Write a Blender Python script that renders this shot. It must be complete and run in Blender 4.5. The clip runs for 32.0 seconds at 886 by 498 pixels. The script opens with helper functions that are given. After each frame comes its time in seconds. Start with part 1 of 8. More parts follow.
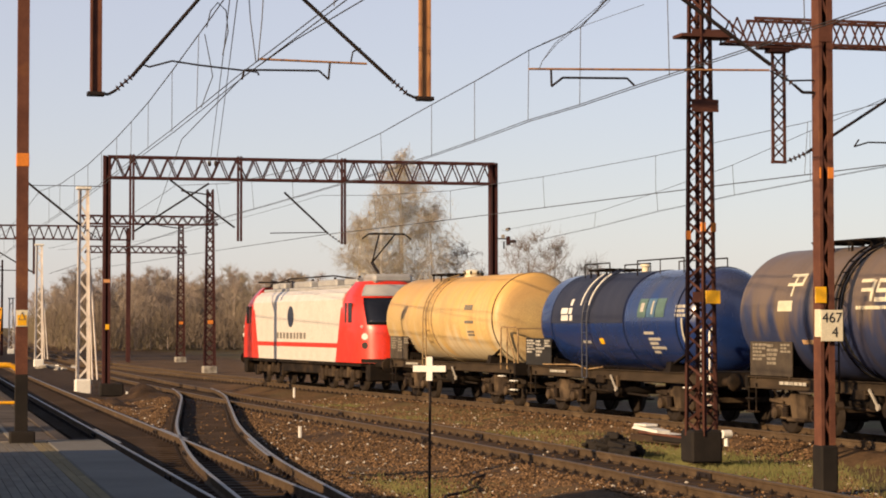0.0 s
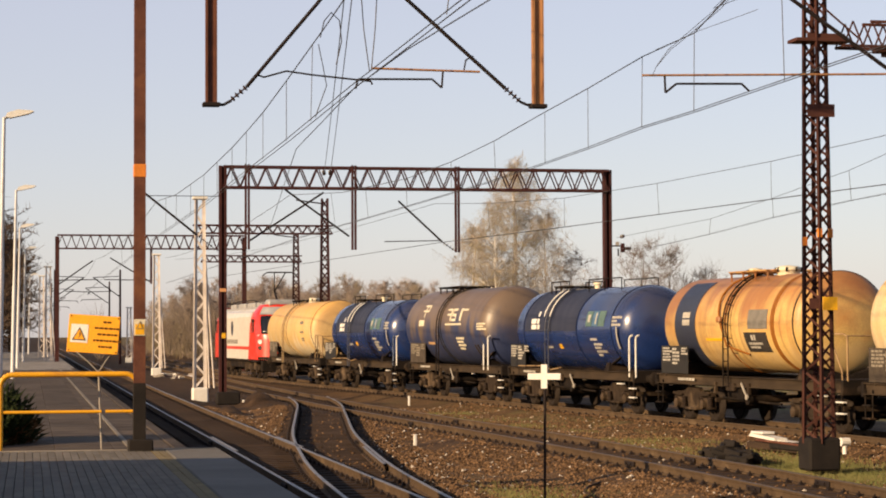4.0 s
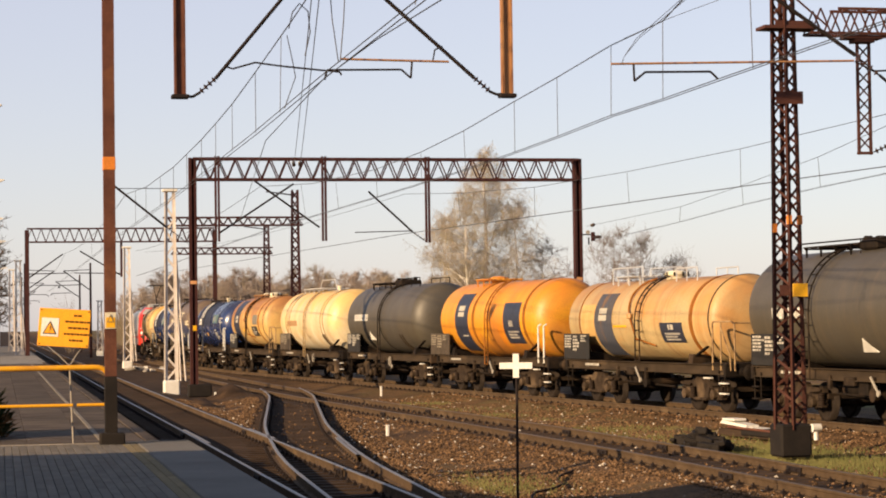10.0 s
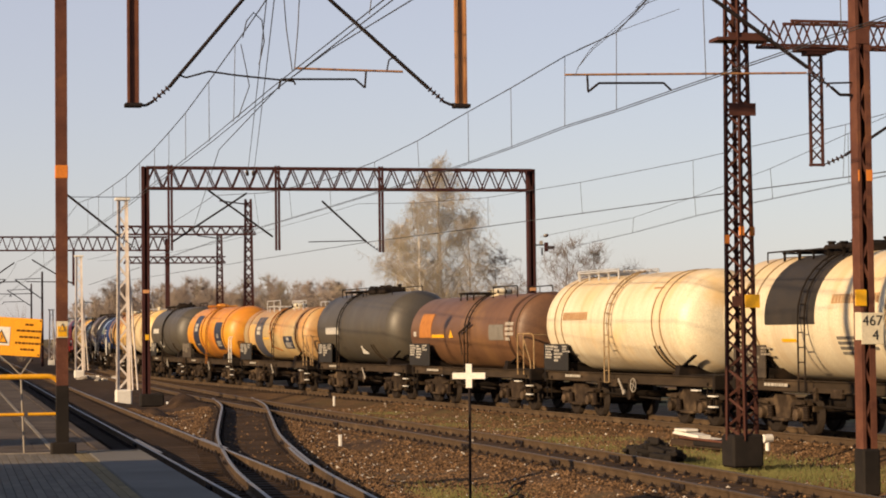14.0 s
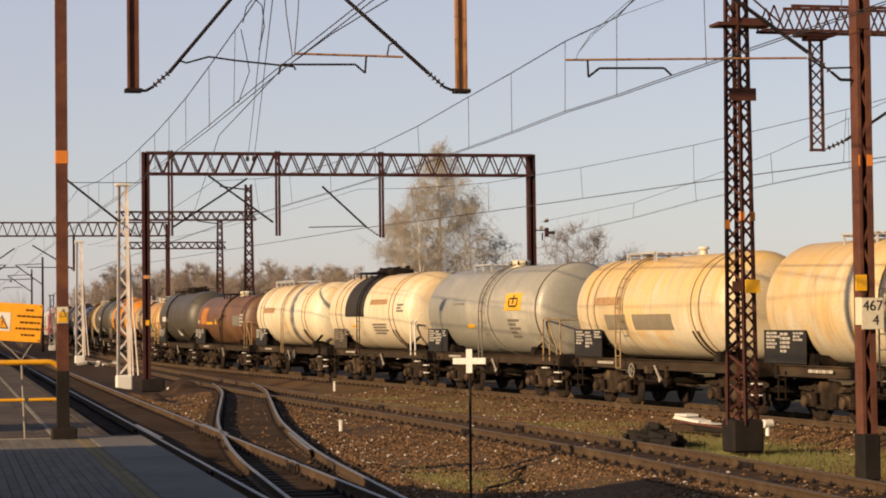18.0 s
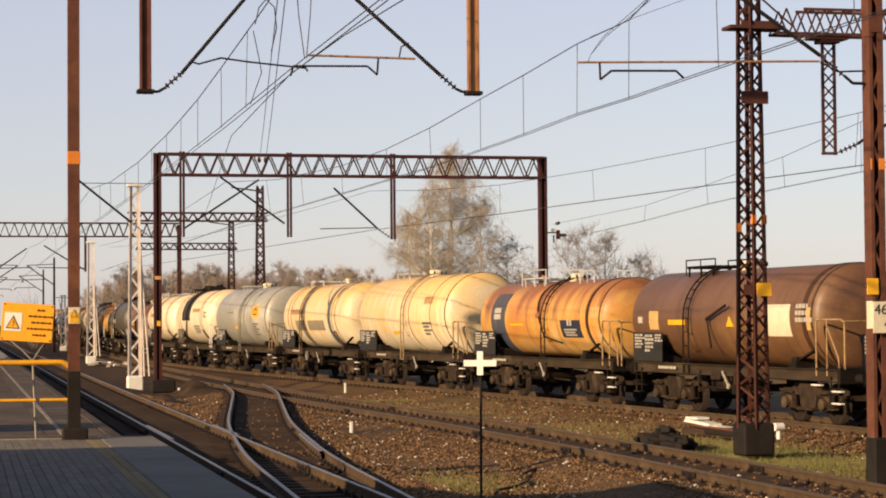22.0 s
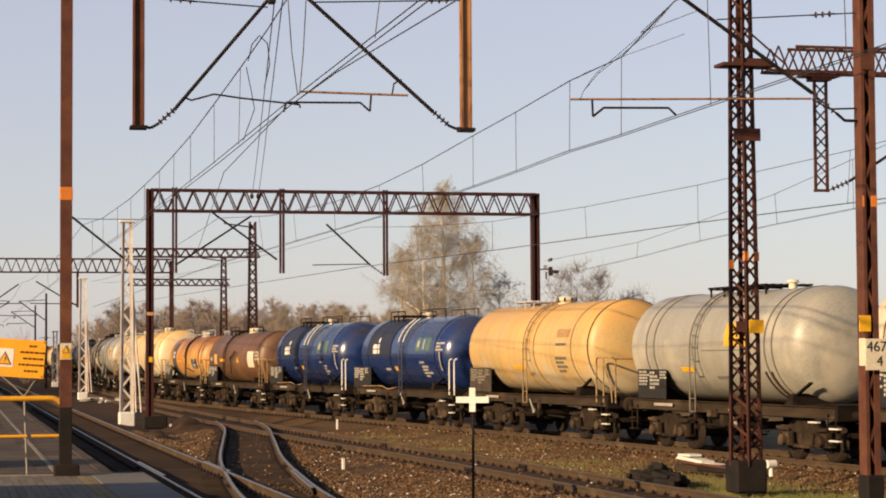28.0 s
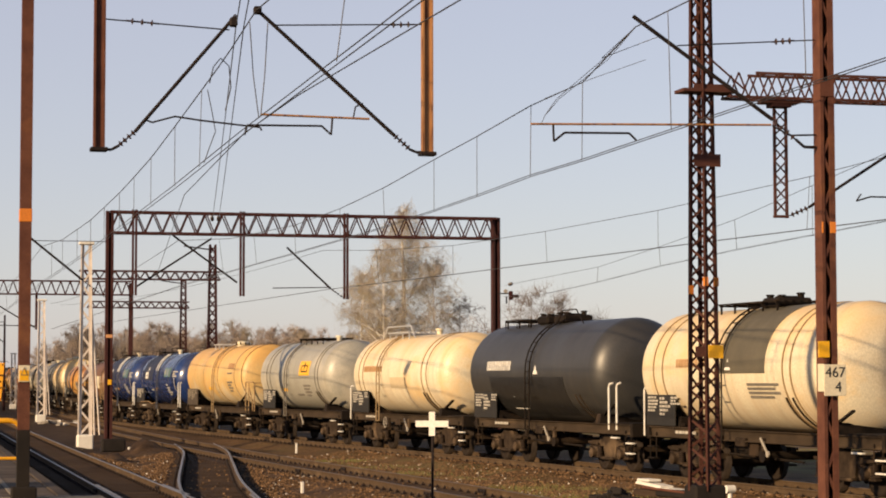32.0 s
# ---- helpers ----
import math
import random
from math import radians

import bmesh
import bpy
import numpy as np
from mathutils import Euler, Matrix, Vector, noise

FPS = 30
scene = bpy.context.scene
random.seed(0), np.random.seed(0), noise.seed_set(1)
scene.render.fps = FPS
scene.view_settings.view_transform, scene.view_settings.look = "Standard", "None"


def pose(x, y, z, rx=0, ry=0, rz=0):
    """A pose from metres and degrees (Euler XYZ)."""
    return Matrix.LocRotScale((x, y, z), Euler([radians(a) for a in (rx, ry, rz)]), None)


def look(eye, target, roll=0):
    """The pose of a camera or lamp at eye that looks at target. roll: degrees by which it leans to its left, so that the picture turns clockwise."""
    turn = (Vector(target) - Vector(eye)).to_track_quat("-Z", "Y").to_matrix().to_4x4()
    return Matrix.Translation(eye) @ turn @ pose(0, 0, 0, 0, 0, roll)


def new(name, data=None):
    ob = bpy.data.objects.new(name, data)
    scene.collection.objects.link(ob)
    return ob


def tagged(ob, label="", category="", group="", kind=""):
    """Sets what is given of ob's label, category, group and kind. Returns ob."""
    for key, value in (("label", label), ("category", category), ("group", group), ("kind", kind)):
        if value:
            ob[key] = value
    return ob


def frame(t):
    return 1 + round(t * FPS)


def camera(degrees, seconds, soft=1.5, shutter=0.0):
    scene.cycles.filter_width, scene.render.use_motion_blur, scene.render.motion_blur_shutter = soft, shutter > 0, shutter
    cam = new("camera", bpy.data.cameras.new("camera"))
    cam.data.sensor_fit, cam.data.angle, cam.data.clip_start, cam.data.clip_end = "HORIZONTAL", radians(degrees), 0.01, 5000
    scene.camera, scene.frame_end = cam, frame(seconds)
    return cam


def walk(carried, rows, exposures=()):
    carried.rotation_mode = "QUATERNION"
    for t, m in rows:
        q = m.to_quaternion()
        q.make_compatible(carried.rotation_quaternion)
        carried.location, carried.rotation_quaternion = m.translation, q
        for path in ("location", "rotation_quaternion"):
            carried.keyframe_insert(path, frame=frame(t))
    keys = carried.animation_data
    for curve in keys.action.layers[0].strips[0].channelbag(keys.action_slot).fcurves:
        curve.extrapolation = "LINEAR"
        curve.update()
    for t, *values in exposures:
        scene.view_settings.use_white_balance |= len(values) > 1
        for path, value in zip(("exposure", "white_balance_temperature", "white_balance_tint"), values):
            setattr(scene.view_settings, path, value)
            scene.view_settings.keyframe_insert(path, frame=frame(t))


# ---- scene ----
EYE = (0.0, 0.0, 2.38)


def aim(yaw, pitch, roll):
    """Camera pose from yaw to the left of +y, pitch up and lean, in degrees."""
    a, b = radians(yaw), radians(pitch)
    d = (-math.sin(a) * math.cos(b), math.cos(a) * math.cos(b), math.sin(b))
    return look(EYE, [e + 10 * q for e, q in zip(EYE, d)], roll)


cam = camera(24.0, 32.0, soft=1.9)
walk(cam, [(t, aim(y, p, r)) for t, y, p, r in (
    (0, -14.355, 2.113, -0.040), (0.5, -12.865, 1.983, -0.047), (1, -12.072, 1.952, -0.194),
    (1.5, -12.487, 2.046, -0.292), (2, -12.220, 2.248, -0.163), (2.5, -12.045, 2.250, -0.333),
    (3, -11.332, 2.340, -0.369), (3.5, -11.217, 2.342, -0.230), (5.5, -11.062, 2.308, -0.476),
    (6, -10.731, 2.236, -0.550), (6.5, -10.547, 2.489, -0.507), (7, -10.664, 2.638, -0.597),
    (7.5, -10.407, 2.456, -0.488), (8, -10.388, 2.528, -0.397), (8.5, -11.136, 2.199, -0.390),
    (9, -11.753, 2.151, -0.374), (9.5, -11.739, 2.130, -0.664), (10, -12.024, 2.057, -0.798),
    (10.5, -12.097, 1.861, -0.876), (11, -12.220, 1.873, -0.786), (11.5, -12.058, 1.751, -0.884),
    (12, -12.115, 1.841, -0.661), (12.5, -12.381, 1.976, -0.545), (13, -12.901, 1.997, -0.398),
    (13.5, -13.286, 2.353, -0.672), (15.5, -13.141, 2.136, -0.225), (16, -12.728, 2.276, -0.324),
    (16.5, -12.943, 2.169, -0.381), (17, -13.018, 1.724, -0.461), (17.5, -12.996, 1.756, -0.296),
    (18, -13.295, 1.911, -0.670), (18.5, -13.272, 1.828, -0.516), (19, -13.327, 1.853, -0.519),
    (19.5, -12.860, 2.165, -0.395), (20, -12.712, 1.981, -0.371), (20.5, -12.535, 1.745, -0.795),
    (21, -12.510, 1.814, -0.792), (21.5, -12.665, 1.717, -0.753), (22, -12.985, 1.969, -0.431),
    (22.5, -13.163, 2.076, -0.732), (23, -13.230, 2.106, -0.820), (23.5, -12.763, 2.241, -0.919),
    (24, -12.646, 2.273, -0.866), (24.5, -12.942, 2.349, -0.790), (25, -13.045, 2.113, -0.673),
    (25.5, -13.631, 2.367, -0.531), (26, -13.677, 2.537, -0.534), (26.5, -13.569, 2.763, -0.669),
    (28.5, -13.134, 3.061, -0.291), (29, -13.436, 3.207, -0.337), (29.5, -13.437, 3.238, -0.024),
    (30, -13.535, 3.195, -0.039), (30.5, -13.582, 3.539, -0.129), (31, -13.882, 3.479, -0.339),
    (31.5, -14.130, 3.669, -0.207), (32, -14.288, 3.620, -0.095),
)], exposures=[(0, 0.55, 7000.0, 14.0), (3, 0.62, 7000.0, 14.0), (6, 0.53, 7000.0, 14.0), (8, 0.62, 7000.0, 14.0), (10, 0.7, 7000.0, 14.0), (13, 0.55, 7000.0, 14.0), (15.5, 0.32, 7000.0, 14.0), (17, 0.35, 7000.0, 14.0), (19, 0.36, 7000.0, 14.0), (22, 0.55, 7000.0, 14.0), (25, 0.66, 7000.0, 14.0), (26, 0.56, 7000.0, 14.0), (29, 0.45, 7000.0, 14.0), (32, 0.43, 7000.0, 14.0)])

# ---- world and sun ----
SUN_FROM = Vector((-0.89, -0.455, 0.0)).normalized()
SUN_UP = radians(17.5)
world = bpy.data.worlds.new("sky")
scene.world = world
world.use_nodes = True
nt = world.node_tree
sky = nt.nodes.new("ShaderNodeTexSky")
sky.sky_type = "NISHITA"
sky.sun_disc = False
sky.sun_elevation = SUN_UP
sky.sun_rotation = math.atan2(SUN_FROM.x, SUN_FROM.y)
sky.air_density, sky.dust_density, sky.ozone_density = 1.0, 0.6, 2.5
haze = nt.nodes.new("ShaderNodeMix")
haze.data_type = "RGBA"
# the haze whitens the bright low sky and leaves the zenith clear
tone = nt.nodes.new("ShaderNodeRGBToBW")
nt.links.new(sky.outputs[0], tone.inputs[0])
veil = nt.nodes.new("ShaderNodeMapRange")
veil.inputs["From Min"].default_value, veil.inputs["From Max"].default_value = 1.0, 3.2
veil.inputs["To Min"].default_value, veil.inputs["To Max"].default_value = 0.04, 0.54
nt.links.new(tone.outputs[0], veil.inputs["Value"])
nt.links.new(veil.outputs[0], haze.inputs["Factor"])
ends = [q for q in haze.inputs if q.type == "RGBA"]
nt.links.new(sky.outputs[0], ends[0])
ends[1].default_value = (4.72, 4.6, 5.5, 1)
nt.nodes["Background"].inputs["Strength"].default_value = 0.1
nt.links.new([q for q in haze.outputs if q.type == "RGBA"][0], nt.nodes["Background"].inputs["Color"])
sun = new("sun", bpy.data.lights.new("sun", "SUN"))
sun.data.energy, sun.data.angle, sun.data.color = 5.3, radians(0.5), (1.0, 0.755, 0.47)
to_sun = SUN_FROM * math.cos(SUN_UP) + Vector((0, 0, math.sin(SUN_UP)))
sun.matrix_world = look(to_sun * 100, (0, 0, 0))

# ---- building helpers ----


class Geo:
    """Collects faces of simple solids for one mesh."""

    def __init__(self):
        self.v, self.f, self.smooth = [], [], []

    def add(self, verts, faces, centre=None, smooth=False):
        o = len(self.v)
        self.v += [tuple(p) for p in verts]
        for f in faces:
            if centre is not None:
                a, b, c = (Vector(verts[i]) for i in f[:3])
                m = sum((Vector(verts[i]) for i in f), Vector()) / len(f)
                if (b - a).cross(c - a).dot(m - Vector(centre)) < 0:
                    f = f[::-1]
            self.f.append([o + i for i in f])
            self.smooth.append(smooth)
        return self

    def box(self, c, size, bev=0.0, m=None):
        h = [s / 2 for s in size]
        b = min(bev, min(h) * 0.9)
        signs = [(i, j, k) for i in (-1, 1) for j in (-1, 1) for k in (-1, 1)]
        if b <= 0:
            vs = [Vector((s[0] * h[0], s[1] * h[1], s[2] * h[2])) for s in signs]
            fs = [(0, 1, 3, 2), (4, 5, 7, 6), (0, 1, 5, 4), (2, 3, 7, 6), (0, 2, 6, 4), (1, 3, 7, 5)]
        else:
            vs, at = [], {}
            for s in signs:
                for a in range(3):
                    at[s, a] = len(vs)
                    vs.append(Vector([s[q] * (h[q] - (0 if q == a else b)) for q in range(3)]))
            fs = [[at[s, a] for a in range(3)] for s in signs]
            for a in range(3):
                p, q = [x for x in range(3) if x != a]
                for sg in (-1, 1):
                    ring = []
                    for u, w in ((-1, -1), (1, -1), (1, 1), (-1, 1)):
                        s = [0, 0, 0]
                        s[a], s[p], s[q] = sg, u, w
                        ring.append(at[tuple(s), a])
                    fs.append(ring)
                for u in (-1, 1):
                    for w in (-1, 1):
                        s, r = [0, 0, 0], [0, 0, 0]
                        s[a], s[p], s[q] = -1, u, w
                        r[a], r[p], r[q] = 1, u, w
                        fs.append([at[tuple(s), p], at[tuple(r), p], at[tuple(r), q], at[tuple(s), q]])
        cc = Vector(c)
        if m is not None:
            vs = [m @ p for p in vs]
        return self.add([p + cc for p in vs], fs, cc)

    def tube(self, p0, p1, r0, r1=None, n=8, cap=True, smooth=True):
        p0, p1 = Vector(p0), Vector(p1)
        r1 = r0 if r1 is None else r1
        d = (p1 - p0).normalized()
        a = d.cross(Vector((0, 0, 1)) if abs(d.z) < 0.9 else Vector((1, 0, 0))).normalized()
        b = d.cross(a)
        vs = [p + r * (math.cos(2 * math.pi * (i + 0.5) / n) * a + math.sin(2 * math.pi * (i + 0.5) / n) * b) for p, r in ((p0, r0), (p1, r1)) for i in range(n)]
        mid = (p0 + p1) / 2
        self.add(vs, [(i, (i + 1) % n, n + (i + 1) % n, n + i) for i in range(n)], mid, smooth)
        if cap:
            self.add(vs, [list(range(n)), list(range(n, 2 * n))], mid)
        return self

    def path(self, pts, r, n=6):
        """A tube along a polyline, its joints filled."""
        for a, b in zip(pts, pts[1:]):
            self.tube(a, b, r, n=n)
        return self

    def beam(self, p0, p1, w, h, up=(0, 0, 1)):
        p0, p1 = Vector(p0), Vector(p1)
        d = (p1 - p0).normalized()
        u = Vector(up)
        if abs(d.dot(u)) > 0.99:
            u = Vector((1, 0, 0))
        a = d.cross(u).normalized()
        u = a.cross(d)
        vs = [p + a * i * w / 2 + u * j * h / 2 for p in (p0, p1) for i, j in ((-1, -1), (1, -1), (1, 1), (-1, 1))]
        return self.add(vs, [(0, 1, 2, 3), (4, 5, 6, 7), (0, 1, 5, 4), (1, 2, 6, 5), (2, 3, 7, 6), (3, 0, 4, 7)], (p0 + p1) / 2)

    def lathe(self, prof, c=(0, 0, 0), axis="y", n=40, smooth=True, arc=None):
        """A solid of revolution: prof rows of (along, radius)."""
        c = Vector(c)
        vs, k = [], len(prof)
        a0, a1 = arc or (0, 2 * math.pi)
        closed = arc is None
        steps = n if closed else n + 1
        for i in range(steps):
            t = a0 + (a1 - a0) * i / n
            for s, r in prof:
                x, z = r * math.cos(t), r * math.sin(t)
                vs.append(c + (Vector((x, s, z)) if axis == "y" else Vector((s, x, z)) if axis == "x" else Vector((x, z, s))))
        fs = []
        for i in range(n):
            j = (i + 1) % steps
            for q in range(k - 1):
                fs.append((i * k + q, j * k + q, j * k + q + 1, i * k + q + 1))
        o = len(self.v)
        self.v += [tuple(p) for p in vs]
        flip = axis == "x" or axis == "z"
        for f in fs:
            self.f.append([o + i for i in (f if not flip else f[::-1])])
            self.smooth.append(smooth)
        return self

    def prism(self, outline, y0, y1, axis="y"):
        """An outline in the plane across the axis, drawn out from y0 to y1. Convex in parts."""
        n = len(outline)

        def at(p, s):
            return (p[0], s, p[1]) if axis == "y" else (s, p[0], p[1]) if axis == "x" else (p[0], p[1], s)
        vs = [at(p, y0) for p in outline] + [at(p, y1) for p in outline]
        area = sum(outline[i][0] * outline[(i + 1) % n][1] - outline[(i + 1) % n][0] * outline[i][1] for i in range(n))
        flip = (area > 0) == (axis != "y")
        fs = [list(range(n)), list(range(n, 2 * n))[::-1]] + [(i, n + i, n + (i + 1) % n, (i + 1) % n) for i in range(n)]
        if (y1 < y0):
            flip = not flip
        for f in fs:
            f = list(f)
            self.f.append([len(self.v) + i for i in (f[::-1] if flip else f)])
            self.smooth.append(False)
        self.v += vs
        return self

    def mesh(self, name, mat):
        me = bpy.data.meshes.new(name)
        me.from_pydata(self.v, [], self.f)
        me.polygons.foreach_set("use_smooth", self.smooth)
        me.materials.append(mat)
        me.update()
        return me


def part(name, geo, mat, parent=None, label="", at=None):
    """Links a Geo or a mesh as one mesh object under a thing or a part."""
    me = geo if isinstance(geo, bpy.types.Mesh) else geo.mesh(name, mat)
    ob = new(name, me)
    if parent is not None:
        ob.parent = parent
    if at is not None:
        ob.matrix_basis = at
    if label:
        ob["label"] = label
    return ob


def thing(name, at, label, category, group="", kind=""):
    ob = new(name)
    ob.empty_display_size = 0.2
    ob.matrix_basis = at
    return tagged(ob, label, category, group, kind)


def wire(name, pts, r, mat, parent=None, label="", category="", res=2):
    """A round wire through points."""
    cu = bpy.data.curves.new(name, "CURVE")
    cu.dimensions, cu.bevel_depth, cu.bevel_resolution, cu.use_fill_caps = "3D", r, res, True
    sp = cu.splines.new("POLY")
    sp.points.add(len(pts) - 1)
    for q, p in zip(sp.points, pts):
        q.co = (*p, 1)
    cu.materials.append(mat)
    ob = new(name, cu)
    if parent is not None:
        ob.parent = parent
    return tagged(ob, label, category)


# ---- materials ----
def material(name, c1, c2=None, rough=0.6, metal=0.0, scale=6.0, stretch=(1, 1, 1), fine=60.0, bump=0.15, spread=0.5, c3=None, c3_at=0.62, c3_scale=1.2, rand=0.0, coat=0.0):
    """Two colours mixed by noise, a third in blotches, fine grain in the colour and the relief."""
    m = bpy.data.materials.new(name)
    m.use_nodes = True
    n, l = m.node_tree.nodes, m.node_tree.links
    bsdf = n["Principled BSDF"]
    bsdf.inputs["Roughness"].default_value, bsdf.inputs["Metallic"].default_value = rough, metal
    bsdf.inputs["Coat Weight"].default_value = coat
    bsdf.inputs["Specular IOR Level"].default_value = 0.12 if rough >= 0.55 and metal < 0.3 else 0.5
    co = n.new("ShaderNodeTexCoord")
    mp = n.new("ShaderNodeMapping")
    mp.inputs["Scale"].default_value = stretch
    if rand:
        info = n.new("ShaderNodeObjectInfo")
        sh = n.new("ShaderNodeMath")
        sh.operation, sh.inputs[1].default_value = "MULTIPLY", 50.0
        l.new(info.outputs["Random"], sh.inputs[0])
        l.new(sh.outputs[0], mp.inputs["Location"])
    l.new(co.outputs["Object"], mp.inputs["Vector"])

    def noise_at(s, detail=4.0):
        t = n.new("ShaderNodeTexNoise")
        t.inputs["Scale"].default_value, t.inputs["Detail"].default_value = s, detail
        l.new(mp.outputs[0], t.inputs["Vector"])
        return t.outputs["Fac"]

    def ramp(fac, a, b):
        r = n.new("ShaderNodeMapRange")
        r.inputs["From Min"].default_value, r.inputs["From Max"].default_value = a, b
        l.new(fac, r.inputs["Value"])
        return r.outputs[0]

    def mix(fac, a, b, how="MIX"):
        x = n.new("ShaderNodeMix")
        x.data_type, x.blend_type = "RGBA", how
        if isinstance(fac, float):
            x.inputs["Factor"].default_value = fac
        else:
            l.new(fac, x.inputs["Factor"])
        for s, v in (("A", a), ("B", b)):
            k = [q for q in x.inputs if q.name == s and q.type == "RGBA"][0]
            if isinstance(v, tuple):
                k.default_value = (*v, 1)
            else:
                l.new(v, k)
        return [q for q in x.outputs if q.type == "RGBA"][0]
    c2 = c2 or tuple(q * 0.7 for q in c1)
    big, small = noise_at(scale), noise_at(fine, 2.0)
    col = mix(ramp(big, 0.5 - spread / 2, 0.5 + spread / 2), c1, c2)
    if c3:
        col = mix(ramp(noise_at(c3_scale, 6.0), c3_at - 0.06, c3_at + 0.08), col, c3)
    col = mix(ramp(small, 0.2, 0.8), col, mix(0.35, col, (0.0, 0.0, 0.0)))
    if rand:
        hue = n.new("ShaderNodeHueSaturation")
        r2 = n.new("ShaderNodeMapRange")
        r2.inputs["To Min"].default_value, r2.inputs["To Max"].default_value = 1 - rand, 1 + rand
        l.new(info.outputs["Random"], r2.inputs["Value"])
        l.new(r2.outputs[0], hue.inputs["Value"])
        l.new(col, hue.inputs["Color"])
        col = hue.outputs[0]
    l.new(col, bsdf.inputs["Base Color"])
    if bump:
        b = n.new("ShaderNodeBump")
        b.inputs["Strength"].default_value, b.inputs["Distance"].default_value = bump, 0.02
        l.new(small, b.inputs["Height"])
        l.new(b.outputs[0], bsdf.inputs["Normal"])
    rr = n.new("ShaderNodeMapRange")
    rr.inputs["To Min"].default_value, rr.inputs["To Max"].default_value = max(rough - 0.12, 0.03), min(rough + 0.12, 1)
    l.new(big, rr.inputs["Value"])
    l.new(rr.outputs[0], bsdf.inputs["Roughness"])
    return m


M_RUST = material("rusty_steel", (0.165, 0.068, 0.042), (0.09, 0.036, 0.027), 0.75, 0.1, 3, c3=(0.24, 0.1, 0.045), c3_at=0.66)
M_PORTAL = material("dark_portal_paint", (0.075, 0.028, 0.024), (0.045, 0.018, 0.019), 0.7, 0.1, 3, c3=(0.12, 0.05, 0.03), c3_at=0.7)
M_RUST_PALE = material("pale_rust_paint", (0.42, 0.22, 0.1), (0.28, 0.13, 0.06), 0.75, 0.0, 4, stretch=(3, 3, 0.5), c3=(0.16, 0.07, 0.04), c3_at=0.6, c3_scale=4)
M_MAST = material("dark_mast_paint", (0.105, 0.043, 0.031), (0.062, 0.026, 0.021), 0.72, 0.1, 3, c3=(0.17, 0.075, 0.04), c3_at=0.68)
M_DARK_STEEL = material("dark_steel", (0.03, 0.022, 0.02), (0.018, 0.014, 0.014), 0.7, 0.2, 4)
M_ORANGE = material("orange_band_paint", (0.75, 0.24, 0.04), (0.62, 0.2, 0.04), 0.55, 0, 5)
M_PALEORANGE = material("bleached_orange_paint", (0.7, 0.36, 0.17), (0.55, 0.26, 0.11), 0.6, 0, 5)
M_YELLOW = material("yellow_enamel", (0.9, 0.47, 0.01), (0.8, 0.4, 0.01), 0.4, 0, 5)
M_SIGN = material("orange_sign_face", (0.92, 0.4, 0.005), (0.85, 0.36, 0.005), 0.45, 0, 2)
M_CREAM = material("cream_sign_face", (0.75, 0.68, 0.5), (0.65, 0.57, 0.4), 0.5, 0, 4)
M_PALE = material("white_paint", (0.8, 0.78, 0.72), (0.7, 0.67, 0.6), 0.5, 0, 3)
M_WHITE_MAST = material("aluminium_paint", (0.8, 0.74, 0.68), (0.55, 0.47, 0.41), 0.55, 0, 2)
M_LAMP = material("lamp_grey_paint", (0.62, 0.62, 0.62), (0.5, 0.5, 0.5), 0.5, 0.2, 2)
M_CONC = material("concrete", (0.38, 0.35, 0.3), (0.25, 0.22, 0.19), 0.9, 0, 2, c3=(0.14, 0.12, 0.1), c3_at=0.6)
M_BLACK = material("black_tar_paint", (0.014, 0.012, 0.011), (0.026, 0.021, 0.018), 0.8, 0, 3)
M_WIRE = material("wire_copper", (0.085, 0.075, 0.065), (0.055, 0.048, 0.042), 0.5, 0.6, 8)
M_PORC = material("brown_porcelain", (0.05, 0.03, 0.025), (0.03, 0.02, 0.02), 0.25, 0, 5)
M_RAILTOP_DULL = material("dull_rail_steel", (0.14, 0.1, 0.066), (0.095, 0.068, 0.045), 0.6, 0.4, 8)
M_RAILTOP = material("bright_rail_steel", (0.31, 0.275, 0.24), (0.23, 0.2, 0.17), 0.45, 0.6, 8)
M_RAIL = material("rusty_rail", (0.1, 0.066, 0.039), (0.066, 0.043, 0.026), 0.8, 0.1, 5, c3=(0.13, 0.088, 0.052))
M_SLEEPER = material("oiled_sleeper", (0.06, 0.038, 0.024), (0.035, 0.023, 0.016), 0.85, 0, 3, stretch=(0.6, 4, 4), rand=0.25)
M_INK = material("black_ink", (0.02, 0.02, 0.02), None, 0.5, bump=0)

# ---- lines of the tracks ----
TC = (15.588, -4.181, -0.257, 0.365)


def train_rail(y):
    """x of the freight track's rail on the platform side, and its slope."""
    yc = min(max(y, 20.0), 170.0)
    u = (yc - 80) / 40
    s = (TC[1] + 2 * TC[2] * u + 3 * TC[3] * u * u) / 40
    x = TC[0] + u * (TC[1] + u * (TC[2] + u * TC[3])) + s * (y - yc)
    # past the middle portal the track bends back, parallel to the platform track
    for start, bend in ((98, 3.456), (112, -3.236), (130, -0.266), (160, -1.973), (200, 2.569)):
        d = max(0.0, min(y, 330) - start) / 50
        x += bend * d * d + 2 * bend * d / 50 * max(0.0, y - 330)
        s += 2 * bend * d / 50
    return x, s


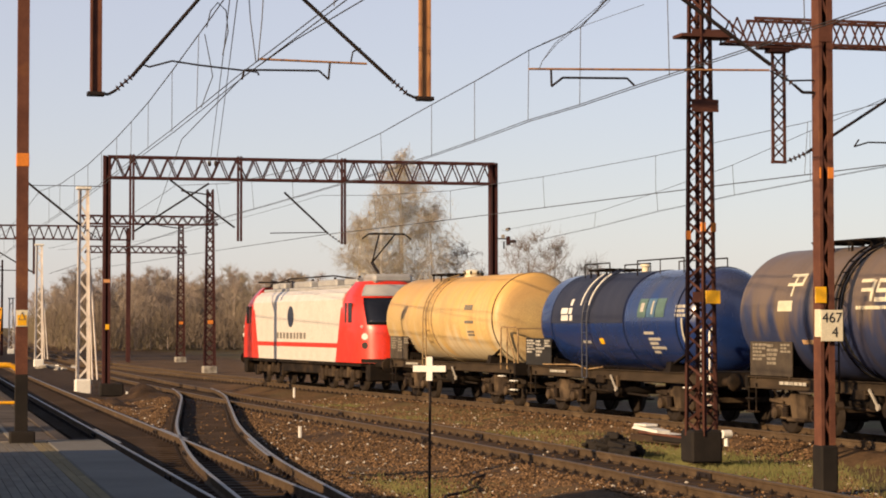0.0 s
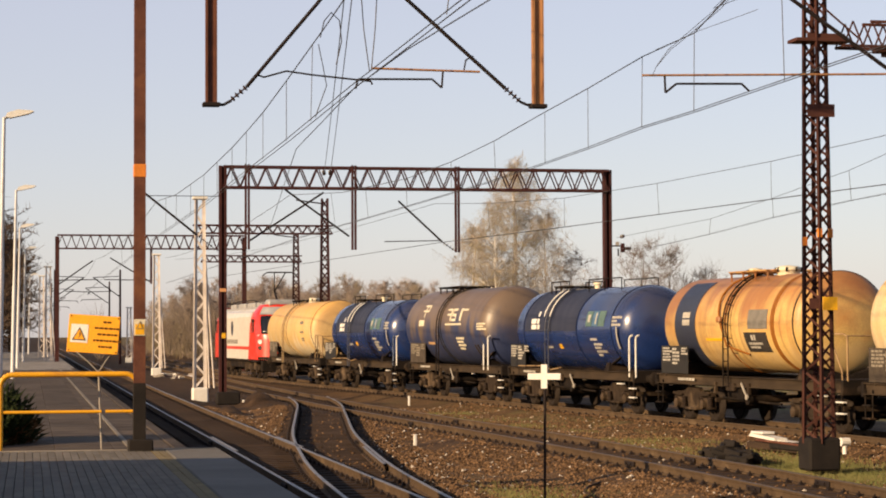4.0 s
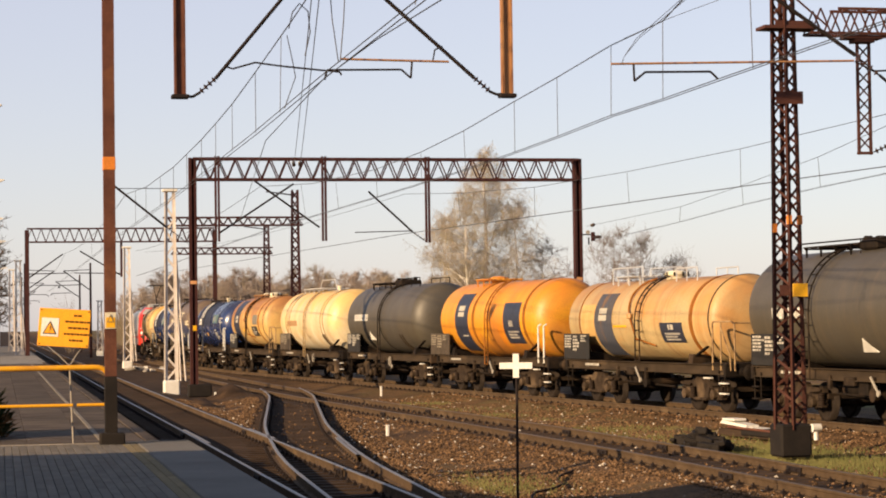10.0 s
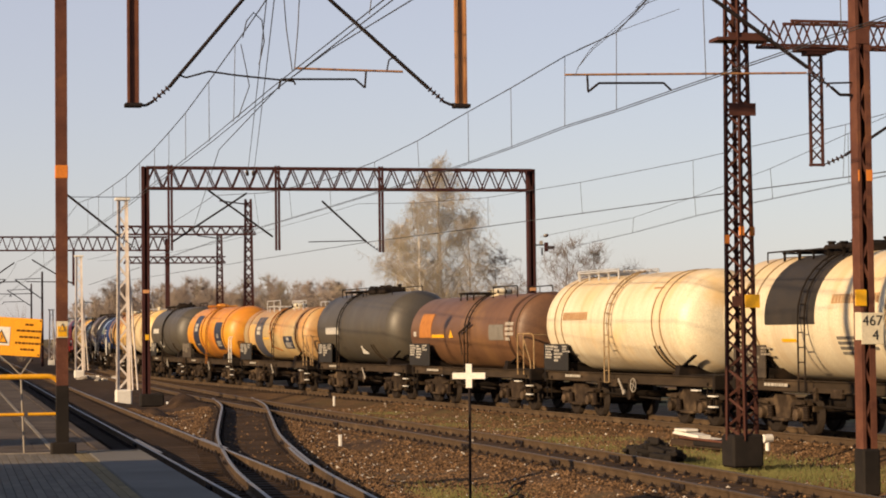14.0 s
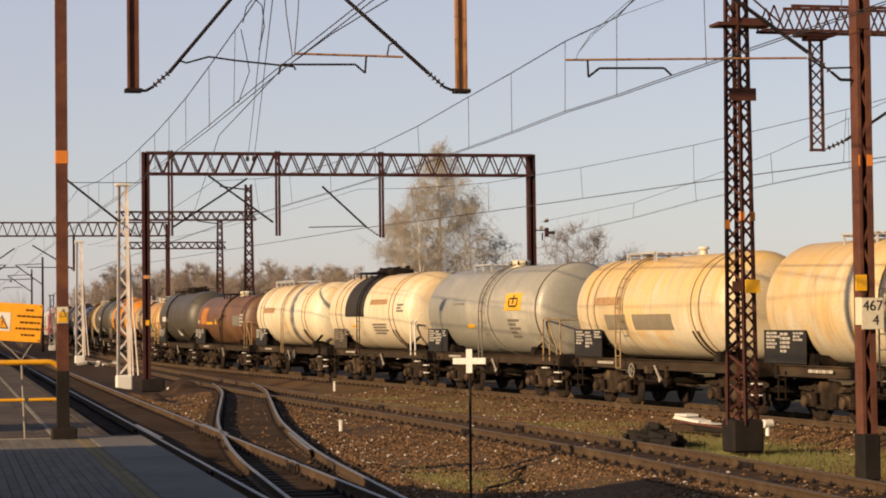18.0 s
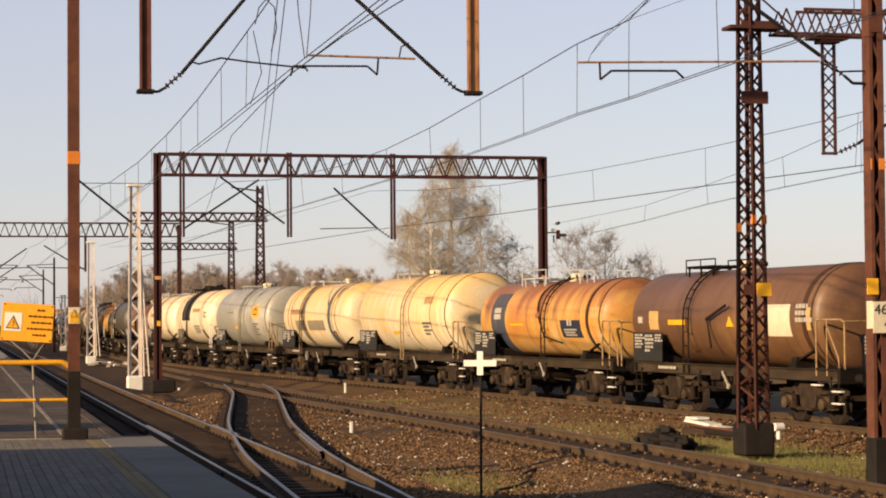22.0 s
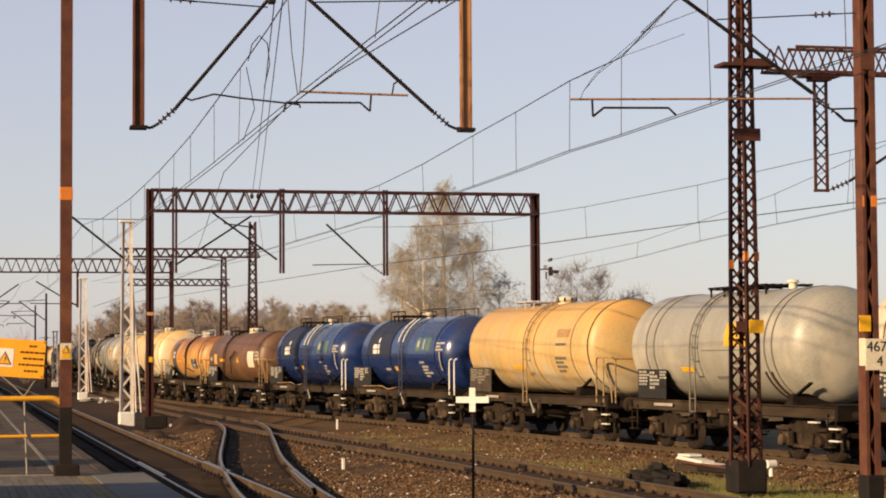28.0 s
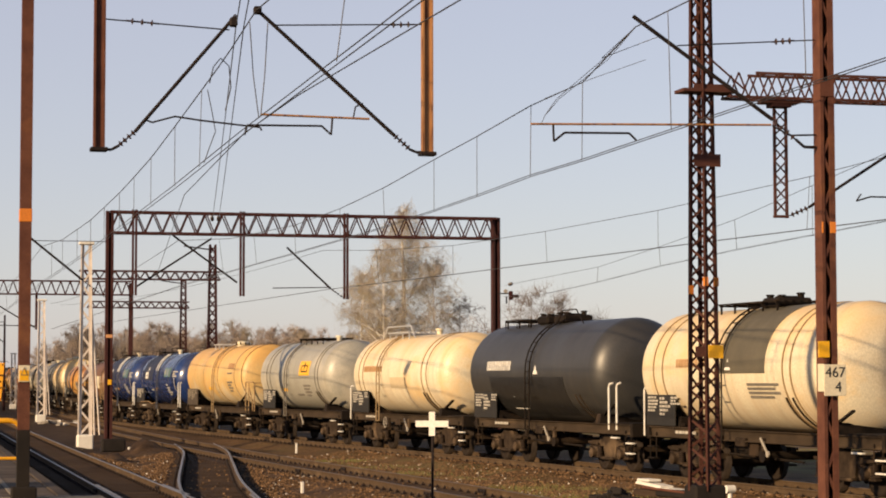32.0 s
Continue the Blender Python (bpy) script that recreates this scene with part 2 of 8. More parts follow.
def through_points(pts):
    """A smooth curve x(y) through a few knots, straight past its ends."""
    ys, xs = [p[1] for p in pts], [p[0] for p in pts]
    sl = [(xs[1] - xs[0]) / (ys[1] - ys[0])] + [(xs[i + 1] - xs[i - 1]) / (ys[i + 1] - ys[i - 1]) for i in range(1, len(xs) - 1)] + [(xs[-1] - xs[-2]) / (ys[-1] - ys[-2])]

    def f(y):
        if y <= ys[0]:
            return xs[0] + sl[0] * (y - ys[0])
        if y >= ys[-1]:
            return xs[-1] + sl[-1] * (y - ys[-1])
        i = max(k for k in range(len(ys) - 1) if ys[k] <= y)
        h = ys[i + 1] - ys[i]
        t = (y - ys[i]) / h
        return (2 * t ** 3 - 3 * t * t + 1) * xs[i] + (t ** 3 - 2 * t * t + t) * h * sl[i] + (3 * t * t - 2 * t ** 3) * xs[i + 1] + (t ** 3 - t * t) * h * sl[i + 1]
    return f


track1_rail = through_points([(4.12, -200), (4.12, 40), (4.05, 80), (4.0, 400)])
track2_rail = through_points([(11.27, -200), (11.27, 34), (11.05, 43), (10.8, 50), (10.35, 58), (9.75, 72), (9.35, 90), (9.1, 120), (9.04, 170)])
cross_rail = through_points([(4.12, 22), (4.52, 29.9), (4.9, 36.5), (5.38, 42), (6.22, 50), (7.8, 62), (9.1, 72), (9.78, 80)])


def sweep_rail(name, fx, y0, y1, off, parent, step=1.0):
    """One rail: web and foot, with the bright head laid on it."""
    ys = np.arange(y0, y1 + step * 0.5, step)
    body, head = Geo(), Geo()
    prof = [(-0.065, -0.17), (0.065, -0.17), (0.06, -0.155), (0.012, -0.14), (0.012, -0.05), (0.034, -0.04), (0.034, -0.012), (-0.034, -0.012), (-0.034, -0.04), (-0.012, -0.05), (-0.012, -0.14), (-0.06, -0.155)]
    cap = [(-0.032, -0.012), (0.032, -0.012), (0.034, -0.006), (0.026, 0.0), (-0.026, 0.0), (-0.034, -0.006)]
    for g, pr in ((body, prof), (head, cap)):
        k = len(pr)
        vs = []
        for y in ys:
            x = fx(y) + off
            s = (fx(y + 0.5) - fx(y - 0.5))
            q = 1 / math.hypot(1, s)
            vs += [(x + a * q, y - a * s * q, z) for a, z in pr]
        fs = [(i * k + j, (i + 1) * k + j, (i + 1) * k + (j + 1) % k, i * k + (j + 1) % k) for i in range(len(ys) - 1) for j in range(k)]
        g.v, g.f, g.smooth = vs, [f[::-1] for f in fs], [False] * len(fs)
    ob = part(name, body, M_RAIL, parent)
    part("rail_head", head, M_RAILTOP_DULL if parent.name in ("track_2", "freight_track") else M_RAILTOP, ob, "polished running surface")
    return ob


def track(name, fx, y0, y1, label, sl0, sl1, gauge=1.505, near=True, far=True, rail_from=None):
    t = thing(name, Matrix(), label, "railway track", kind="structure")
    if near:
        sweep_rail("rail", fx, y0, y1, 0.0, t)
    if far:
        sweep_rail("rail", fx, rail_from or y0, y1, gauge, t)
    g = Geo()
    y = sl0
    first = None
    i = 0
    while y < sl1:
        x, s = fx(y) + gauge / 2, fx(y + 0.5) - fx(y - 0.5)
        m = Matrix.Translation((x, y, -0.234)) @ Matrix.Rotation(-math.atan(s), 4, "Z") @ Matrix.Rotation(radians(random.uniform(-0.8, 0.8)), 4, "Z")
        if first is None:
            first = part("sleeper", Geo().box((0, 0, 0), (2.5, 0.24, 0.13), 0.015), M_SLEEPER, t, at=m)
        else:
            part("sleeper", first.data, None, t, at=m)
        for e in (-gauge / 2, gauge / 2):
            c = m @ Vector((e, 0, 0.072))
            g.box(c, (0.3, 0.13, 0.02), 0.0)
            for d in (-0.11, 0.11):
                g.box(c + Vector((d, 0, 0.02)), (0.06, 0.08, 0.04), 0.0)
                g.tube(c + Vector((d, 0, 0.03)), c + Vector((d, 0, 0.07)), 0.016, n=6)
        i += 1
        y += 0.62
    tagged(part("rail_fastenings", g, M_DARK_STEEL, t, "dark steel plates and bolts"), kind="stuff")
    return t


track("track_1", track1_rail, -60, 600, "rusty platform track with polished rail heads on oiled sleepers", 18, 110)
track("track_2", track2_rail, -60, 170, "rusty middle track with dark fastenings bedded in brown ballast", 22, 100)
track("crossover_track", cross_rail, 22, 80, "curved crossover rails leading from the platform track to the middle track", 34, 79)
track("freight_track", lambda y: train_rail(y)[0], -60, 600, "freight track under the tank train on brown ballast", 30, 110)

# fishplates where rails meet
for nm, fx, ys2, offs in (("track_2", track2_rail, (31.5, 38.2, 44.5, 57.0), (0.0, 1.505)), ("track_1", track1_rail, (34.0, 48.0), (0.0, 1.505)), ("crossover_track", cross_rail, (40.5, 46.5), (0.0, 1.505))):
    for q, yy in enumerate(ys2):
        for o in offs:
            y = yy + (0.9 if o else 0)
            for sd in (-1, 1):
                part("fishplate", Geo().box((fx(y) + o + sd * 0.035, y, -0.085), (0.03, 0.62, 0.09), 0.008).tube((fx(y) + o + sd * 0.03, y - 0.15, -0.085), (fx(y) + o + sd * 0.075, y - 0.15, -0.085), 0.02, n=6).tube((fx(y) + o + sd * 0.03, y + 0.15, -0.085), (fx(y) + o + sd * 0.075, y + 0.15, -0.085), 0.02, n=6), M_DARK_STEEL, bpy.data.objects[nm])

# check rails and frog castings of the crossover
t = thing("point_blades", Matrix(), "worn steel check rails and frog beside the crossover rails", "railway points", kind="structure")
sweep_rail("check_rail", lambda y: cross_rail(y) + 1.42, 38, 44, 0.0, t, 0.5)
sweep_rail("check_rail", lambda y: track1_rail(y) + 0.085, 43, 49, 0.0, t, 0.5)
sweep_rail("wing_rail", lambda y: track1_rail(y) + 1.505 + 0.075 + max(0, (46.0 - y)) * 0.01, 44.2, 48.5, 0.0, t, 0.5)

# ---- ground ----
m = material("ballast_ground", (0.165, 0.095, 0.043), (0.088, 0.051, 0.026), 0.95, 0, 0.9, fine=26, bump=0.9, c3=(0.065, 0.038, 0.02), c3_at=0.58, c3_scale=0.35)
n, l = m.node_tree.nodes, m.node_tree.links
bsdf = n["Principled BSDF"]
link = [k for k in l if k.to_socket == bsdf.inputs["Base Color"]][0]
base_col = link.from_socket
co = n.new("ShaderNodeNewGeometry")
sep = n.new("ShaderNodeSeparateXYZ")
l.new(co.outputs["Position"], sep.inputs[0])
pebble = n.new("ShaderNodeTexVoronoi")
pebble.inputs["Scale"].default_value = 14
l.new(co.outputs["Position"], pebble.inputs["Vector"])
px = n.new("ShaderNodeMix")
px.data_type, px.blend_type = "RGBA", "OVERLAY"
px.inputs["Factor"].default_value = 0.3
ins = [q for q in px.inputs if q.type == "RGBA"]
l.new(base_col, ins[0])
bw = n.new("ShaderNodeRGBToBW")
l.new(pebble.outputs["Color"], bw.inputs[0])
l.new(bw.outputs[0], ins[1])
ground_col = [q for q in px.outputs if q.type == "RGBA"][0]
grass_n = n.new("ShaderNodeTexNoise")
grass_n.inputs["Scale"].default_value, grass_n.inputs["Detail"].default_value = 0.45, 8
l.new(co.outputs["Position"], grass_n.inputs["Vector"])


def ramp_of(sock, a, b, c=0.0, d=1.0):
    r = n.new("ShaderNodeMapRange")
    for k, v in zip(("From Min", "From Max", "To Min", "To Max"), (a, b, c, d)):
        r.inputs[k].default_value = v
    l.new(sock, r.inputs["Value"])
    return r.outputs[0]


def times_of(a, b):
    r = n.new("ShaderNodeMath")
    r.operation = "MULTIPLY"
    l.new(a, r.inputs[0])
    l.new(b, r.inputs[1])
    return r.outputs[0]


strip = times_of(times_of(ramp_of(sep.outputs["X"], 12.9, 13.8), ramp_of(sep.outputs["X"], 17.6, 16.4)), ramp_of(sep.outputs["Y"], 90, 55))
far = ramp_of(sep.outputs["X"], 24, 26)
mx = n.new("ShaderNodeMath")
mx.operation = "MAXIMUM"
l.new(strip, mx.inputs[0])
l.new(far, mx.inputs[1])
# oil and rust soaked into the bed of the platform track and the crossover
soft = n.new("ShaderNodeTexNoise")
soft.inputs["Scale"].default_value, soft.inputs["Detail"].default_value = 1.4, 6
l.new(co.outputs["Position"], soft.inputs["Vector"])


def sum_of(a, b, kind="ADD"):
    r = n.new("ShaderNodeMath")
    r.operation = kind
    for k, v in enumerate((a, b)):
        if isinstance(v, float):
            r.inputs[k].default_value = v
        else:
            l.new(v, r.inputs[k])
    return r.outputs[0]


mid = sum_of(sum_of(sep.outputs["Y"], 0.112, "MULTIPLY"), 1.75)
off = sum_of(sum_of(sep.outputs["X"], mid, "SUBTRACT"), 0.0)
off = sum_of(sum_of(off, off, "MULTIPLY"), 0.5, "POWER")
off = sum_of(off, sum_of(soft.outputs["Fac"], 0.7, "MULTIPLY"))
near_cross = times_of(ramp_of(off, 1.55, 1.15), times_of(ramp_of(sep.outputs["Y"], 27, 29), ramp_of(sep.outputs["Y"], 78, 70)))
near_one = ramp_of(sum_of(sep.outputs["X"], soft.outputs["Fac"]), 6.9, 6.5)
# shade under the train, painted as a dark band along its bed
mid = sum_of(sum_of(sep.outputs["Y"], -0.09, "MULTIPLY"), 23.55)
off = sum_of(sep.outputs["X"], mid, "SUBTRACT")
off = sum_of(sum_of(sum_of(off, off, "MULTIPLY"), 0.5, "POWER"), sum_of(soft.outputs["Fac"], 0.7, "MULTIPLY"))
train_shade = times_of(ramp_of(off, 1.2, 0.85), ramp_of(sep.outputs["Y"], 130, 90))
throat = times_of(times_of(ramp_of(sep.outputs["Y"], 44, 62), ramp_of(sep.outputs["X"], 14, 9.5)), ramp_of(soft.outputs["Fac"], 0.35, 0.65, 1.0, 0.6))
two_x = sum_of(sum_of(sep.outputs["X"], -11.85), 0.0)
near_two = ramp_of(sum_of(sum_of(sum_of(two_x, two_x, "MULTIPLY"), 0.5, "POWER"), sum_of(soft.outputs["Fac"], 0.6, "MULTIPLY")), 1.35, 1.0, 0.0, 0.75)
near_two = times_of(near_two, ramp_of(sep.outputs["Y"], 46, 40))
# one dark mask for the soaked beds and the shade painted under the train
oil_shade = times_of(sum_of(near_two, sum_of(sum_of(sum_of(near_cross, near_one, "MAXIMUM"), train_shade, "MAXIMUM"), throat, "MAXIMUM"), "MAXIMUM"), ramp_of(soft.outputs["Fac"], 0.3, 0.6, 0.95, 0.7))
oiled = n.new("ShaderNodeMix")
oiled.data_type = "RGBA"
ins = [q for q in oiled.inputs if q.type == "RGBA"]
l.new(oil_shade, oiled.inputs["Factor"])
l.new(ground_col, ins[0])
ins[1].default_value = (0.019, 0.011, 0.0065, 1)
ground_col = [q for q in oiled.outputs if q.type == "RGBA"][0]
moss = times_of(times_of(ramp_of(sep.outputs["X"], 6.4, 7.2), ramp_of(sep.outputs["X"], 10.4, 9.4)), times_of(ramp_of(sep.outputs["Y"], 40, 35), ramp_of(grass_n.outputs["Fac"], 0.52, 0.6)))
fac = sum_of(times_of(mx.outputs[0], ramp_of(grass_n.outputs["Fac"], 0.44, 0.62, 0.05, 0.85)), sum_of(moss, 0.7, "MULTIPLY"), "MAXIMUM")
gm = n.new("ShaderNodeMix")
gm.data_type = "RGBA"
ins = [q for q in gm.inputs if q.type == "RGBA"]
l.new(fac, gm.inputs["Factor"])
l.new(ground_col, ins[0])
ins[1].default_value = (0.15, 0.13, 0.052, 1)
l.new([q for q in gm.outputs if q.type == "RGBA"][0], bsdf.inputs["Base Color"])
M_GROUND = m

xs = np.unique(np.concatenate([np.linspace(-1500, -30, 12), np.arange(-30, 2.5, 2.5), np.arange(2.5, 30, 0.3), np.arange(30, 80, 5), np.linspace(80, 1500, 12)]))
ys = np.unique(np.concatenate([np.linspace(-300, 18, 12), np.arange(18, 90, 0.35), np.arange(90, 300, 5), np.linspace(300, 3000, 16)]))
gv = []
MOUNDS = ((8.45, 78.5, 0.5, 0.55), (6.65, 70.0, 0.3, 0.35), (7.6, 97.0, 0.4, 0.8), (17.6, 66.0, -0.1, 0.8))
for y in ys:
    r2, rt = track2_rail(y) + 0.75, train_rail(y)[0] + 0.75
    for x in xs:
        z = -0.205
        if 2.5 < x < 30 and 18 < y < 95:
            z += 0.035 * noise.noise((x * 2.1, y * 2.1, 0)) + 0.05 * noise.noise((x * 0.35, y * 0.35, 4))
            near_rail = min(abs(x - track1_rail(y) - 0.75), abs(x - r2), abs(x - rt), abs(x - cross_rail(y) - 0.75) if 22 < y < 79 else 9)
            if near_rail < 1.5:
                z = max(min(z, -0.168), -0.178) if abs(x - r2) < 1.5 or abs(x - rt) < 1.5 else (max(min(z, -0.18), -0.215) if y < 26 or y > 78 else max(min(z, -0.235), -0.275))
            else:
                z -= min(0.14, (near_rail - 1.5) * 0.16)
        for mx2, my2, mh, mr in MOUNDS:
            d2 = ((x - mx2) / mr) ** 2 + ((y - my2) / (mr * 2.6)) ** 2
            if d2 < 6:
                z += mh * math.exp(-d2) * (1 + 0.4 * noise.noise((x * 1.7, y * 0.9, 9)))
        gv.append((x, y, z))
k = len(xs)
ground = Geo()
ground.v = gv
ground.f = [(j * k + i, j * k + i + 1, (j + 1) * k + i + 1, (j + 1) * k + i) for j in range(len(ys) - 1) for i in range(k - 1)]
ground.smooth = [True] * len(ground.f)
tagged(part("ground", ground, M_GROUND), "brown ballast and dry earth with thin grass strips", "ground", kind="structure")

# ---- platform ----
M_TILE = material("grey_paver", (0.2, 0.175, 0.14), (0.15, 0.132, 0.108), 0.85, 0, 2.0, rand=0.12)
M_EDGE = material("platform_edge_slab", (0.2, 0.185, 0.16), (0.155, 0.142, 0.122), 0.85, 0, 1.0)
M_PAVE = material("pale_paving", (0.34, 0.29, 0.22), (0.25, 0.21, 0.16), 0.85, 0, 2.0, rand=0.1)
M_OLD = material("old_platform_slab", (0.12, 0.09, 0.065), (0.075, 0.057, 0.042), 0.9, 0, 1.2, rand=0.18, c3=(0.07, 0.053, 0.04), c3_at=0.56)
M_TACTILE = material("ochre_paver", (0.26, 0.2, 0.1), (0.2, 0.155, 0.085), 0.85, 0, 3.0, rand=0.12)
M_OLDLINE = material("worn_line_paint", (0.32, 0.28, 0.22), (0.16, 0.13, 0.1), 0.85, 0, 2.5)
M_SOIL = material("dark_soil", (0.05, 0.038, 0.02), (0.03, 0.026, 0.012), 0.95, 0, 3.0, fine=40, bump=0.8)
plat = thing("platform", Matrix(), "paved station platform with older slabs beyond its railing", "platform", kind="structure")
PZ = 0.6
part("core", Geo().box((1.13, -18.5, 0.17), (3.48, 102.6, 0.76), 0.0), M_CONC, plat)
part("old_core", Geo().box((-1.1, 136.5, 0.15), (7.2, 207, 0.78), 0.0), M_CONC, plat)
tagged(part("garden_bed", Geo().box((-6.6, 7.0, 0.17), (11.9, 151.6, 0.74), 0.0), M_SOIL), "dark planted soil bed beside the platform", "ground", kind="structure")
part("edge_slab", Geo().box((2.47, 2.9, PZ - 0.03), (0.84, 60, 0.1), 0.015), M_EDGE, plat, "plain concrete edge slab")
row_mesh = {}


def slab(nm, x0, x1, y0, y1, z, mat, key):
    if key not in row_mesh:
        row_mesh[key] = Geo().box((0, 0, 0), (x1 - x0 - 0.007, y1 - y0 - 0.006, 0.05), 0.003).mesh(nm, mat)
    part(nm, row_mesh[key], None, plat, at=Matrix.Translation(((x0 + x1) / 2, (y0 + y1) / 2, z - 0.025 + random.uniform(-0.002, 0.002))))


# pavers laid lengthwise in narrow columns
for i in range(24):
    x1 = 2.04 - i * 0.1105
    y = 17.0 + 0.8 * (i % 2)
    while y < 32.5:
        y2 = min(y + 1.6, 32.55)
        slab("paver", x1 - 0.1105, x1, y, y2, PZ + 0.014, M_TACTILE if i < 2 else M_TILE, (i < 2, round(y2 - y, 2)))
        y = y2
part("end_kerb", Geo().box((1.13, 32.63, PZ - 0.03), (3.5, 0.14, 0.1), 0.015), M_PAVE, plat, "pale end kerb")
y = 32.72
while y < 112:
    for i in range(5):
        x1 = 2.25 - i * 0.92
        slab("old_slab", x1 - 0.92, x1, y, y + 1.9, PZ - 0.03, M_OLD, "o")
    y += 1.9
part("safety_line", Geo().box((1.6, 73, PZ - 0.026), (0.08, 78, 0.016), 0.003), M_OLDLINE, plat, "faded painted safety line")
part("old_edge", Geo().box((2.38, 75, PZ - 0.07), (0.22, 84, 0.1), 0.02), M_OLD, plat)

# unseen canopy added behind the camera, so its shade falls on the paving
b = thing("shade_canopy", Matrix(), "unseen flat canopy on steel posts, added to shade the paving", "canopy")
part("roof", Geo().box((-8.2, -12.9, 4.6), (10.4, 74.0, 0.25), 0.03), M_RUST, b)
# unseen second roof, added to cut the sky light on the paving
part("roof", Geo().box((-0.4, -20.0, 4.75), (5.6, 60.0, 0.2), 0.03), M_RUST, b)
for y in range(-44, 24, 8):
    part("post", Geo().box((-3.6, y, 2.55), (0.18, 0.18, 3.9), 0.02), M_RUST, b)
wall_m = material("ochre_plaster", (0.5, 0.4, 0.26), (0.42, 0.33, 0.22), 0.9, 0, 0.6)
# unseen building, added to close the place beside the canopy
b = thing("unseen_building", Matrix.Translation((-17, -10, 0)), "unseen low plastered building added beside the platform", "building")
part("wall", Geo().box((0, 0, 2.3), (7, 64, 4.2), 0.03), wall_m, b)
part("roof", Geo().box((0, 0, 4.5), (7.6, 65, 0.2), 0.03), M_RUST, b)

# ---- catenary masts and portals ----
def lattice(t, name, z0, z1, w0, w1, d0, d1, pitch, mat, leg=0.06, lace=0.035, faces=4, cross=False, single=False, turn=0.0):
    """A tapered lattice column on four angle legs: legs and the lacing of each face are parts."""
    def at(sx, sy, z):
        f = (z - z0) / (z1 - z0)
        a, b = sx * (w0 + (w1 - w0) * f) / 2, sy * (d0 + (d1 - d0) * f) / 2
        c, s = math.cos(radians(turn)), math.sin(radians(turn))
        return Vector((a * c - b * s, a * s + b * c, z))
    for sx in (-1, 1):
        for sy in (-1, 1):
            g = Geo()
            g.beam(at(sx, sy, z0) , at(sx, sy, z1), leg, 0.012, (0, 1, 0))
            o = Vector((sx * leg * 0.4 * math.cos(radians(turn)), sx * leg * 0.4 * math.sin(radians(turn)), 0))
            g.beam(at(sx, sy, z0) + o, at(sx, sy, z1) + o, 0.012, leg, (0, 1, 0))
            part(name + "_leg", g, mat, t)
    sides = [((-1, -1), (1, -1)), ((-1, 1), (1, 1)), ((-1, -1), (-1, 1)), ((1, -1), (1, 1))][:faces]
    for a, b in sides:
        g, z, k = Geo(), z0, 0
        while z < z1 - pitch * 0.5:
            zt = min(z + pitch, z1)
            p, q = (a, b) if k % 2 == 0 else (b, a)
            for u, w in ((p, q), (q, p))[:2 if cross else 1]:
                if single:
                    part("lattice_bar", Geo().beam(at(*u, z), at(*w, zt), lace, 0.01, (0, 1, 0)), mat, t)
                else:
                    g.beam(at(*u, z), at(*w, zt), lace, 0.01, (0, 1, 0))
            z, k = zt, k + 1
        if not single:
            tagged(part(name + "_lacing", g, mat, t), kind="stuff")


def truss(t, name, x0, x1, y, zb, zt, depth, panels, mat, chord=0.08, lace=0.045, taper=0.0, single=False):
    """A four-chord truss beam along x."""
    for z, n2 in ((zb, "bottom_chord"), (zt, "top_chord")):
        for s in (-1, 1):
            a = x0 + (taper if n2 == "top_chord" else 0)
            part(n2, Geo().beam((a, y + s * depth / 2, z), (x1, y + s * depth / 2, z), chord, chord), mat, t)
    for s in (-1, 1):
        g = Geo()
        for i in range(panels):
            a, b = x0 + (x1 - x0) * i / panels, x0 + (x1 - x0) * (i + 1) / panels
            m = (a + b) / 2
            yy = y + s * depth / 2
            for e0, e1 in (((a, yy, zb), (m, yy, zt)), ((m, yy, zt), (b, yy, zb))):
                if single:
                    part("web_bar", Geo().beam(e0, e1, lace, 0.02, (0, 1, 0)), mat, t)
                else:
                    g.beam(e0, e1, lace, 0.02, (0, 1, 0))
        if not single:
            tagged(part("web_lacing", g, mat, t), kind="stuff")
    g = Geo()
    for i in range(panels + 1):
        a = x0 + (x1 - x0) * i / panels
        g.beam((a, y - depth / 2, zb), (a, y + depth / 2, zb), 0.04, 0.03)
        if a > x0 + taper:
            g.beam((a, y - depth / 2, zt), (a, y + depth / 2, zt), 0.04, 0.03)
    tagged(part("cross_lacing", g, mat, t), kind="stuff")


def insulator(t, a, b, parent=None, n=3, r=0.055):
    """A string of porcelain sheds between two points."""
    a, b = Vector(a), Vector(b)
    g = Geo()
    g.tube(a, b, 0.014)
    for i in range(n):
        p = a.lerp(b, (i + 0.7) / (n + 0.4))
        d = (b - a).normalized() * 0.022
        g.tube(p - d, p, r * 0.45, r, 10)
        g.tube(p, p + d * 0.6, r, r * 0.5, 10)
    return part("insulator", g, M_PORC, t, "dark porcelain insulator string")


def band(t, name, c, size, mat, label=""):
    return part(name, Geo().box(c, size, 0.006), mat, t, label)


# near portal: flat left pole, lattice right mast, beam above, two drop posts
PY = 31.3
p1 = thing("near_portal", Matrix(), "rusty steel catenary portal with two long drop posts", "catenary portal")
part("pole", Geo().prism([(1.567, 32.24), (1.743, 32.24), (1.743, 32.41), (1.567, 32.41)], PZ, 10.75, "z"), M_RUST, p1)
part("pole_foot", Geo().box((1.67, 32.33, PZ + 0.09), (0.38, 0.36, 0.2), 0.02), M_BLACK, p1, "tarred concrete foot")
part("pole_base_paint", Geo().box((1.655, 32.325, PZ + 0.6), (0.19, 0.19, 0.9), 0.004), M_BLACK, p1, "black painted lower pole")
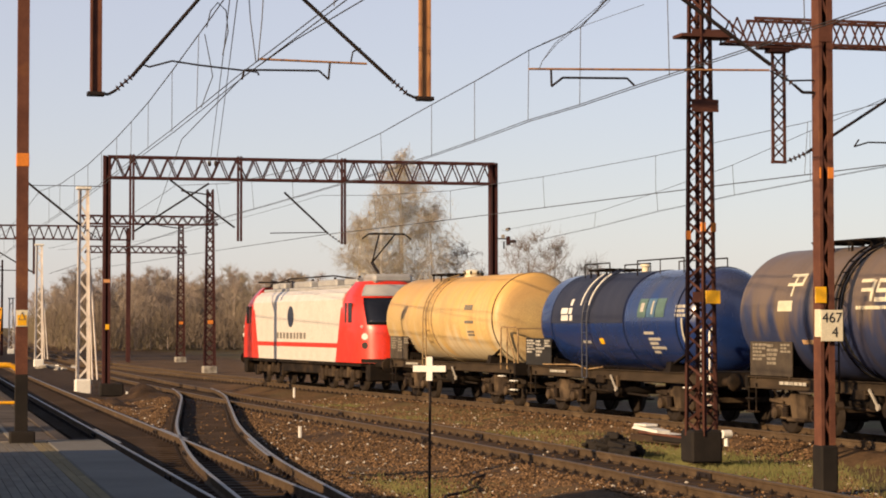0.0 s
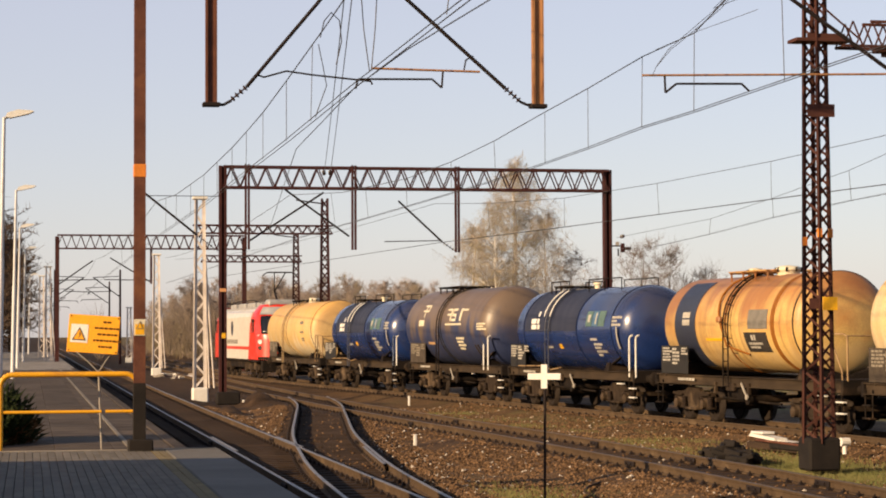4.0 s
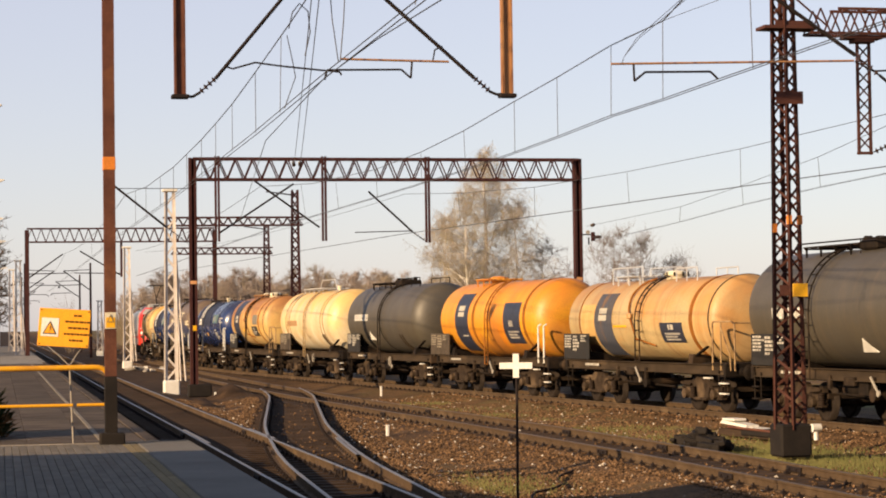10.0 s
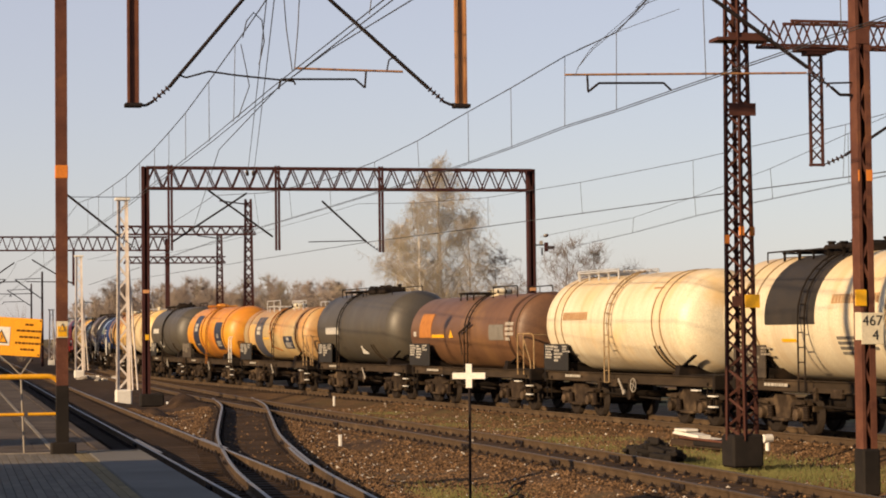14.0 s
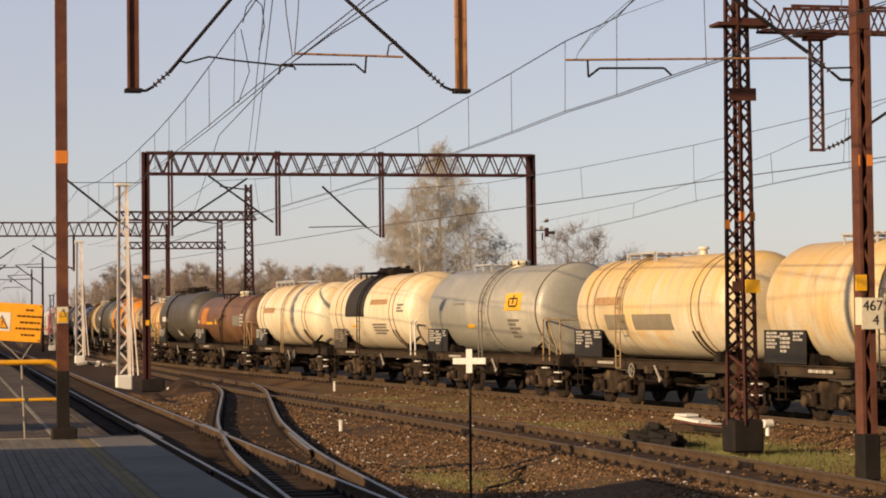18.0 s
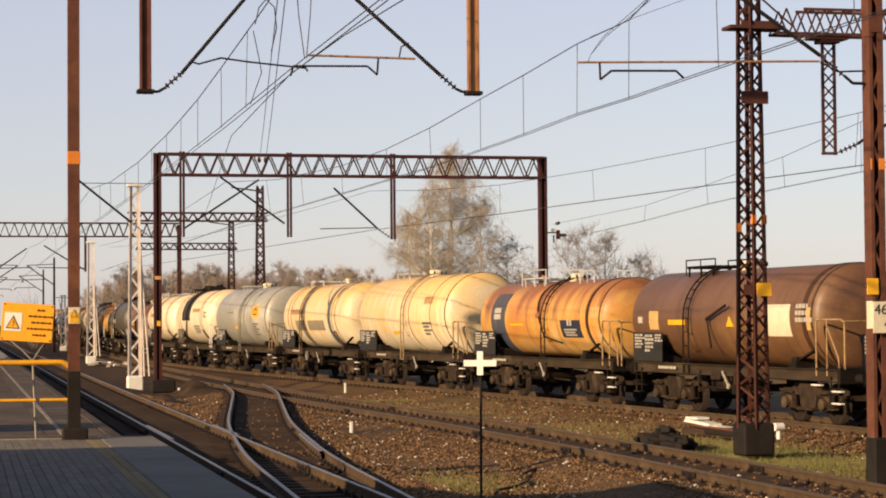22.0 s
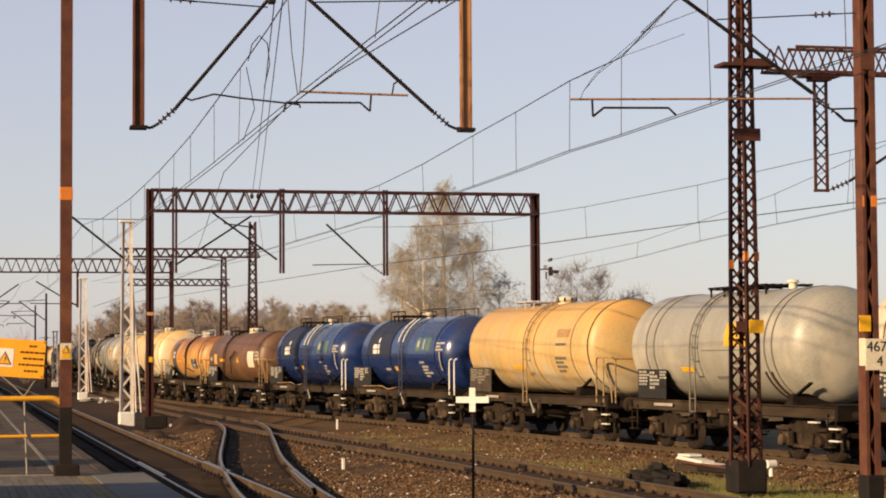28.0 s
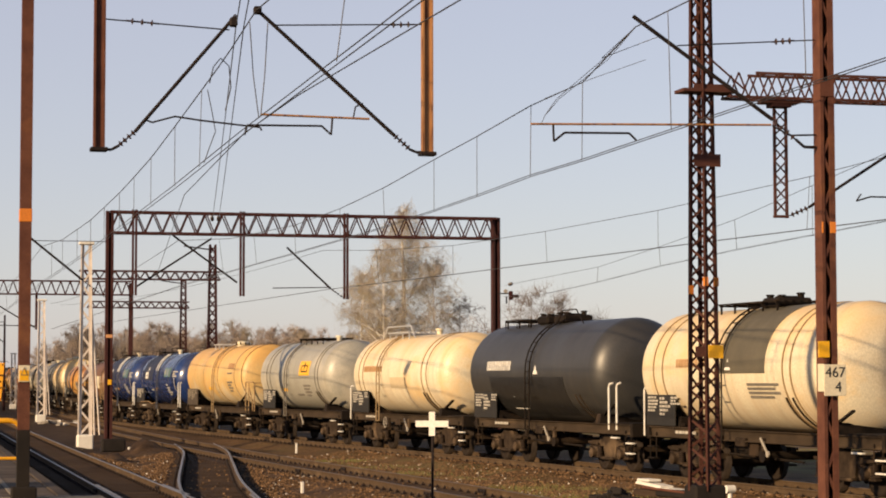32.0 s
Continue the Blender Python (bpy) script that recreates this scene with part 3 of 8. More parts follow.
band(p1, "orange_band", (1.655, 32.325, 4.91), (0.19, 0.19, 0.2), M_ORANGE)
s = part("warning_plate", Geo().box((1.655, 32.225, 2.5), (0.17, 0.01, 0.25), 0.003), M_CREAM, p1, "cream plate with a yellow warning field")
part("yellow_field", Geo().box((1.655, 32.218, 2.47), (0.14, 0.006, 0.16), 0.002), M_YELLOW, s)
part("triangle", Geo().prism([(1.6, 2.475), (1.71, 2.475), (1.655, 2.6)], 32.208, 32.214, "y"), M_OLDLINE, s, "grey warning triangle")
part("triangle", Geo().prism([(1.618, 2.485), (1.692, 2.485), (1.655, 2.575)], 32.203, 32.207, "y"), M_YELLOW, s)
truss(p1, "beam", 1.5, 14.4, PY, 10.7, 11.4, 0.6, 18, M_RUST)
part("beam_seat", Geo().box((1.655, 31.85, 10.66), (0.3, 1.3, 0.1), 0.01), M_RUST, p1)
# right post in paler rust: its sunlit look is put into the colour
for x, zb, mt in ((2.665, 5.86, M_RUST), (7.72, 5.92, M_RUST_PALE)):
    g = Geo().box((x - 0.07, PY, (zb + 10.7) / 2), (0.03, 0.13, 10.7 - zb)).box((x + 0.07, PY, (zb + 10.7) / 2), (0.03, 0.13, 10.7 - zb)).box((x, PY, (zb + 10.7) / 2), (0.12, 0.05, 10.7 - zb))
    part("drop_post", g, mt, p1)
    part("drop_foot", Geo().box((x, PY, zb - 0.02), (0.26, 0.2, 0.06), 0.01), M_DARK_STEEL, p1)
# right mast of the near portal
MX, MY = 14.2, 30.85
for x0, x1, back in ((-0.125, -0.07, -0.125), (0.015, 0.115, 0.115)):
    i0, i1 = (x0 + 0.02, x1) if back == x0 else (x0, x1 - 0.02)
    if back == x0:
        outline = [(x0, -0.14), (x1, -0.14), (x1, -0.12), (i0, -0.12), (i0, 0.12), (x1, 0.12), (x1, 0.14), (x0, 0.14)]
    else:
        outline = [(x1, -0.14), (x1, 0.14), (x0, 0.14), (x0, 0.12), (i1, 0.12), (i1, -0.12), (x0, -0.12), (x0, -0.14)]
    part("mast_channel", Geo().prism([(MX + px, MY + py) for px, py in outline], -0.05, 10.8, "z"), M_RUST, p1)
for yy in (MY - 0.12, MY + 0.12):
    g = Geo()
    z, k = 0.1, 0
    while z < 10.4:
        part("lattice_bar", Geo().beam((MX - 0.08 * (-1) ** k, yy, z), (MX + 0.08 * (-1) ** k, yy, z + 0.42), 0.045, 0.012, (0, 1, 0)), M_RUST, p1)
        z, k = z + 0.42, k + 1
for z in (4.82, ):
    for dx, fw in ((-0.115, 0.03), (0.065, 0.105)):
        band(p1, "orange_band", (MX + dx, MY - 0.145, z), (fw, 0.01, 0.18), M_ORANGE)
band(p1, "mast_plate", (MX - 0.01, MY - 0.146, 7.05), (0.25, 0.012, 0.25), M_RUST)
band(p1, "yellow_plate", (MX - 0.13, MY - 0.16, 2.87), (0.2, 0.012, 0.26), M_YELLOW)
km = part("distance_plate", Geo().box((MX + 0.02, MY - 0.24, 2.38), (0.38, 0.012, 0.5), 0.01), M_CREAM, p1, "cream distance plate with black numerals")
part("side_plate", Geo().box((MX - 0.16, MY - 0.1, 2.42), (0.012, 0.22, 0.44), 0.004), M_CREAM, p1, "cream plate seen edge on")
part("plate_bracket", Geo().box((MX, MY - 0.2, 2.4), (0.06, 0.08, 0.1)), M_RUST, p1)
part("mast_foot", Geo().box((MX, MY, 0.1), (0.3, 0.36, 0.75), 0.03), M_BLACK, p1, "tarred concrete foot")
for txt, x, z, sz in (("467", MX + 0.02, 2.43, 0.2), ("4", MX + 0.07, 2.2, 0.2)):
    cu = bpy.data.curves.new("numeral", "FONT")
    cu.body, cu.size, cu.align_x, cu.extrude = txt, sz * 1.15, "CENTER", 0.002
    cu.materials.append(M_INK)
    ob = new("numeral", cu)
    ob.parent = km
    ob.matrix_basis = pose(x, MY - 0.25, z, 90, 0, 0)

# cantilevers over the platform track
Y = PY
part("cantilever_tube", Geo().tube((3.2, Y, 6.12), (4.72, Y, 7.95), 0.03), M_DARK_STEEL, p1)
insulator(p1, (2.95, Y, 5.9), (3.22, Y, 6.14), n=4)
part("link", Geo().path([(2.72, Y, 5.85), (2.85, Y, 5.84), (2.97, Y, 5.91)], 0.022), M_DARK_STEEL, p1)
part("registration_arm", Geo().path([(3.37, Y, 6.3), (3.46, Y, 6.27), (3.8, Y, 6.37), (4.2, Y, 6.32), (5.1, Y, 6.24), (5.12, Y, 6.19)], 0.014), M_DARK_STEEL, p1)
part("tie_wire", Geo().tube((2.75, Y, 7.81), (4.62, Y, 7.72), 0.011), M_DARK_STEEL, p1)
insulator(p1, (3.05, Y, 7.8), (3.55, Y, 7.77))
part("top_clamp", Geo().box((4.68, Y, 7.84), (0.12, 0.12, 0.14), 0.02), M_DARK_STEEL, p1)
part("cantilever_tube", Geo().tube((7.2, Y, 6.17), (5.03, Y, 8.06), 0.03), M_DARK_STEEL, p1)
insulator(p1, (7.45, Y, 5.96), (7.18, Y, 6.19), n=4)
part("link", Geo().path([(7.66, Y, 5.93), (7.55, Y, 5.92), (7.43, Y, 5.97)], 0.022), M_DARK_STEEL, p1)
part("registration_tube", Geo().tube((5.12, Y, 6.44), (6.8, Y, 6.42), 0.018), M_RUST_PALE, p1)
part("steady_arm", Geo().path([(4.86, Y, 6.12), (4.9, Y, 6.27), (6.05, Y, 6.29), (6.2, Y, 6.16), (6.22, Y, 6.42)], 0.016), M_DARK_STEEL, p1)
part("hanger_hook", Geo().path([(6.55, Y, 6.44), (6.58, Y, 6.6), (6.7, Y, 6.66)], 0.012), M_DARK_STEEL, p1)
part("tie_wire", Geo().tube((7.68, Y, 7.93), (5.3, Y, 7.82), 0.011), M_DARK_STEEL, p1)
insulator(p1, (7.5, Y, 7.92), (7.1, Y, 7.9))
part("top_clamp", Geo().box((5.05, Y, 8.04), (0.12, 0.12, 0.12), 0.02), M_DARK_STEEL, p1)
# cantilever from the right mast over the middle track
Y = MY
part("cantilever_tube", Geo().tube((13.3, Y, 6.55), (10.96, Y, 8.12), 0.032), M_DARK_STEEL, p1)
insulator(p1, (13.3, Y, 6.55), (13.72, Y, 6.22), n=4)
part("link", Geo().path([(13.7, Y, 6.24), (13.85, Y, 6.12), (14.05, Y, 6.12)], 0.025), M_DARK_STEEL, p1)
part("link", Geo().path([(13.3, Y, 6.45), (13.6, Y, 6.3), (14.05, Y, 6.32)], 0.015), M_DARK_STEEL, p1)
part("registration_tube", Geo().tube((9.27, Y, 6.36), (13.28, Y, 6.46), 0.018), M_RUST_PALE, p1)
part("steady_arm", Geo().path([(9.63, Y, 6.38), (9.64, Y, 6.1), (9.82, Y, 6.24), (10.88, Y, 6.26), (11.0, Y, 6.15)], 0.018), M_DARK_STEEL, p1)
part("tie_wire", Geo().tube((11.7, Y, 7.68), (14.05, Y, 7.86), 0.011), M_DARK_STEEL, p1)
insulator(p1, (13.3, Y, 7.8), (13.7, Y, 7.84))

# lattice mast beside the middle track, with a beam over the freight track
p2 = thing("lattice_mast", Matrix.Translation((14.58, 37.2, 0)), "rusty tapered lattice catenary mast on a tarred concrete foot", "catenary mast")
lattice(p2, "mast", 0.3, 11.0, 0.4, 0.24, 0.4, 0.24, 0.27, M_MAST, leg=0.085, lace=0.045, single=True, turn=36)
part("foot", Geo().box((0, 0, 0.1), (0.62, 0.62, 0.62), 0.04), M_BLACK, p2, "tarred concrete foot")
for z, h in ((6.55, 0.24), (2.92, 0.2)):
    part("gusset_plate", Geo().box((0, -0.28, z), (0.54, 0.012, h)), M_MAST, p2)
part("yellow_plate", Geo().box((0.13, -0.3, 2.92), (0.3, 0.012, 0.25), 0.01), M_YELLOW, p2)
for dx, dy, zz in ((-0.04, -0.245, 4.25), (0.24, -0.06, 4.25), (-0.245, 0.0, 4.1)):
    part("orange_band", Geo().box((dx, dy, zz), (0.085, 0.085, 0.17), 0.005), M_ORANGE, p2)
part("bracket", Geo().box((0.1, 0, 7.9), (1.1, 0.5, 0.06)).box((0.15, -0.2, 7.96), (0.75, 0.03, 0.12)), M_MAST, p2)
g = Geo()
g.beam((0.0, -0.2, 8.6), (0.8, -0.2, 7.95), 0.03, 0.03)
part("stay", g, M_MAST, p2)
truss(p2, "beam", 0.5, 14.5, 0, 7.8, 8.27, 0.4, 36, M_MAST, chord=0.05, lace=0.03, taper=0.55, single=True)
part("drop_plate", Geo().box((1.6, 0, 7.74), (0.75, 0.35, 0.06)).box((1.6, 0, 7.68), (0.4, 0.3, 0.08)), M_MAST, p2)
d = part("drop_truss", Geo().box((1.5, 0, 6.6), (0.05, 0.05, 2.2)).box((1.74, 0, 6.6), (0.05, 0.05, 2.2)).box((1.62, 0, 5.53), (0.3, 0.08, 0.05)), M_MAST, p2)
for i in range(8):
    z = 5.6 + i * 0.25
    for xa, xb in ((1.5, 1.74), (1.74, 1.5)):
        part("lattice_bar", Geo().beam((xa, 0, z), (xb, 0, z + 0.25), 0.03, 0.01, (0, 1, 0)), M_MAST, d)
insulator(p2, (1.8, 0, 5.55), (2.2, 0, 5.72), n=4)
part("cantilever_tube", Geo().tube((2.2, 0, 5.72), (5.2, 0, 7.6), 0.03), M_DARK_STEEL, p2)
part("steady_arm", Geo().path([(3.3, 0, 6.0), (3.2, 0, 5.86), (3.5, 0, 5.95), (5.0, 0, 5.95)], 0.016), M_DARK_STEEL, p2)

# middle portal across all the tracks
p3 = thing("middle_portal", Matrix(), "long rusty catenary portal with a truss beam across three tracks", "catenary portal")
QY = 80.3
for x, w in ((7.28, 0.29), (22.62, 0.32)):
    g = Geo()
    for dx in (-w / 2 + 0.05, w / 2 - 0.05):
        g.box((x + dx, QY, 4.35), (0.1, 0.3, 9.1))
    g.box((x, QY + 0.1, 4.35), (w - 0.1, 0.03, 9.1))
    part("leg", g, M_PORTAL, p3)
    part("leg_foot", Geo().box((x + 0.2, QY, -0.05), (0.9, 0.6, 0.5), 0.05), M_BLACK, p3)
    band(p3, "orange_band", (x, QY - 0.155, 4.1), (w * 0.85, 0.012, 0.13), M_PALEORANGE)
    band(p3, "yellow_plate", (x + 0.03, QY - 0.157, 2.35), (w * 0.5, 0.012, 0.2), M_YELLOW)
truss(p3, "beam", 7.28, 22.62, QY, 8.06, 8.86, 0.5, 23, M_PORTAL, chord=0.09, lace=0.05, single=True)
for x, zb in ((8.2, 5.66), (12.35, 5.66), (16.45, 5.58)):
    part("drop_post", Geo().box((x - 0.06, QY - 0.28, (zb + 8.95) / 2), (0.08, 0.1, 8.95 - zb)).box((x + 0.06, QY - 0.28, (zb + 8.95) / 2), (0.08, 0.1, 8.95 - zb)), M_PORTAL, p3)
part("cantilever_tube", Geo().tube((6.29, QY, 6.22), (4.3, QY, 7.82), 0.045), M_DARK_STEEL, p3)
insulator(p3, (6.29, QY, 6.22), (7.1, QY, 5.6), n=5, r=0.08)
part("tie_wire", Geo().tube((7.2, QY, 7.72), (4.4, QY, 7.72), 0.014), M_DARK_STEEL, p3)
part("cantilever_tube", Geo().tube((15.9, QY, 6.0), (14.15, QY, 7.6), 0.04), M_DARK_STEEL, p3)
insulator(p3, (15.9, QY, 6.0), (16.4, QY, 5.65), n=4, r=0.07)
part("registration_tube", Geo().tube((13.6, QY, 6.0), (15.9, QY, 6.05), 0.02), M_DARK_STEEL, p3)
for x0, x1, za, zb in ((8.3, 11.2, 6.0, 7.9), (12.2, 9.7, 6.2, 8.0)):
    part("cantilever_tube", Geo().tube((x0, QY, za), (x1, QY, zb), 0.04), M_DARK_STEEL, p3)
part("tension_bracket", Geo().box((22.9, QY - 0.2, 5.86), (0.5, 0.04, 0.05)).box((23.0, QY - 0.25, 5.6), (0.05, 0.04, 0.3)), M_DARK_STEEL, p3)
part("tension_wheel", Geo().tube((22.96, QY - 0.3, 5.95), (22.96, QY - 0.25, 5.95), 0.08, n=14), M_CONC, p3, "small pale tension wheel")
part("tension_weight", Geo().box((23.18, QY - 0.25, 5.78), (0.16, 0.1, 0.36), 0.02), M_PORTAL, p3)
part("guy_wire", Geo().tube((22.5, QY - 0.3, 8.4), (22.1, QY - 1.5, 3.5), 0.015), M_DARK_STEEL, p3)


def white_mast(x, y, h, lean=0.35):
    t = thing("white_lattice_mast", Matrix.Translation((x, y, -0.15)), "aluminium-painted lattice mast with guy rods on a pale footing", "catenary mast", "white masts")
    lattice(t, "mast", 0.4, h, 0.44, 0.3, 0.44, 0.3, 0.5, M_WHITE_MAST, leg=0.11, lace=0.055)
    part("footing", Geo().box((0, 0, 0.12), (0.64, 0.64, 0.6), 0.05), M_PALE, t, "whitewashed concrete footing")
    for dx in (0.35, 0.55):
        part("guy_rod", Geo().tube((0.2, -0.1, h * 0.72), (dx, -0.3, 0.4), 0.035), M_WHITE_MAST, t)
    part("cap", Geo().box((0, 0, h + 0.05), (0.6, 0.5, 0.12), 0.02), M_PALE, t)
    return t


white_mast(6.72, 84.2, 8.0)
white_mast(8.05, 136, 7.7)
white_mast(1.35, 158, 7.6)
white_mast(1.0, 182, 7.6)
white_mast(9.26, 200, 5.1)


def cantilever_mast(x, y, z_top, z_beam, x_left, back):
    t = thing("cantilever_mast", Matrix.Translation((x, y, 0)), "dark lattice mast carrying a lattice side arm", "catenary mast", "side arm masts")
    lattice(t, "mast", -0.1, z_top, 0.55, 0.3, 0.55, 0.3, 0.5, M_PORTAL, leg=0.09, lace=0.045, cross=True)
    truss(t, "arm", x_left - x, 0.4, 0, z_beam - 0.22, z_beam + 0.22, 0.5, back, M_PORTAL, chord=0.08, lace=0.05)
    part("foot", Geo().box((0, 0, -0.05), (0.8, 0.8, 0.45), 0.05), M_CONC, t)
    part("orange_band", Geo().box((0, -0.29, 2.6), (0.3, 0.02, 0.2), 0.004), M_ORANGE, t)
    part("stay", Geo().tube((0, 0, z_top - 0.3), (-1.6, 0, z_top - 0.1), 0.04), M_DARK_STEEL, t)
    return t


cantilever_mast(16.1, 115, 9.95, 8.2, 8.8, 14)
cantilever_mast(18.9, 150, 9.7, 7.85, 12.05, 12)
p4 = thing("far_portal", Matrix(), "far rusty catenary portal over the station throat", "catenary portal")
for x in (1.9, 15.15):
    part("leg", Geo().box((x, 150, 4.6), (0.3, 0.3, 9.6)), M_PORTAL, p4)
truss(p4, "beam", 1.9, 15.15, 150, 8.55, 9.5, 0.6, 20, M_PORTAL, chord=0.09, lace=0.05)
for x0, x1, za, zb in ((2.0, 4.4, 6.0, 7.7), (8.4, 5.6, 6.2, 7.9)):
    part("cantilever_tube", Geo().tube((x0, 150, za), (x1, 150, zb), 0.05), M_DARK_STEEL, p4)
    part("registration_tube", Geo().tube((x0, 150, 6.3), (x1 + (x1 - x0) * 0.15, 150, 6.35), 0.035), M_DARK_STEEL, p4)
part("drop_post", Geo().box((8.5, 150, 7.3), (0.16, 0.16, 2.5)), M_PORTAL, p4)


def arm_mast(x, y, reach):
    t = thing("arm_mast", Matrix.Translation((x, y, 0)), "far thin catenary mast with a slender bracket arm", "catenary mast", "far arm masts")
    sg = 1 if reach > 0 else -1
    part("post", Geo().tube((0, 0, -0.3), (0, 0, 8.3), 0.13, 0.09, 8), M_PORTAL, t)
    part("cantilever_tube", Geo().tube((sg * 0.1, 0, 5.9), (reach, 0, 7.6), 0.05), M_DARK_STEEL, t)
    part("tie_tube", Geo().tube((sg * 0.1, 0, 7.7), (reach, 0, 7.6), 0.035), M_DARK_STEEL, t)
    part("registration_tube", Geo().path([(reach * 0.35, 0, 6.35), (reach * 1.15, 0, 6.3), (reach * 1.2, 0, 6.05)], 0.035), M_DARK_STEEL, t)
    return t


for x, y, reach in ((2.2, 190, 2.6), (8.0, 190, -2.4), (2.4, 240, 2.5), (8.6, 232, -2.6), (2.2, 290, 2.6)):
    arm_mast(x, y, reach)

# ---- overhead wires ----
WIRES = ("thin dark overhead wire strung above the tracks", "overhead wire")


def span(a, b, sag, n=14):
    a, b = Vector(a), Vector(b)
    return [a.lerp(b, i / n) - Vector((0, 0, 4 * sag * (i / n) * (1 - i / n))) for i in range(n + 1)]


def catenary(name, supports, contact, sag, droppers, r=0.0105):
    """Messenger wire over its supports, contact wires below it, droppers between."""
    pts = []
    for a, b in zip(supports, supports[1:]):
        pts += span(a, b, sag if b[1] < 90 else 0.45)[(1 if pts else 0):]
    wire("messenger_wire", pts, r, M_WIRE, None, *WIRES)
    for dx in (-0.05, 0.05):
        wire("contact_wire", [Vector(c) + Vector((dx, 0, 0)) for c in contact], r * 0.75, M_WIRE, None, *WIRES)

    def at(line, y):
        for a, b in zip(line, line[1:]):
            if a[1] <= y <= b[1]:
                return Vector(a).lerp(Vector(b), (y - a[1]) / (b[1] - a[1]))
    for y in droppers:
        p, q = at(pts, y), at(contact, y)
        if p and q:
            wire("dropper", [p, q], 0.0065, M_WIRE, None, "thin vertical dropper between overhead wires", "overhead wire", res=1)


catenary("track1", [(5.0, -25, 8.0), (5.0, 4, 6.95), (5.03, PY, 8.04), (4.92, 33.2, 7.72), (4.9, 35.0, 7.59), (4.9, 40.35, 7.33), (4.91, 44.6, 7.16), (4.92, 48.2, 7.09), (4.92, 51.7, 7.03), (4.94, 60.5, 7.02), (4.85, 70.7, 7.13), (4.75, QY, 7.5), (4.6, 150, 7.8), (4.6, 215, 7.8)], [(4.8, -25, 6.15), (4.82, PY, 6.15), (4.9, 40.35, 6.15), (4.92, 51.7, 6.15), (4.94, 60.5, 6.15), (4.75, QY, 6.12), (4.7, 150, 6.1), (4.7, 215, 6.1)], 0.0, [18, 24, 36.5, 40.35, 44.6, 48.2, 51.7, 56, 60.5, 65, 70.7, 75.5, 90, 100, 110])
catenary("track2", [(11.0, -25, 8.0), (11.0, MY, 7.95), (11.05, 33.7, 7.47), (10.97, 36.5, 7.43), (11.08, 40.7, 7.34), (11.13, 44.5, 7.26), (11.1, 49.5, 7.08), (11.0, 54.3, 6.96), (10.8, 60, 6.93), (10.4, 70, 7.2), (9.9, QY, 7.8), (9.5, 150, 7.9)], [(11.0, -25, 6.15), (11.04, MY, 6.14), (11.03, 33.7, 6.13), (10.95, 36.5, 6.13), (11.08, 40.7, 6.13), (11.13, 44.5, 6.13), (11.14, 49.9, 6.13), (10.9, 58, 6.12), (10.2, QY, 6.12), (9.6, 150, 6.1)], 0.0, [20, 24.5, 29.4, 33.7, 36.5, 40.7, 44.5, 49.5, 54.3, 60, 66, 72])
catenary("freight", [(30.0, -25, 7.9), (22.4, 30.0, 7.9), (20.33, 45.0, 7.14), (19.2, 52.2, 6.9), (18.25, 59.3, 6.82), (17.35, 66.8, 6.86), (16.4, 73.5, 7.1), (15.6, QY, 7.5), (10.2, 150, 7.8)], [(30.0, -25, 5.9), (22.4, 30.0, 5.9), (20.24, 45.0, 5.9), (19.2, 52.2, 5.9), (18.3, 59.3, 5.9), (17.35, 66.8, 5.9), (15.65, QY, 5.95), (10.4, 150, 6.1)], 0.0, [38.5, 45.0, 52.2, 59.3, 66.8, 74], 0.008)
# wires of the siding, anchored on the right leg of the middle portal
catenary("siding", [(17.2, -6.5, 7.8), (19.3, 37.0, 7.2), (19.66, 43.4, 6.77), (19.95, 48.7, 6.4), (20.7, 56.2, 6.2), (22.15, 66.0, 6.16), (23.0, QY, 6.2)], [(17.2, -6.5, 5.65), (19.3, 37.0, 5.65), (19.66, 43.4, 5.65), (20.0, 48.7, 5.65), (20.73, 56.2, 5.65), (22.1, 66.0, 5.65), (23.3, 76.7, 5.65), (23.0, QY, 5.75)], 0.0, [43.4, 48.7, 56.2, 66.0], 0.007)
for p, q in (((22.9, 78.9, 6.2), (22.98, 79.6, 6.2)), ((23.1, 78.6, 5.7), (23.05, 79.4, 5.73))):
    insulator(p3, p, q, n=3, r=0.07)
# a second wire runs beside the messenger of the middle track near its mast
wire("jumper_cable", [(11.0, MY, 7.95), (11.5, 34.0, 7.95), (12.2, 33.0, 8.2)], 0.006, M_WIRE, None, "thin slack wire beside the messenger wire", "overhead wire")
# contact wires of the crossover rising to the beam of the middle portal
for dx in (-0.06, 0.06):
    wire("rising_wire", [(2.1 + dx, 10, 7.5)] + span((4.78 + dx, PY, 7.78), (11.3 + 2 * dx, QY - 0.3, 8.58), 0.08), 0.009, M_WIRE, None, *WIRES)
    insulator(p3, (10.95 + 2 * dx, 77.6, 8.53), (11.3 + 2 * dx, QY - 0.3, 8.58), n=3, r=0.07)
wire("second_contact_wire", [(5.9, 5, 6.15), (5.12, 22, 6.15), (4.9, 27, 6.15), (4.86, PY, 6.15), (5.3, 42, 6.15), (9.0, QY, 6.2)], 0.008, M_WIRE, None, *WIRES)
# slack jumper cables near the cantilevers
JUMP = ("slack jumper cable hanging between overhead wires", "overhead wire")
wire("jumper_cable", [(4.9, 35.5, 7.5), (4.98, 35.6, 7.8), (5.12, 35.7, 7.97), (5.28, 35.8, 7.85), (5.33, 35.9, 7.5), (5.25, 36.0, 7.1)], 0.01, M_WIRE, None, *JUMP)
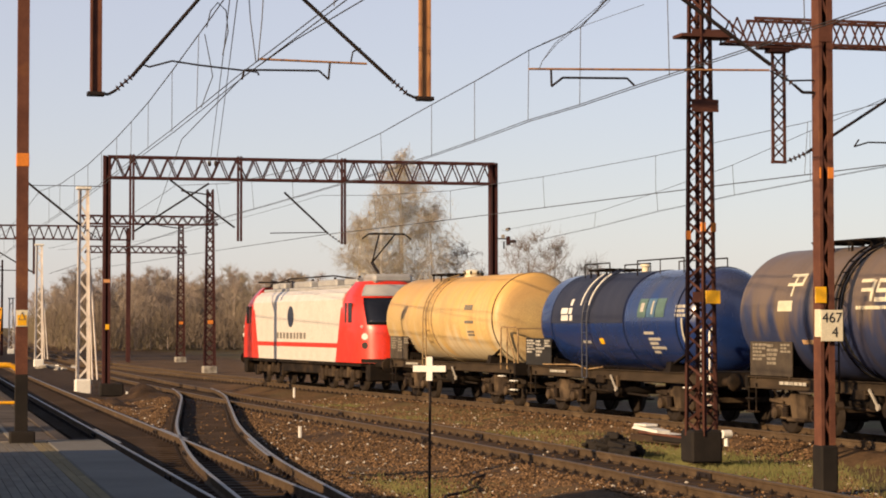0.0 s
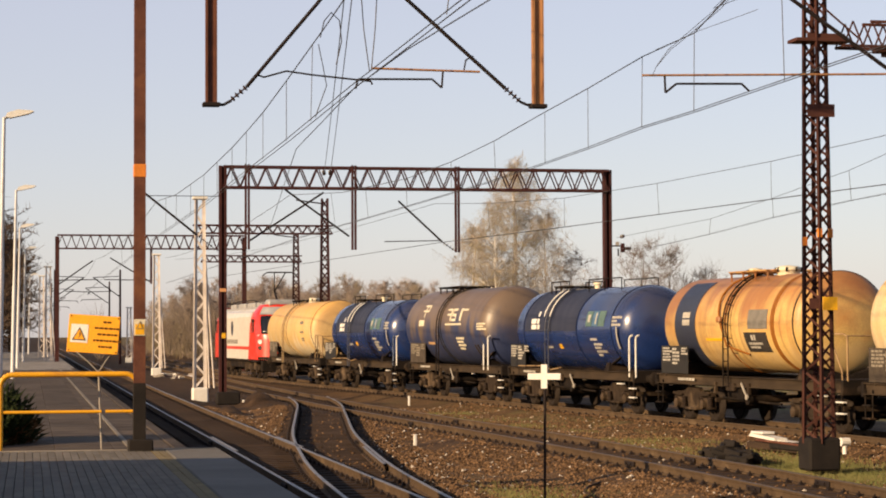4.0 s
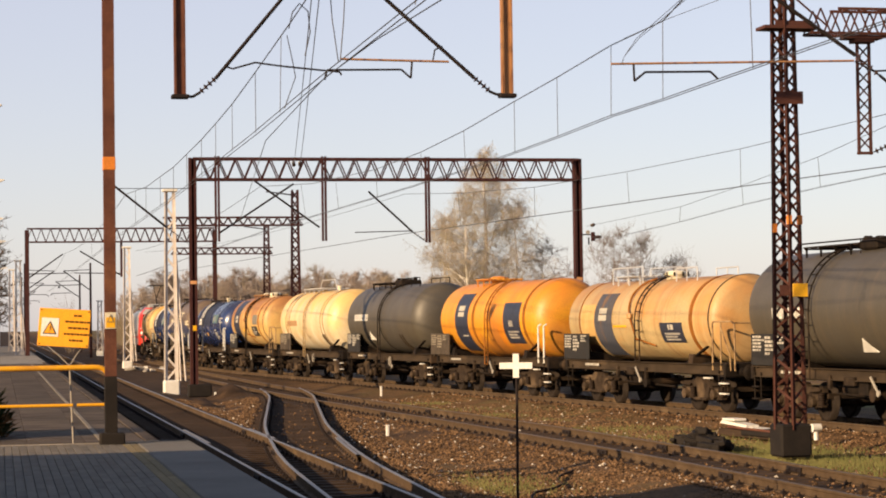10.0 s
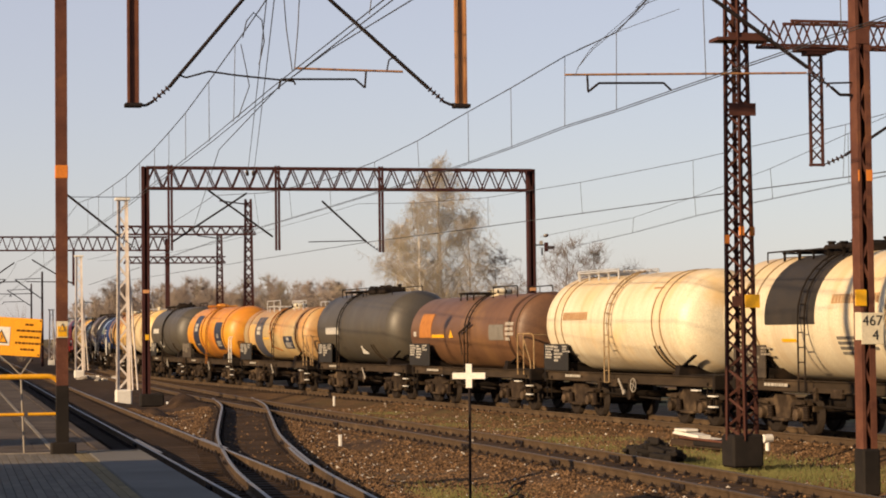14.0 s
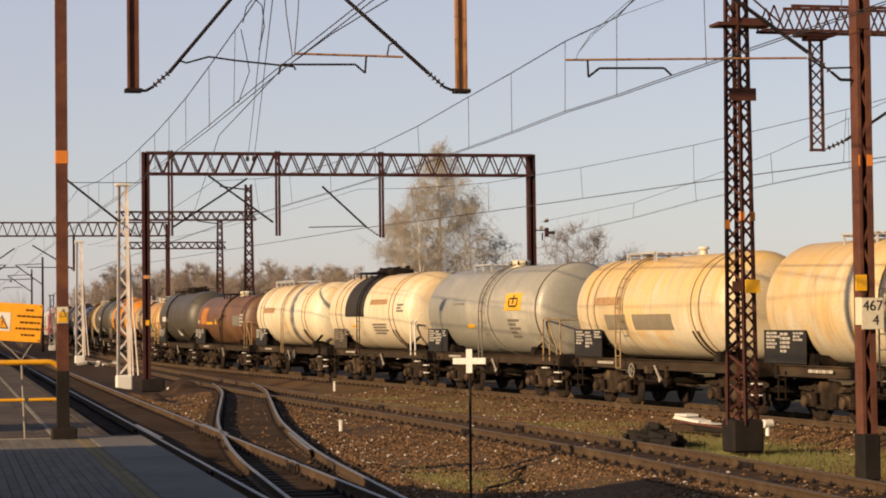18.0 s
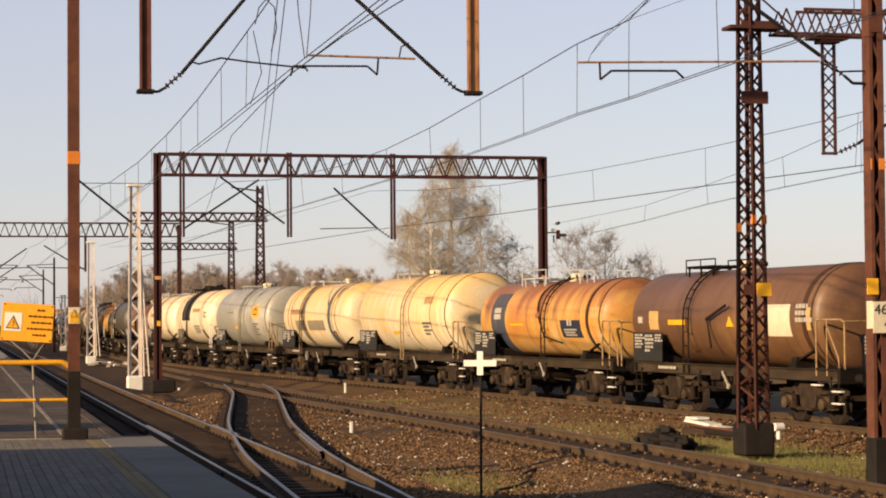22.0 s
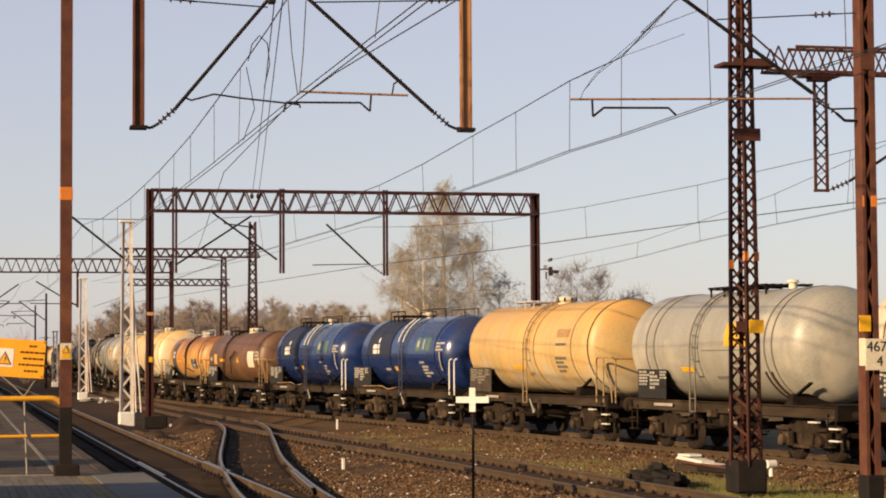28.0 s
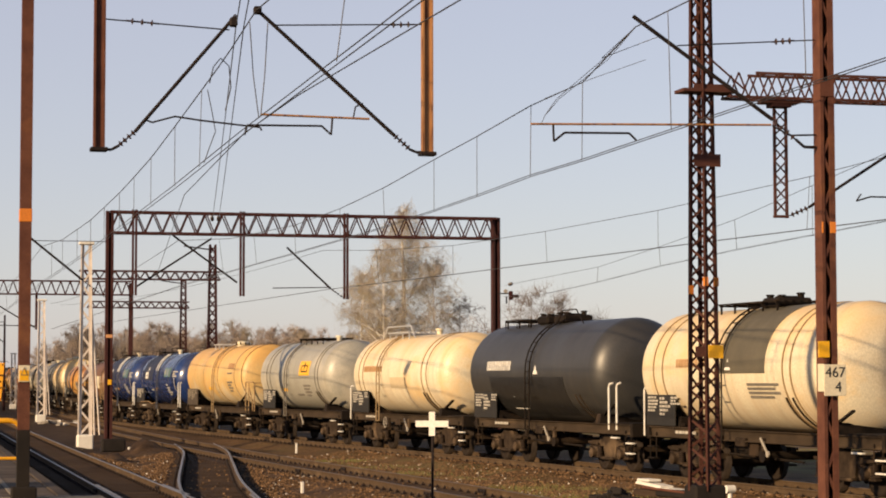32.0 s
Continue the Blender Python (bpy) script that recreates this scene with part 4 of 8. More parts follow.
wire("jumper_cable", [(4.88, 35.6, 7.4), (4.98, 35.7, 7.0), (5.05, 35.8, 6.7), (4.95, 35.9, 6.4), (4.88, 36.0, 6.17)], 0.008, M_WIRE, None, *JUMP)
for xa, xb in ((4.98, 5.14), (5.26, 5.17)):
    wire("jumper_cable", [(xa, PY + 0.3, 7.9), (0.6 * xa + 0.4 * xb, PY + 0.35, 7.1), (xb, PY + 0.4, 6.45)], 0.008, M_WIRE, None, *JUMP)
for dx in (0.0, 0.04):
    wire("jumper_cable", [(9.47, MY + 0.1, 6.38), (9.52, MY + 0.1, 6.5), (9.72 + dx, MY + 0.1, 6.78), (10.5 + 2 * dx, MY + 0.1, 7.44), (11.0, MY, 7.95)], 0.005, M_WIRE, None, *JUMP)
wire("jumper_cable", [(11.07, 36.0, 7.49), (11.6, 35.0, 7.72), (12.3, 34.0, 7.95)], 0.005, M_WIRE, None, *JUMP)

# ---- the train: line of its centre, by distance along it ----
LINE_Y = np.arange(-420.0, 700.0, 0.5)
LINE = []
for y in LINE_Y:
    x, s = train_rail(y)
    q = 1 / math.hypot(1, s)
    LINE.append((x + 0.7525 * q, y - 0.7525 * s * q))
LINE = np.array(LINE)
ALONG = np.concatenate([[0], np.cumsum(np.hypot(*np.diff(LINE, axis=0).T))])
ALONG -= np.interp(60, LINE[:, 1], ALONG)


def on_line(s):
    return np.interp(s, ALONG, LINE[:, 0]), np.interp(s, ALONG, LINE[:, 1])


def rides(s, half):
    """Pose of a vehicle whose centre is at s and whose bogie pivots lie half away from it."""
    a, b = on_line(s - half), on_line(s + half)
    return Matrix.Translation(((a[0] + b[0]) / 2, (a[1] + b[1]) / 2, 0)) @ Matrix.Rotation(-math.atan2(b[0] - a[0], b[1] - a[1]), 4, "Z")


def travelled(t):
    """Distance along the line of the first wagon's front end board."""
    return U0 + t * (U1 + t * (U2 + t * U3))


U0, U1, U2, U3 = 10.08, 9.634, -0.03504, 0.00038


def tank_paint(name, c1, c2, streak, rough=0.42, amount=0.55, coat=0.0, blotch=None, cover=0.5, crest=None, skirt=None, crest_at=(2.0, 3.0, 0.75)):
    """Tank paint with runs down the sides, and blotches of old stain or rust."""
    m = material(name, c1, c2, rough, 0, 1.1, stretch=(1, 0.8, 0.8), fine=30, bump=0.06, spread=0.45, rand=0.06, coat=coat)
    n, l = m.node_tree.nodes, m.node_tree.links
    bsdf = n["Principled BSDF"]
    src = bsdf.inputs["Base Color"].links[0].from_socket
    co = n.new("ShaderNodeTexCoord")
    info = n.new("ShaderNodeObjectInfo")
    sh = n.new("ShaderNodeMath")
    sh.operation, sh.inputs[1].default_value = "MULTIPLY", 91.0
    l.new(info.outputs["Random"], sh.inputs[0])

    def layer(src, stretch, scale, lo, hi, top, colour, rough_noise=0.62):
        mp = n.new("ShaderNodeMapping")
        mp.inputs["Scale"].default_value = stretch
        l.new(sh.outputs[0], mp.inputs["Location"])
        l.new(co.outputs["Object"], mp.inputs["Vector"])
        t = n.new("ShaderNodeTexNoise")
        t.inputs["Scale"].default_value, t.inputs["Detail"].default_value, t.inputs["Roughness"].default_value = scale, 7, rough_noise
        l.new(mp.outputs[0], t.inputs["Vector"])
        r = n.new("ShaderNodeMapRange")
        r.inputs["From Min"].default_value, r.inputs["From Max"].default_value, r.inputs["To Max"].default_value = lo, hi, top
        l.new(t.outputs["Fac"], r.inputs["Value"])
        x = n.new("ShaderNodeMix")
        x.data_type = "RGBA"
        a, b = [q for q in x.inputs if q.type == "RGBA"]
        l.new(r.outputs[0], x.inputs["Factor"])
        l.new(src, a)
        b.default_value = (*colour, 1)
        return [q for q in x.outputs if q.type == "RGBA"][0]
    if blotch:
        src = layer(src, (0.5, 0.33, 0.55), 0.9, 0.62 - cover * 0.25, 0.72 - cover * 0.15, 0.85, blotch)
    # weathered paint along the top and thrown-up dirt along the foot, their edges broken by runs
    for colour, sign, lo, hi, most in ((crest, 1.0, *crest_at), (skirt, -1.0, 2.1, 2.7, 0.7)):
        if not colour:
            continue
        sep = n.new("ShaderNodeSeparateXYZ")
        l.new(co.outputs["Object"], sep.inputs[0])
        up = n.new("ShaderNodeMath")
        up.operation, up.inputs[1].default_value = "MULTIPLY", sign
        l.new(sep.outputs["Z"], up.inputs[0])
        runs = n.new("ShaderNodeTexNoise")
        mp = n.new("ShaderNodeMapping")
        mp.inputs["Scale"].default_value = (0.3, 1.6, 0.3)
        l.new(sh.outputs[0], mp.inputs["Location"])
        l.new(co.outputs["Object"], mp.inputs["Vector"])
        l.new(mp.outputs[0], runs.inputs["Vector"])
        runs.inputs["Scale"].default_value, runs.inputs["Detail"].default_value = 1.1, 6
        ma = n.new("ShaderNodeMath")
        ma.operation, ma.inputs[1].default_value = "MULTIPLY_ADD", 3.4
        l.new(runs.outputs["Fac"], ma.inputs[0])
        l.new(up.outputs[0], ma.inputs[2])
        r = n.new("ShaderNodeMapRange")
        r.inputs["From Min"].default_value, r.inputs["From Max"].default_value, r.inputs["To Max"].default_value = lo, hi, most
        l.new(ma.outputs[0], r.inputs["Value"])
        x = n.new("ShaderNodeMix")
        x.data_type = "RGBA"
        a, b = [q for q in x.inputs if q.type == "RGBA"]
        l.new(r.outputs[0], x.inputs["Factor"])
        l.new(src, a)
        b.default_value = (*colour, 1)
        src = [q for q in x.outputs if q.type == "RGBA"][0]
    src = layer(src, (0.22, 2.6, 0.22), 1.5, 0.5, 0.74, amount, streak)
    src = layer(src, (0.12, 7.0, 0.12), 1.2, 0.56, 0.8, amount * 0.8, tuple(q * 0.55 for q in streak), 0.7)
    src = layer(src, (1, 1, 1), 5.0, 0.6, 0.75, 0.35, streak)
    l.new(src, bsdf.inputs["Base Color"])
    return m


TP = {
    "yellow": tank_paint("pale_yellow_tank_paint", (0.62, 0.43, 0.18), (0.54, 0.36, 0.14), (0.3, 0.18, 0.08), 0.5, 0.55, blotch=(0.62, 0.38, 0.13), crest=(0.55, 0.31, 0.085), crest_at=(2.0, 2.8, 0.8), skirt=(0.5, 0.44, 0.32)),
    "cream": tank_paint("cream_tank_paint", (0.7, 0.58, 0.37), (0.62, 0.49, 0.3), (0.36, 0.21, 0.09), 0.48, 0.62, blotch=(0.66, 0.44, 0.18), cover=0.4, crest=(0.62, 0.4, 0.13), crest_at=(2.0, 2.7, 0.85), skirt=(0.66, 0.6, 0.46)),
    "white": tank_paint("off_white_tank_paint", (0.73, 0.66, 0.49), (0.68, 0.59, 0.42), (0.44, 0.3, 0.15), 0.48, 0.58, blotch=(0.62, 0.42, 0.18), cover=0.4, crest=(0.6, 0.42, 0.2), skirt=(0.5, 0.42, 0.3)),
    "orange": tank_paint("orange_tank_paint", (0.66, 0.305, 0.02), (0.58, 0.245, 0.015), (0.28, 0.11, 0.025), 0.45, 0.5, blotch=(0.5, 0.15, 0.012), cover=0.4, crest=(0.5, 0.17, 0.015), skirt=(0.32, 0.13, 0.03)),
    "dirty_orange": tank_paint("dirty_orange_tank_paint", (0.62, 0.41, 0.14), (0.52, 0.32, 0.1), (0.17, 0.08, 0.035), 0.5, 0.8, blotch=(0.4, 0.17, 0.045), cover=0.55, crest=(0.26, 0.1, 0.032), crest_at=(1.8, 2.6, 0.85), skirt=(0.46, 0.32, 0.15)),
    "tan": tank_paint("tan_tank_paint", (0.53, 0.4, 0.2), (0.45, 0.32, 0.15), (0.24, 0.12, 0.045), 0.5, 0.7, blotch=(0.45, 0.22, 0.06), cover=0.5, crest=(0.4, 0.19, 0.055), skirt=(0.45, 0.33, 0.17)),
    "rust_orange": tank_paint("rust_run_tank_paint", (0.68, 0.4, 0.1), (0.58, 0.29, 0.06), (0.2, 0.075, 0.03), 0.5, 0.75, blotch=(0.46, 0.17, 0.035), cover=0.5, crest=(0.21, 0.076, 0.028), crest_at=(1.75, 2.5, 0.9), skirt=(0.52, 0.36, 0.16)),
    "brown": tank_paint("red_brown_tank_paint", (0.17, 0.082, 0.037), (0.125, 0.06, 0.029), (0.065, 0.031, 0.018), 0.5, 0.7, blotch=(0.19, 0.1, 0.04), cover=0.4),
    "dark": tank_paint("dark_grey_tank_paint", (0.078, 0.066, 0.047), (0.06, 0.052, 0.039), (0.1, 0.075, 0.048), 0.5, 0.6, blotch=(0.052, 0.047, 0.04), cover=0.5),
    "grey_brown": tank_paint("grime_over_blue_tank_paint", (0.03, 0.043, 0.1), (0.022, 0.033, 0.085), (0.07, 0.05, 0.04), 0.45, 0.6, crest=(0.13, 0.09, 0.058), crest_at=(1.3, 1.95, 0.95)),
    "blue": tank_paint("deep_blue_tank_paint", (0.013, 0.035, 0.14), (0.01, 0.027, 0.105), (0.04, 0.038, 0.045), 0.25, 0.35, coat=0.4, crest=(0.05, 0.047, 0.055)),
    "charcoal": tank_paint("charcoal_tank_paint", (0.04, 0.039, 0.037), (0.032, 0.031, 0.03), (0.055, 0.048, 0.04), 0.42, 0.5, blotch=(0.03, 0.03, 0.03), cover=0.5),
    "grey": tank_paint("light_grey_tank_paint", (0.35, 0.335, 0.285), (0.3, 0.29, 0.245), (0.21, 0.19, 0.145), 0.42, 0.55, blotch=(0.44, 0.4, 0.32), cover=0.4),
}
M_CHASSIS = material("grimy_chassis", (0.019, 0.013, 0.009), (0.009, 0.007, 0.006), 0.8, 0.0, 3, c3=(0.05, 0.032, 0.02), rand=0.2)
M_BOGIE = material("brown_brake_dust", (0.046, 0.031, 0.02), (0.016, 0.011, 0.008), 0.85, 0, 5, c3=(0.11, 0.075, 0.046), c3_at=0.6, rand=0.25)
M_SOLE = material("dusty_solebar", (0.07, 0.048, 0.03), (0.022, 0.016, 0.011), 0.8, 0, 1.5, stretch=(1, 0.5, 2), c3=(0.12, 0.082, 0.05), c3_at=0.64)
M_DUSTBOARD = material("dusty_data_board", (0.085, 0.066, 0.048), (0.05, 0.04, 0.032), 0.7, 0, 3)
M_AXLE = material("axle_box_dust", (0.1, 0.068, 0.043), (0.036, 0.025, 0.017), 0.75, 0, 6, rand=0.4)
M_SPRING = material("oily_spring_steel", (0.035, 0.022, 0.015), (0.014, 0.01, 0.008), 0.6, 0, 6)
M_WHEEL = material("wheel_steel", (0.032, 0.023, 0.017), (0.016, 0.012, 0.01), 0.8, 0.0, 6)
M_BOARD = material("black_data_board", (0.02, 0.02, 0.02), (0.035, 0.032, 0.03), 0.6, 0, 4)
M_TEXT = material("chalk_white_paint", (0.5, 0.47, 0.41), (0.36, 0.33, 0.28), 0.7, 0, 14)
M_STRIPE = material("slate_blue_stripe", (0.022, 0.028, 0.055), (0.03, 0.034, 0.05), 0.45, 0, 3)
M_GREEN = material("green_mark_paint", (0.1, 0.17, 0.14), (0.075, 0.13, 0.11), 0.5, 0, 6)
M_LTBLUE = material("light_blue_mark_paint", (0.07, 0.15, 0.24), (0.055, 0.12, 0.19), 0.5, 0, 6)
M_PATCH = material("grey_patch_paint", (0.22, 0.2, 0.17), None, 0.6, 0, 4)
M_SOOT = material("sooty_black_paint", (0.03, 0.027, 0.025), (0.05, 0.042, 0.036), 0.6, 0, 3)
M_RED = material("signal_red_paint", (0.72, 0.035, 0.012), (0.62, 0.03, 0.012), 0.35, 0, 2, fine=20, bump=0.02, coat=0.3)
M_LOCO = material("loco_white_paint", (0.66, 0.61, 0.54), (0.58, 0.53, 0.46), 0.4, 0, 1.5, fine=20, bump=0.02, coat=0.2)
M_ROOF = material("loco_roof_grey", (0.4, 0.39, 0.37), (0.3, 0.29, 0.28), 0.5, 0, 2)
M_GLASS = material("dark_cab_glass", (0.012, 0.012, 0.014), None, 0.06, 0, 2, bump=0)
M_LENS = material("headlight_lens", (0.8, 0.8, 0.75), None, 0.1, 0, 2, bump=0)


M_BLACKPAINT = material("fresh_black_paint", (0.016, 0.016, 0.016), (0.022, 0.021, 0.02), 0.4, 0, 3)
M_STRAP = material("grimy_strap", (0.06, 0.042, 0.026), (0.035, 0.025, 0.017), 0.7, 0, 4)
M_RAILTAN = material("tan_railing_paint", (0.4, 0.27, 0.14), (0.28, 0.18, 0.09), 0.65, 0, 5, c3=(0.12, 0.07, 0.04), c3_at=0.6, c3_scale=4)
M_RIM = material("grimy_rim_seam", (0.09, 0.06, 0.035), (0.05, 0.035, 0.022), 0.65, 0, 4)
M_DULLBLUE = material("dulled_blue_paint", (0.036, 0.04, 0.062), (0.026, 0.032, 0.06), 0.55, 0, 1.2, stretch=(0.4, 2.5, 0.4))
M_FADED = material("faded_red_lettering", (0.4, 0.22, 0.11), (0.52, 0.35, 0.19), 0.6, 0, 5)
M_OCHRE = material("faded_ochre_patch", (0.6, 0.4, 0.17), (0.5, 0.3, 0.11), 0.6, 0, 3)
M_FADEDORANGE = material("faded_orange_patch", (0.5, 0.2, 0.05), (0.36, 0.14, 0.04), 0.6, 0, 4)
M_FADEDSTRIPE = material("chalky_blue_stripe", (0.05, 0.065, 0.1), (0.09, 0.08, 0.08), 0.55, 0, 1.5, stretch=(0.5, 2, 0.5), c3=(0.22, 0.12, 0.05), c3_at=0.64)
M_WORN = material("worn_grey_repaint", (0.27, 0.23, 0.16), (0.22, 0.19, 0.14), 0.6, 0, 3)
M_WORNPALE = material("worn_cream_repaint", (0.58, 0.47, 0.3), (0.5, 0.4, 0.26), 0.6, 0, 3)
M_WORNDARK = material("olive_grey_repaint", (0.12, 0.105, 0.075), (0.095, 0.085, 0.064), 0.55, 0, 2)
M_DUSTTEXT = material("dusty_white_paint", (0.3, 0.26, 0.2), (0.2, 0.17, 0.13), 0.7, 0, 14)
M_SEAM = {k: material("seam_" + k, c, None, 0.6, 0, 4) for k, c in {"light": (0.34, 0.24, 0.13), "orange": (0.3, 0.11, 0.02), "brown": (0.07, 0.035, 0.02), "dark": (0.04, 0.036, 0.03), "blue": (0.012, 0.02, 0.06), "grey": (0.2, 0.18, 0.15)}.items()}
SEAM_OF = {"yellow": "light", "cream": "light", "white": "light", "orange": "orange", "dirty_orange": "orange", "tan": "orange", "rust_orange": "brown", "brown": "brown", "dark": "dark", "charcoal": "dark", "grey_brown": "dark", "blue": "blue", "grey": "grey"}


def shell(y0, y1, a0, a1, r, lift=0.012, n=0, r0=None):
    """A thin curved patch on the platform side of a tank of radius r; angles up from level, in degrees."""
    n = n or max(2, int(abs(a1 - a0) / 2.5))
    g = Geo()
    vs = []
    for i in range(n + 1):
        a = radians(a0 + (a1 - a0) * i / n)
        for y, ry in ((y0, r if r0 is None else r0), (y1, r)):
            for q in (0, lift):
                vs.append((-(ry + q) * math.cos(a), y, (ry + q) * math.sin(a)))
    for i in range(n):
        o = 4 * i
        g.f += [[o + 1, o + 3, o + 7, o + 5], [o, o + 4, o + 6, o + 2], [o, o + 1, o + 5, o + 4], [o + 2, o + 6, o + 7, o + 3]]
    g.f += [[0, 2, 3, 1], [4 * n, 4 * n + 1, 4 * n + 3, 4 * n + 2]]
    g.v = vs
    g.smooth = [False] * len(g.f)
    return g


KEPT = {}


def kept(key, make, mat, name):
    """Mesh data shared between alike parts."""
    if key not in KEPT:
        KEPT[key] = make().mesh(name, mat)
    return KEPT[key]


def wheelset():
    g = Geo()
    for s in (-1, 1):
        g.lathe([(-0.07, 0.0), (-0.07, 0.09), (-0.05, 0.1), (-0.03, 0.3), (-0.065, 0.38), (-0.068, 0.46), (0.06, 0.465), (0.068, 0.485), (0.07, 0.4), (0.04, 0.36), (0.03, 0.12), (0.07, 0.1), (0.07, 0.0)][::1] if s < 0 else [(-0.07, 0.0), (-0.07, 0.1), (-0.03, 0.12), (-0.04, 0.36), (-0.07, 0.4), (-0.068, 0.485), (-0.06, 0.465), (0.068, 0.46), (0.065, 0.38), (0.03, 0.3), (0.05, 0.1), (0.07, 0.09), (0.07, 0.0)], (s * 0.75, 0, 0), "x", 20)
    g.tube((-1.05, 0, 0), (1.05, 0, 0), 0.075, n=10)
    # lifting holes in the discs show the turning
    for s in (-1, 1):
        for k in range(3):
            a = 2 * math.pi * k / 3
            g.tube((s * 0.8, 0.21 * math.cos(a), 0.21 * math.sin(a)), (s * 0.835, 0.21 * math.cos(a), 0.21 * math.sin(a)), 0.045, n=8)
    return g


def sideframe():
    g = Geo()
    g.prism([(-1.32, 0.68), (-1.2, 0.78), (-0.5, 0.8), (-0.36, 0.9), (0.36, 0.9), (0.5, 0.8), (1.2, 0.78), (1.32, 0.68), (0.6, 0.64), (-0.6, 0.64)], -0.06, 0.06, "x")
    g.prism([(-0.42, 0.66), (0.42, 0.66), (0.34, 0.36), (-0.34, 0.36)], -0.05, 0.05, "x")
    g.box((-0.05, 0, 0.33), (0.22, 0.8, 0.07), 0.02)
    for y in (-0.9, 0.9):
        g.box((-0.02, y, 0.355), (0.16, 0.72, 0.05), 0.015)
        g.prism([(y - 0.2, 0.64), (y + 0.2, 0.64), (y + 0.15, 0.56), (y - 0.15, 0.56)], -0.07, 0.03, "x")
    g.beam((-0.12, -1.25, 0.74), (-0.12, -0.62, 0.7), 0.03, 0.06).beam((-0.12, 1.25, 0.74), (-0.12, 0.62, 0.7), 0.03, 0.06)
    return g


def axle_box():
    return Geo().box((-0.02, 0, 0.48), (0.2, 0.26, 0.26), 0.05).tube((-0.2, 0, 0.46), (-0.1, 0, 0.46), 0.13, 0.13, 14).tube((-0.23, 0, 0.46), (-0.2, 0, 0.46), 0.08, 0.11, 12).box((-0.215, 0, 0.46), (0.05, 0.05, 0.05), 0.01)


def coil_spring():
    rows = [(0.38, 0.0)]
    for k in range(5):
        rows += [(0.385 + k * 0.055, 0.06), (0.39 + k * 0.055, 0.088), (0.415 + k * 0.055, 0.088), (0.42 + k * 0.055, 0.06)]
    return Geo().lathe(rows + [(0.66, 0.06), (0.66, 0.0)], (-0.04, 0, 0), "z", 10)


def bogie(t, y, wb=1.8):
    b = new("bogie")
    b.parent, b.matrix_basis = t, Matrix.Translation((0, y, 0))
    part("bolster", kept("bolster", lambda: Geo().box((0, 0, 0.68), (2.0, 0.5, 0.26), 0.04).box((0, 1.3, 0.6), (1.9, 0.08, 0.12)).box((0, -1.3, 0.6), (1.9, 0.08, 0.12)).tube((0, 0, 0.7), (0, 0, 0.95), 0.22), M_BOGIE, "bolster"), None, b)
    for s in (-1, 1):
        part("side_frame", kept("sideframe", sideframe, M_BOGIE, "side_frame"), None, b, at=Matrix.Translation((s * 1.0, 0, 0)) @ Matrix.Rotation(0 if s < 0 else math.pi, 4, "Z"))
    for d in (-wb / 2, wb / 2):
        box_at = Matrix.Translation((-1.0, d, 0))
        part("axle_box", kept("axlebox", axle_box, M_AXLE, "axle_box"), None, b, "dusty brown axle box", box_at)
        for e in (-0.27, 0.27):
            part("coil_spring", kept("coil", coil_spring, M_SPRING, "coil_spring"), None, b, at=Matrix.Translation((-1.0, d + e, 0)))
    brake = kept("brake", lambda: Geo().box((-0.78, 0.36, 0.42), (0.1, 0.09, 0.34), 0.02).box((0.78, 0.36, 0.42), (0.1, 0.09, 0.34), 0.02).box((0, 0.36, 0.36), (1.7, 0.06, 0.1)), M_CHASSIS, "brake_beam")
    for s in (-1, 1):
        part("brake_beam", brake, None, b, at=Matrix.Rotation(0 if s > 0 else math.pi, 4, "Z"))
    for d in (-wb / 2, wb / 2):
        w = part("wheelset", kept("wheelset", wheelset, M_WHEEL, "wheelset"), None, b, "dark steel wheels on an axle", Matrix.Translation((0, d, 0.46)))
        WHEELS.append((w, d))
    return b


WHEELS, CARS = [], []


def text_bars(name, t, y0, z0, x, rows, mat=None, size=0.11, rnd=0):
    """Lines of writing that cannot be read, as plain bars on the platform side."""
    rg = random.Random(rnd)
    g = Geo()
    for i, length in enumerate(rows):
        y = y0
        while y > y0 - length:
            w = rg.uniform(0.05, 0.2)
            g.box((x, y - w / 2, z0 - i * size * 1.6), (0.006, w, size))
            y -= w + 0.04
    return tagged(part(name, g, mat or M_TEXT, t, "rows of white writing"), kind="stuff")


